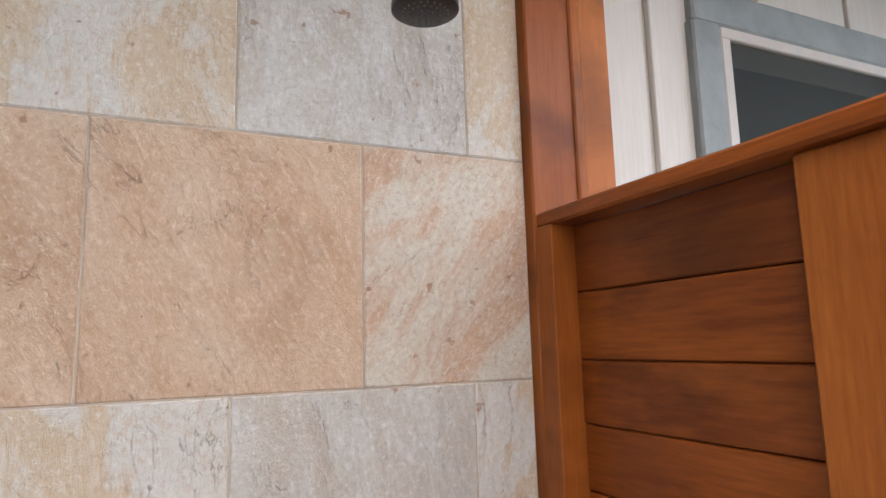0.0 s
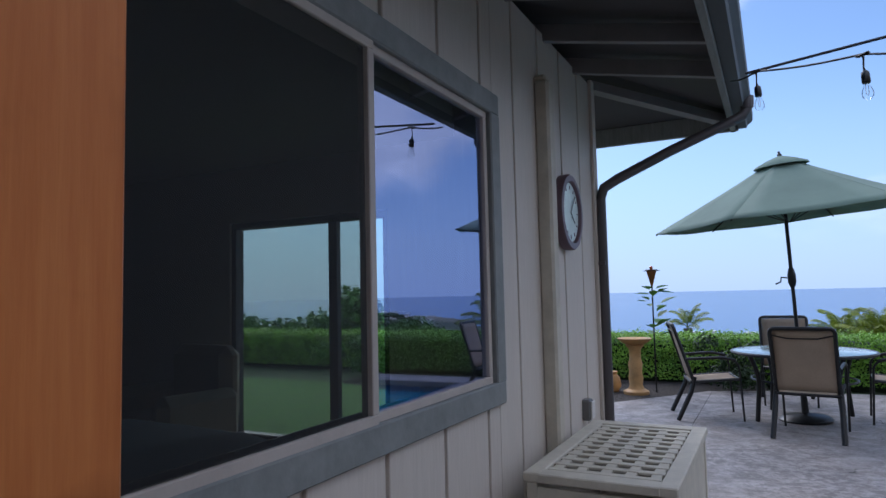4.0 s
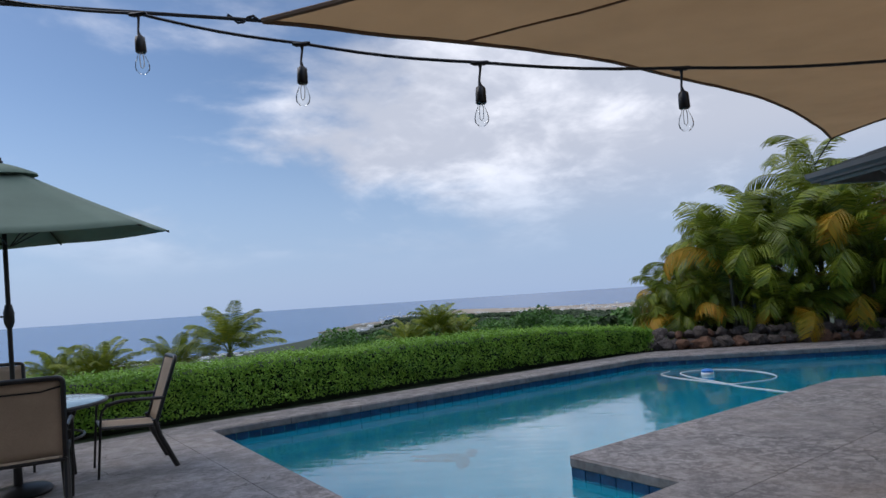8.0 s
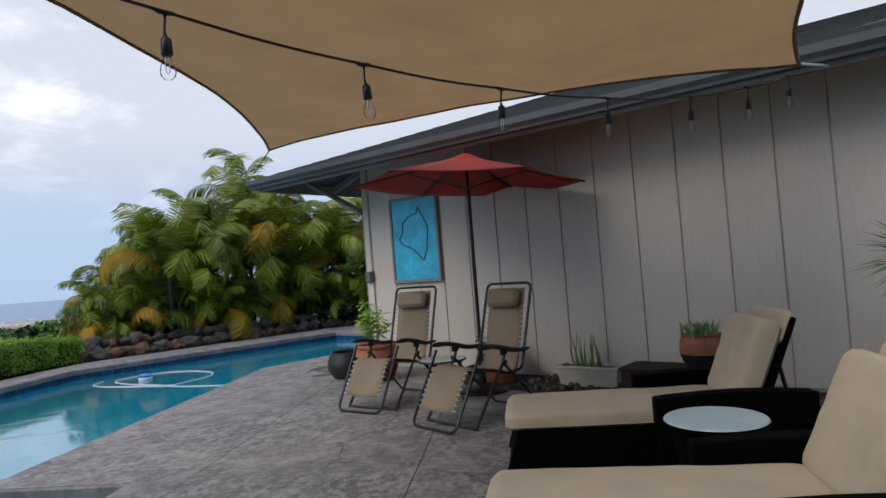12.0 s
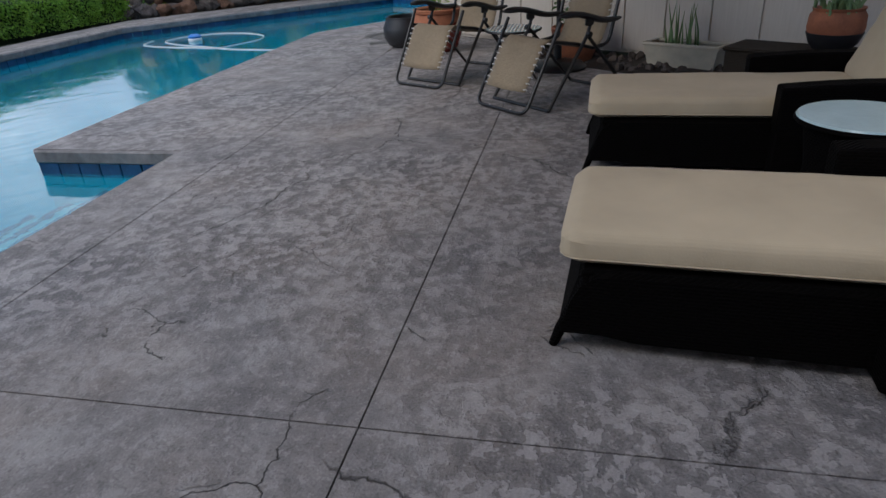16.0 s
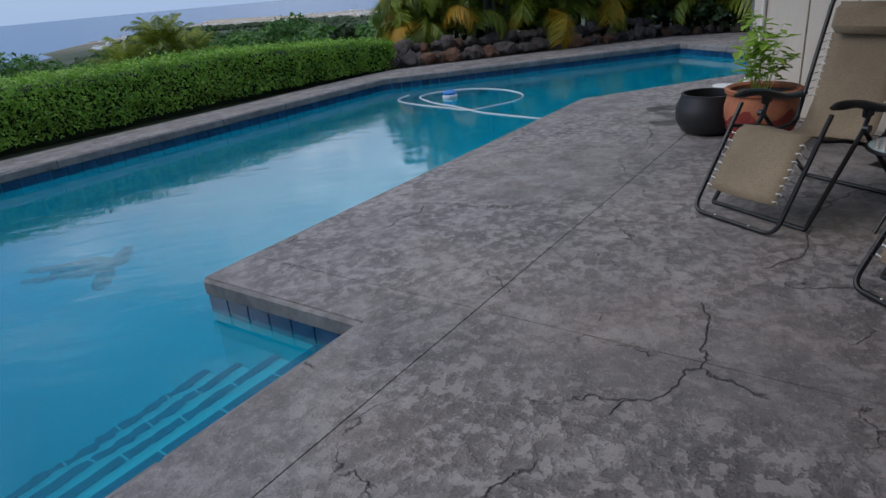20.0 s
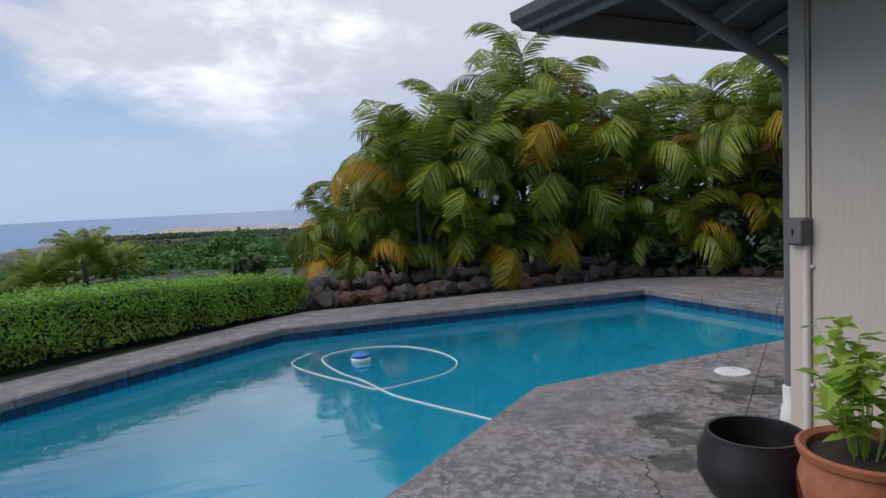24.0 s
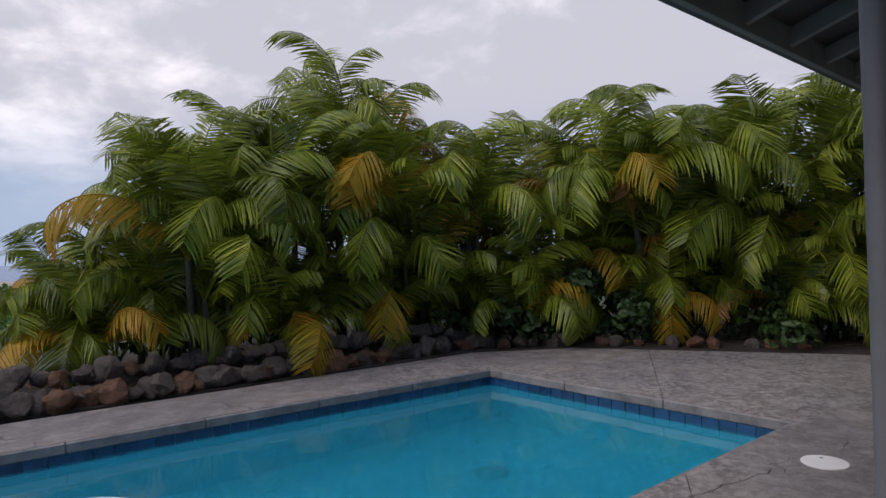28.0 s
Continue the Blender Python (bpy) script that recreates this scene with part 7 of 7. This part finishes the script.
lawn = Mesh().prism([(-14, 4.6), (-2.62, 4.6), (-2.56, 7.34), (-6.5, 8.6), (-14, 8.6)], -0.06, -0.015)
structure("lawn", lawn, LAWN, "mown green lawn beside the house", "lawn")

# ---- hedge ----
HEDGE = [(-17.0, 10.4), (-1.0, 10.25), (3.0, 10.22), (6.0, 10.12), (9.0, 9.95), (11.55, 9.45)]
def hedge_at(t):
    ln = [math.dist(a, b) for a, b in zip(HEDGE, HEDGE[1:])]
    d = t * sum(ln)
    for (a, b), l in zip(zip(HEDGE, HEDGE[1:]), ln):
        if d <= l:
            return Vector((a[0] + (b[0] - a[0]) * d / l, a[1] + (b[1] - a[1]) * d / l, 0))
        d -= l
    return Vector((*HEDGE[-1], 0))


def leaves_mesh(p, nrm, size, rs, fold=0.12):
    """Many folded leaves at points p, facing about nrm, as one mesh."""
    k = len(p)
    rv = rs.normal(size=(k, 3))
    d = rv - nrm * (rv * nrm).sum(1, keepdims=True) * 0.6
    d /= np.linalg.norm(d, axis=1, keepdims=True)
    w = np.cross(d, nrm + 0.5 * rs.normal(size=(k, 3)))
    w /= np.linalg.norm(w, axis=1, keepdims=True) + 1e-9
    up = np.cross(w, d)
    s = (size * rs.uniform(0.6, 1.3, k))[:, None]
    v = np.stack([p - d * s * 0.5, p + w * s * 0.28 + up * s * fold, p + d * s * 0.55, p - w * s * 0.28 + up * s * fold], 1).reshape(-1, 3)
    f = (np.arange(k)[:, None] * 4)
    tri = np.concatenate([f + [0, 1, 2], f + [0, 2, 3]], 1).reshape(-1, 3)
    return v, tri


def mesh_np(name, v, f, mat):
    me = bpy.data.meshes.new(name)
    me.vertices.add(len(v)); me.vertices.foreach_set("co", np.asarray(v, np.float32).ravel())
    n = f.shape[1]
    me.loops.add(len(f) * n); me.loops.foreach_set("vertex_index", np.asarray(f, np.int32).ravel())
    me.polygons.add(len(f)); me.polygons.foreach_set("loop_start", np.arange(0, len(f) * n, n, dtype=np.int32))
    me.update(calc_edges=True)
    me.materials.append(mat)
    return me


def build_hedge():
    hd = thing("hedge", "clipped dense green hedge along the garden edge", "hedge")
    rs = np.random.RandomState(3)
    depth = 1.05
    # closed sheet behind the leaves, coloured near black for the hedge's inner shade
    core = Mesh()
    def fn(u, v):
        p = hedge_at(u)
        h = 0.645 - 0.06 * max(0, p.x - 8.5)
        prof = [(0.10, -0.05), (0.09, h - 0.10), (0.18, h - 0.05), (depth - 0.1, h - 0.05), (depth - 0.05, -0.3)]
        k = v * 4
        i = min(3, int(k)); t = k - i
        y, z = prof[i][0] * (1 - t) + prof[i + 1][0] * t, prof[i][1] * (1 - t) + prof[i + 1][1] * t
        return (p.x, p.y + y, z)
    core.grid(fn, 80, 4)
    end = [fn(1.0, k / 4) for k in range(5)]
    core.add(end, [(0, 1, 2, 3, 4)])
    part("inner_growth", core, HEDGE_IN, hd, "dark sheet standing in for shade among the leaves")
    pts, nrm = [], []
    n = 105000
    t = rs.uniform(0, 1, n)
    q = np.array([hedge_at(x) for x in t])
    h = 0.645 - 0.06 * np.maximum(0, q[:, 0] - 8.5) + np.array([0.05 * noise.noise((x * 0.9, 0, 3)) + 0.03 * noise.noise((x * 4, 0, 7)) for x in q[:, 0]])
    side = rs.uniform(0, 1, n)
    front = side < 0.50
    z = np.where(front, rs.uniform(0.02, 1, n) ** 0.85 * h, h + 0.012 + np.abs(rs.normal(0, 0.040, n)) - 0.03)
    y = np.where(front, rs.normal(0.0, 0.035, n) + 0.10 * np.array([noise.noise((a * 3.2, b * 5, 1)) for a, b in zip(q[:, 0], z)]), rs.uniform(-0.02, depth, n))
    p = np.stack([q[:, 0], q[:, 1] + y, z], 1)
    nv = np.where(front[:, None], np.array([0, -1, 0.35]), np.array([0, -0.15, 1.0]))
    ne = 2200
    pe = np.stack([np.full(ne, HEDGE[-1][0]) + rs.normal(0.03, 0.04, ne), HEDGE[-1][1] + rs.uniform(0, depth, ne), rs.uniform(0.02, 0.45, ne)], 1)
    p = np.concatenate([p, pe]); nv = np.concatenate([nv, np.tile([1.0, -0.2, 0.3], (ne, 1))])
    v, f = leaves_mesh(p, nv, 0.043, rs)
    ob = part("foliage", mesh_np("foliage", v, f, HEDGE_L), HEDGE_L, hd)
    ob["kind"] = "stuff"


build_hedge()

def bush(name, label, x, y, z, rx, ry, rz, n, size, seed, mat, trunk=True):
    b = thing(name, label, "bush" if not trunk else "tree", pose(x, y, z))
    rs = np.random.RandomState(seed)
    k = 9
    cs = rs.normal(size=(k, 3)) * 0.42
    cs[:, 2] = np.abs(cs[:, 2]) * 0.8 + 0.25
    idx = rs.randint(0, k, n)
    d = rs.normal(size=(n, 3)); d /= np.linalg.norm(d, axis=1, keepdims=True)
    d[:, 2] = np.where(d[:, 2] < -0.3, -d[:, 2], d[:, 2])
    p = cs[idx] + d * (0.42 * rs.uniform(0.6, 1.05, n))[:, None]
    p = p * np.array([rx, ry, rz])
    v, f = leaves_mesh(p, d, size, rs)
    part("crown", mesh_np("crown", v, f, mat), mat, b)
    if trunk:
        t = Mesh().tube([(0, 0, -1.5), (0.05, 0, 0), (0.0, 0.05, rz * 0.6)], [0.14, 0.11, 0.05], 8)
        for j in range(4):
            c = cs[j] * np.array([rx, ry, rz])
            t.tube([(0, 0, rz * 0.2), tuple(c * 0.6), tuple(c)], [0.06, 0.04, 0.015], 6)
        part("trunk", t, BARK, b)
    return b


# ---- areca palms ----
def frond_mesh(seed, length, mat, droop=1.0):
    """A feather leaf that starts at the origin, rises steeply and arches out along +x."""
    rg = random.Random(seed)
    g = Mesh()
    n = 26
    spine, a = [], rg.uniform(1.05, 1.35)
    p = Vector((0, 0, 0))
    step = length / n
    for k in range(n + 1):
        spine.append(p.copy())
        p = p + Vector((math.cos(a), 0.02 * math.sin(k * 0.5 + seed), math.sin(a))) * step
        a -= droop * (0.010 + 0.0062 * k) * 1.15
    g.tube(spine, [0.016 * (1 - 0.85 * k / n) + 0.001 for k in range(n + 1)], 4)
    lf = 48
    for k in range(lf):
        t = 0.20 + 0.80 * k / (lf - 1)
        i = min(n - 1, int(t * n))
        q = spine[i].lerp(spine[i + 1], t * n - i)
        d = (spine[i + 1] - spine[i]).normalized()
        up = d.cross(Vector((0, -1, 0))).normalized()
        v = (t - 0.20) / 0.80
        ll = length * 0.235 * (math.sin(math.pi * (0.20 + 0.72 * v)) ** 0.6 + 0.10)
        for sy in (-1, 1):
            if rg.random() < 0.05:
                continue
            l = ll * rg.uniform(0.86, 1.08)
            fwd = 0.50 + 0.55 * v + rg.uniform(-0.10, 0.10)
            dr = (Vector((0, sy, 0)) + d * fwd + up * rg.uniform(0.45, 0.75)).normalized()
            w = (d - dr * d.dot(dr)).normalized() * 0.0066 * length * rg.uniform(0.8, 1.15)
            sag = Vector((0, 0, -1)) * l * rg.uniform(0.06, 0.30) * (0.4 + 0.7 * droop)
            a0, a1, a2, a3 = q, q + dr * l * 0.38 + sag * 0.08, q + dr * l * 0.74 + sag * 0.42, q + dr * l * 0.97 + sag
            g.add([a0 - w * 0.45, a0 + w * 0.45, a1 + w, a1 - w, a2 + w * 0.75, a2 - w * 0.75, a3], [(0, 1, 2, 3), (3, 2, 4, 5), (5, 4, 6)])
    return g.data("frond", mat)


FR = [[frond_mesh(10 * k + j, 2.0 + 0.16 * (k % 3), m, 0.74 + 0.09 * k) for k in range(6)] for j, m in enumerate((FROND, FROND_Y, FROND_B))]


def areca(x, y, top, stems, seed):
    rg = random.Random(seed)
    tr = thing("areca_palm", "multi-stemmed areca palm with arching feathery fronds", "palm", pose(x, y, -0.06), "palms behind the pool")
    for s in range(max(3, stems - 2)):
        a, r = rg.uniform(0, 6.28), rg.uniform(0.05, 0.45)
        hh = top - 1.45 if s == 0 else rg.uniform(0.12, 0.95) * (top - 1.4)
        lean = Vector((math.cos(a), math.sin(a), 0)) * rg.uniform(0.0, 0.22) * hh
        foot = Vector((r * math.cos(a), r * math.sin(a), 0))
        hh = max(0.25, hh)
        crown = foot + lean + Vector((0, 0, hh))
        midp = foot.lerp(crown, 0.5) - lean * 0.15
        n = 9
        cn = Mesh()
        pts = [((1 - t) ** 2 * foot + 2 * t * (1 - t) * midp + t * t * crown) for t in (k / n for k in range(n + 1))]
        cn.tube(pts, [0.050 - 0.018 * k / n + (0.006 if k % 2 else 0) for k in range(n + 1)], 8)
        cane = part("cane", cn, TRUNK, tr, smooth=True)
        nf = rg.randint(7, 8)
        for k in range(nf):
            az = 2 * math.pi * (k * 0.381966 + rg.uniform(-0.04, 0.04)) + s
            tilt = -0.62 + 1.02 * (k / nf) + rg.uniform(-0.12, 0.12)
            c = rg.random()
            kind = 0
            if k > nf * 0.45 and c < 0.15:
                kind = 1
            if k > nf - 3 and c > 0.88:
                kind = 2
            sc = rg.uniform(0.78, 1.08) * (0.80 if hh < 0.9 else 1.02 if s else 1.14)
            part("frond", FR[kind][rg.randrange(3) + (0 if k < nf * 0.5 else 3)], FROND, cane, at=Matrix.Translation(crown) @ Matrix.Rotation(az, 4, "Z") @ Matrix.Rotation(tilt, 4, "Y") @ Matrix.Rotation(rg.uniform(-0.5, 0.5), 4, "X") @ Matrix.Scale(sc, 4))


PALMS = [(13.95, 9.3, 2.15, 5), (14.1, 8.75, 3.2, 7), (14.95, 8.1, 3.35, 6), (16.0, 7.9, 4.6, 6), (16.2, 6.75, 3.35, 7), (16.75, 5.6, 3.25, 6), (17.0, 4.4, 3.3, 7), (17.1, 3.2, 3.4, 7),
         (17.05, 2.0, 3.45, 7), (16.9, 0.8, 3.5, 7), (16.7, -0.5, 3.6, 6), (16.2, -1.8, 3.6, 6), (15.0, 9.6, 2.95, 5), (15.6, 9.6, 3.30, 6), (17.3, 8.3, 3.70, 6), (18.0, 6.6, 3.45, 6), (18.3, 4.9, 3.4, 6),
         (18.5, 3.0, 3.5, 6), (18.4, 1.0, 3.55, 6), (18.2, -1.0, 3.6, 5)]
LOW = [(13.25, 9.65, 1.3, 3), (14.6, 8.2, 1.2, 3), (15.9, 6.9, 1.25, 3), (16.7, 5.1, 1.3, 3), (16.9, 3.2, 1.3, 3), (16.8, 1.4, 1.3, 3), (13.45, 9.95, 2.2, 4)]
for k, (x, y, top, stems) in enumerate(PALMS + LOW):
    areca(x, y, top, stems, 40 + k)
bedp = Mesh()
bedp.prism([(11.55, 9.40), (15.55, 5.85), (16.0, 4.4), (15.65, 1.1), (14.8, -1.6), (19.5, -2.5), (20.5, 6.5), (16.5, 11.4), (12.2, 11.4)], -0.06, -0.015)
structure("palm_bed", bedp, SOIL, "dark leaf-littered soil under the palms", "garden bed")
# dark leaf masses added as a backdrop, in place of the palms' deep shade
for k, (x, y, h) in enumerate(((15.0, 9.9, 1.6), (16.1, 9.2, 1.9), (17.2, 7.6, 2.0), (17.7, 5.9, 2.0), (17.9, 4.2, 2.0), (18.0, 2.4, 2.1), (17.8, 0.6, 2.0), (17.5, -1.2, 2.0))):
    bush("garden_shrub", "dark leaf mass added as a backdrop behind the palms", x, y, -0.2, 0.9, 1.0, h, 1500, 0.16, 60 + k, DARK_LEAF, False)
# more of them added low down, so the gaps between canes read dark
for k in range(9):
    bush("garden_shrub", "low leaf mass added to darken gaps between the palm canes", 16.55 + 0.35 * math.sin(k * 2.1) + 0.45 * math.sin(math.pi * k / 8), 6.9 - 1.05 * k, -0.15, 0.75, 0.8, 0.75, 1100, 0.13, 120 + k, DARK_LEAF, False)
# fallen dry leaflets
lit = Mesh()
rg = random.Random(9)
for _ in range(420):
    u = rg.random()
    p = Vector((11.8, 9.9, 0)).lerp(Vector((16.4, 6.0, 0)), u) if rg.random() < 0.5 else Vector((16.6, 6.0, 0)).lerp(Vector((16.0, -1.2, 0)), u)
    p += Vector((rg.uniform(0, 1.2), rg.uniform(-0.3, 0.8), 0.0))
    a, l = rg.uniform(0, 6.28), rg.uniform(0.15, 0.4)
    d, w = Vector((math.cos(a), math.sin(a), rg.uniform(0, 0.2))) * l, Vector((-math.sin(a), math.cos(a), 0)) * 0.012
    lit.add([p - w, p + w, p + d], [(0, 1, 2)])
tagged(part("leaf_litter", lit, FROND_B), "dry brown palm leaflets lying on the soil", "leaf litter", kind="stuff")

# ---- lava rocks between the paving and the palms ----
rb = thing("rock_border", "low border of stacked dark lava rocks", "rocks")
rg = random.Random(21)
def rock_line(a, b, n, rmin, rmax, tiers):
    for k in range(n):
        u = (k + rg.uniform(-0.3, 0.3)) / n
        for tier in range(tiers):
            r = rg.uniform(rmin, rmax) * (0.8 if tier else 1.0)
            p = Vector((*a, 0)).lerp(Vector((*b, 0)), u)
            back = Vector((0.66, 0.75, 0)) * (0.12 + 0.20 * tier + rg.uniform(-0.06, 0.06))
            z = r * 0.55 + (0.17 * tier + rg.uniform(0, 0.05) if tier else -0.02)
            part("rock", ROCKS[rg.randrange(9)], LAVA, rb, at=Matrix.Translation(p + back + Vector((0, 0, z))) @ Euler((rg.uniform(-0.4, 0.4), rg.uniform(-0.4, 0.4), rg.uniform(0, 6.28))).to_matrix().to_4x4() @ Matrix.Diagonal((r, r * rg.uniform(0.8, 1.15), r * rg.uniform(0.8, 1.2), 1)))
rock_line((11.50, 9.42), (15.60, 5.98), 34, 0.12, 0.21, 2)
rock_line((15.75, 5.9), (16.15, 4.2), 8, 0.10, 0.18, 1)
rock_line((16.15, 4.0), (15.9, 1.2), 9, 0.06, 0.13, 1)

# ---- plants and trees beyond the hedge ----
STIFF = [frond_mesh(90 + k, 1.9, FROND, 0.34 + 0.07 * k) for k in range(5)]


def coconut(x, y, z0, h, n, seed, sc=1.0):
    rg = random.Random(seed)
    t = thing("garden_palm", "single-stemmed palm below the garden wall", "palm", pose(x, y, z0))
    part("trunk", Mesh().tube([(0, 0, 0), (0.06, 0, h * 0.5), (0.0, 0.04, h)], [0.16, 0.12, 0.10], 9), TRUNK, t, smooth=True)
    for k in range(n):
        az, tilt = 2.39996 * k + rg.uniform(-0.2, 0.2), -0.40 + 1.15 * k / n
        part("frond", STIFF[rg.randrange(5)], FROND, t, at=Matrix.Translation((0, 0.04, h)) @ Matrix.Rotation(az, 4, "Z") @ Matrix.Rotation(tilt, 4, "Y") @ Matrix.Scale(sc * rg.uniform(0.85, 1.1), 4))


coconut(6.2, 20.5, -2.6, 2.75, 20, 3, 0.88)
coconut(5.0, 22.0, -2.6, 2.3, 18, 4, 0.74)
coconut(2.8, 21.5, -2.6, 2.3, 26, 5, 0.70)
coconut(1.9, 22.5, -2.8, 2.4, 24, 6, 0.66)
coconut(-1.7, 15.5, -1.6, 2.1, 11, 7, 0.36)
coconut(19.4, 28.4, -3.8, 3.35, 26, 8, 1.0)
coconut(20.9, 28.8, -3.8, 2.7, 24, 9, 1.0)
coconut(17.8, 28.6, -3.8, 2.6, 24, 10, 0.95)
coconut(12.35, 11.0, -0.45, 0.42, 10, 11, 0.30)
bush("garden_tree", "round green leafy tree below the hedge", 11.5, 21.0, -2.75, 2.6, 1.9, 2.3, 6500, 0.16, 1, LEAF)
bush("garden_tree", "green leafy tree below the hedge", 12.3, 24.0, -3.4, 1.6, 1.5, 2.4, 1600, 0.14, 2, LEAF)
bush("garden_tree", "dark green tree on the slope", 25.0, 33.0, -4.0, 2.4, 2.2, 3.6, 4000, 0.24, 3, LEAF)
bush("garden_tree", "dark green tree on the slope", 31.0, 35.0, -4.3, 3.2, 2.6, 3.7, 4500, 0.26, 4, LEAF)
bush("garden_tree", "dark green tree on the slope", 21.0, 26.0, -3.9, 2.0, 2.0, 2.8, 1800, 0.2, 5, LEAF)
bush("garden_shrub", "dark green broad-leaved shrub behind the hedge", 11.5, 11.0, -0.2, 0.55, 0.5, 0.78, 700, 0.15, 6, DARK_LEAF, False)
bush("garden_shrub", "low green shrub behind the hedge", 13.2, 12.9, -0.4, 0.7, 0.7, 0.8, 600, 0.15, 7, LEAF, False)
bush("garden_shrub", "broad-leaved shrub beside the lawn", -4.2, 9.4, -0.05, 0.8, 0.7, 0.8, 900, 0.12, 8, LEAF, False)
bush("garden_shrub", "dark rounded shrub at the patio edge", -0.45, 9.55, -0.06, 0.46, 0.36, 0.56, 1700, 0.055, 10, DARK_LEAF, False)


bush("garden_tree", "dark green tree beyond the lawn", -8.6, 13.2, -1.0, 1.5, 1.3, 2.0, 4500, 0.15, 21, LEAF)
bush("garden_tree", "dark green tree beyond the lawn", -10.8, 14.6, -1.2, 1.8, 1.4, 2.2, 4500, 0.15, 22, LEAF)
bush("garden_tree", "dark green tree beyond the lawn", -12.6, 13.6, -1.0, 1.6, 1.4, 1.8, 4000, 0.15, 23, LEAF)
bush("garden_shrub", "round dark shrub at the lawn edge", -6.6, 9.3, -0.05, 0.8, 0.7, 0.6, 900, 0.09, 24, LEAF, False)


def ground_z(x, y):
    c = (4.0, 4.0)
    r = math.hypot(x - c[0], y - c[1])
    az = math.degrees(math.atan2(y - c[1], x - c[0]))
    u = min(1.0, max(0.0, (r - 12) / (coast(az) * 0.78)))
    return -0.06 - (abs(SEA) - 0.8) * (u ** 0.75)


# trees of the slope below the garden
rg = random.Random(31)
for k in range(22):
    az, r = 39 + 24 * k / 21 + rg.uniform(-1.5, 1.5), (34, 48, 66)[k % 3] + rg.uniform(-5, 5)
    x, y = 4 + r * math.cos(radians(az)), 4 + r * math.sin(radians(az))
    w = rg.uniform(1.9, 3.0) * (0.7 + r / 110)
    bush("garden_tree", "green leafy tree on the slope below the garden", x, y, ground_z(x, y) - 0.4, w, w * 0.9, rg.uniform(1.0, 1.55) * (0.8 + r / 200), 2600, 0.20 + r / 320, 80 + k, LEAF)


# far woods and houses of the coast: too many to count
WOODS = mat_leaf("far tree", [(0.0, (0.012, 0.026, 0.012)), (0.5, (0.028, 0.050, 0.020)), (1.0, (0.055, 0.085, 0.03))], 0.8, 0.0)
rs = np.random.RandomState(8)
rg = random.Random(8)
vv, ff, base = [], [], 0
bm = bmesh.new(); bmesh.ops.create_icosphere(bm, subdivisions=1, radius=1.0)
ico = np.array([v.co[:] for v in bm.verts]); ift = np.array([[v.index for v in f.verts] for f in bm.faces]); bm.free()
for k in range(7000):
    az = rg.uniform(-5, 118)
    u = rg.random() ** 0.8
    sea_r = coast(az)
    r = 85 + (sea_r * 0.46 - 85) * u
    if noise.noise((r * 0.006, az * 0.12, 2.0)) < -0.30 + 0.75 * max(0.0, u - 0.45):
        continue
    x, y = 4 + r * math.cos(radians(az)), 4 + r * math.sin(radians(az))
    s = rg.uniform(0.5, 1.3) * (0.85 + r / 800)
    for j in range(3):
        o = np.array([x + rg.uniform(-1, 1) * s, y + rg.uniform(-1, 1) * s, ground_z(x, y) + s * rg.uniform(0.25, 0.7)])
        pts = ico * (s * rs.uniform(0.5, 0.9, (len(ico), 1))) * np.array([1, 1, 0.8]) + o
        vv.append(pts); ff.append(ift + base); base += len(ico)
tagged(part("far_woods", mesh_np("far_woods", np.concatenate(vv), np.concatenate(ff), WOODS), WOODS), "distant dark green trees on the coastal slope", "trees", kind="stuff")
town = Mesh()
for k in range(230):
    az = rg.uniform(28, 62) if k < 170 else rg.uniform(62, 100)
    sea_r = coast(az)
    r = sea_r * (rg.uniform(0.45, 0.93) if k < 170 else rg.uniform(0.80, 0.96))
    x, y = 4 + r * math.cos(radians(az)), 4 + r * math.sin(radians(az))
    w = rg.uniform(2.0, 7.0)
    town.box((x, y, ground_z(x, y) + 0.5), (w, rg.uniform(2, 5), rg.uniform(0.8, 1.8)), 0, Matrix.Rotation(rg.uniform(0, 3), 4, "Z"))
tagged(part("coastal_town", town, WHITE), "tiny white houses along the distant coast", "houses", kind="stuff")
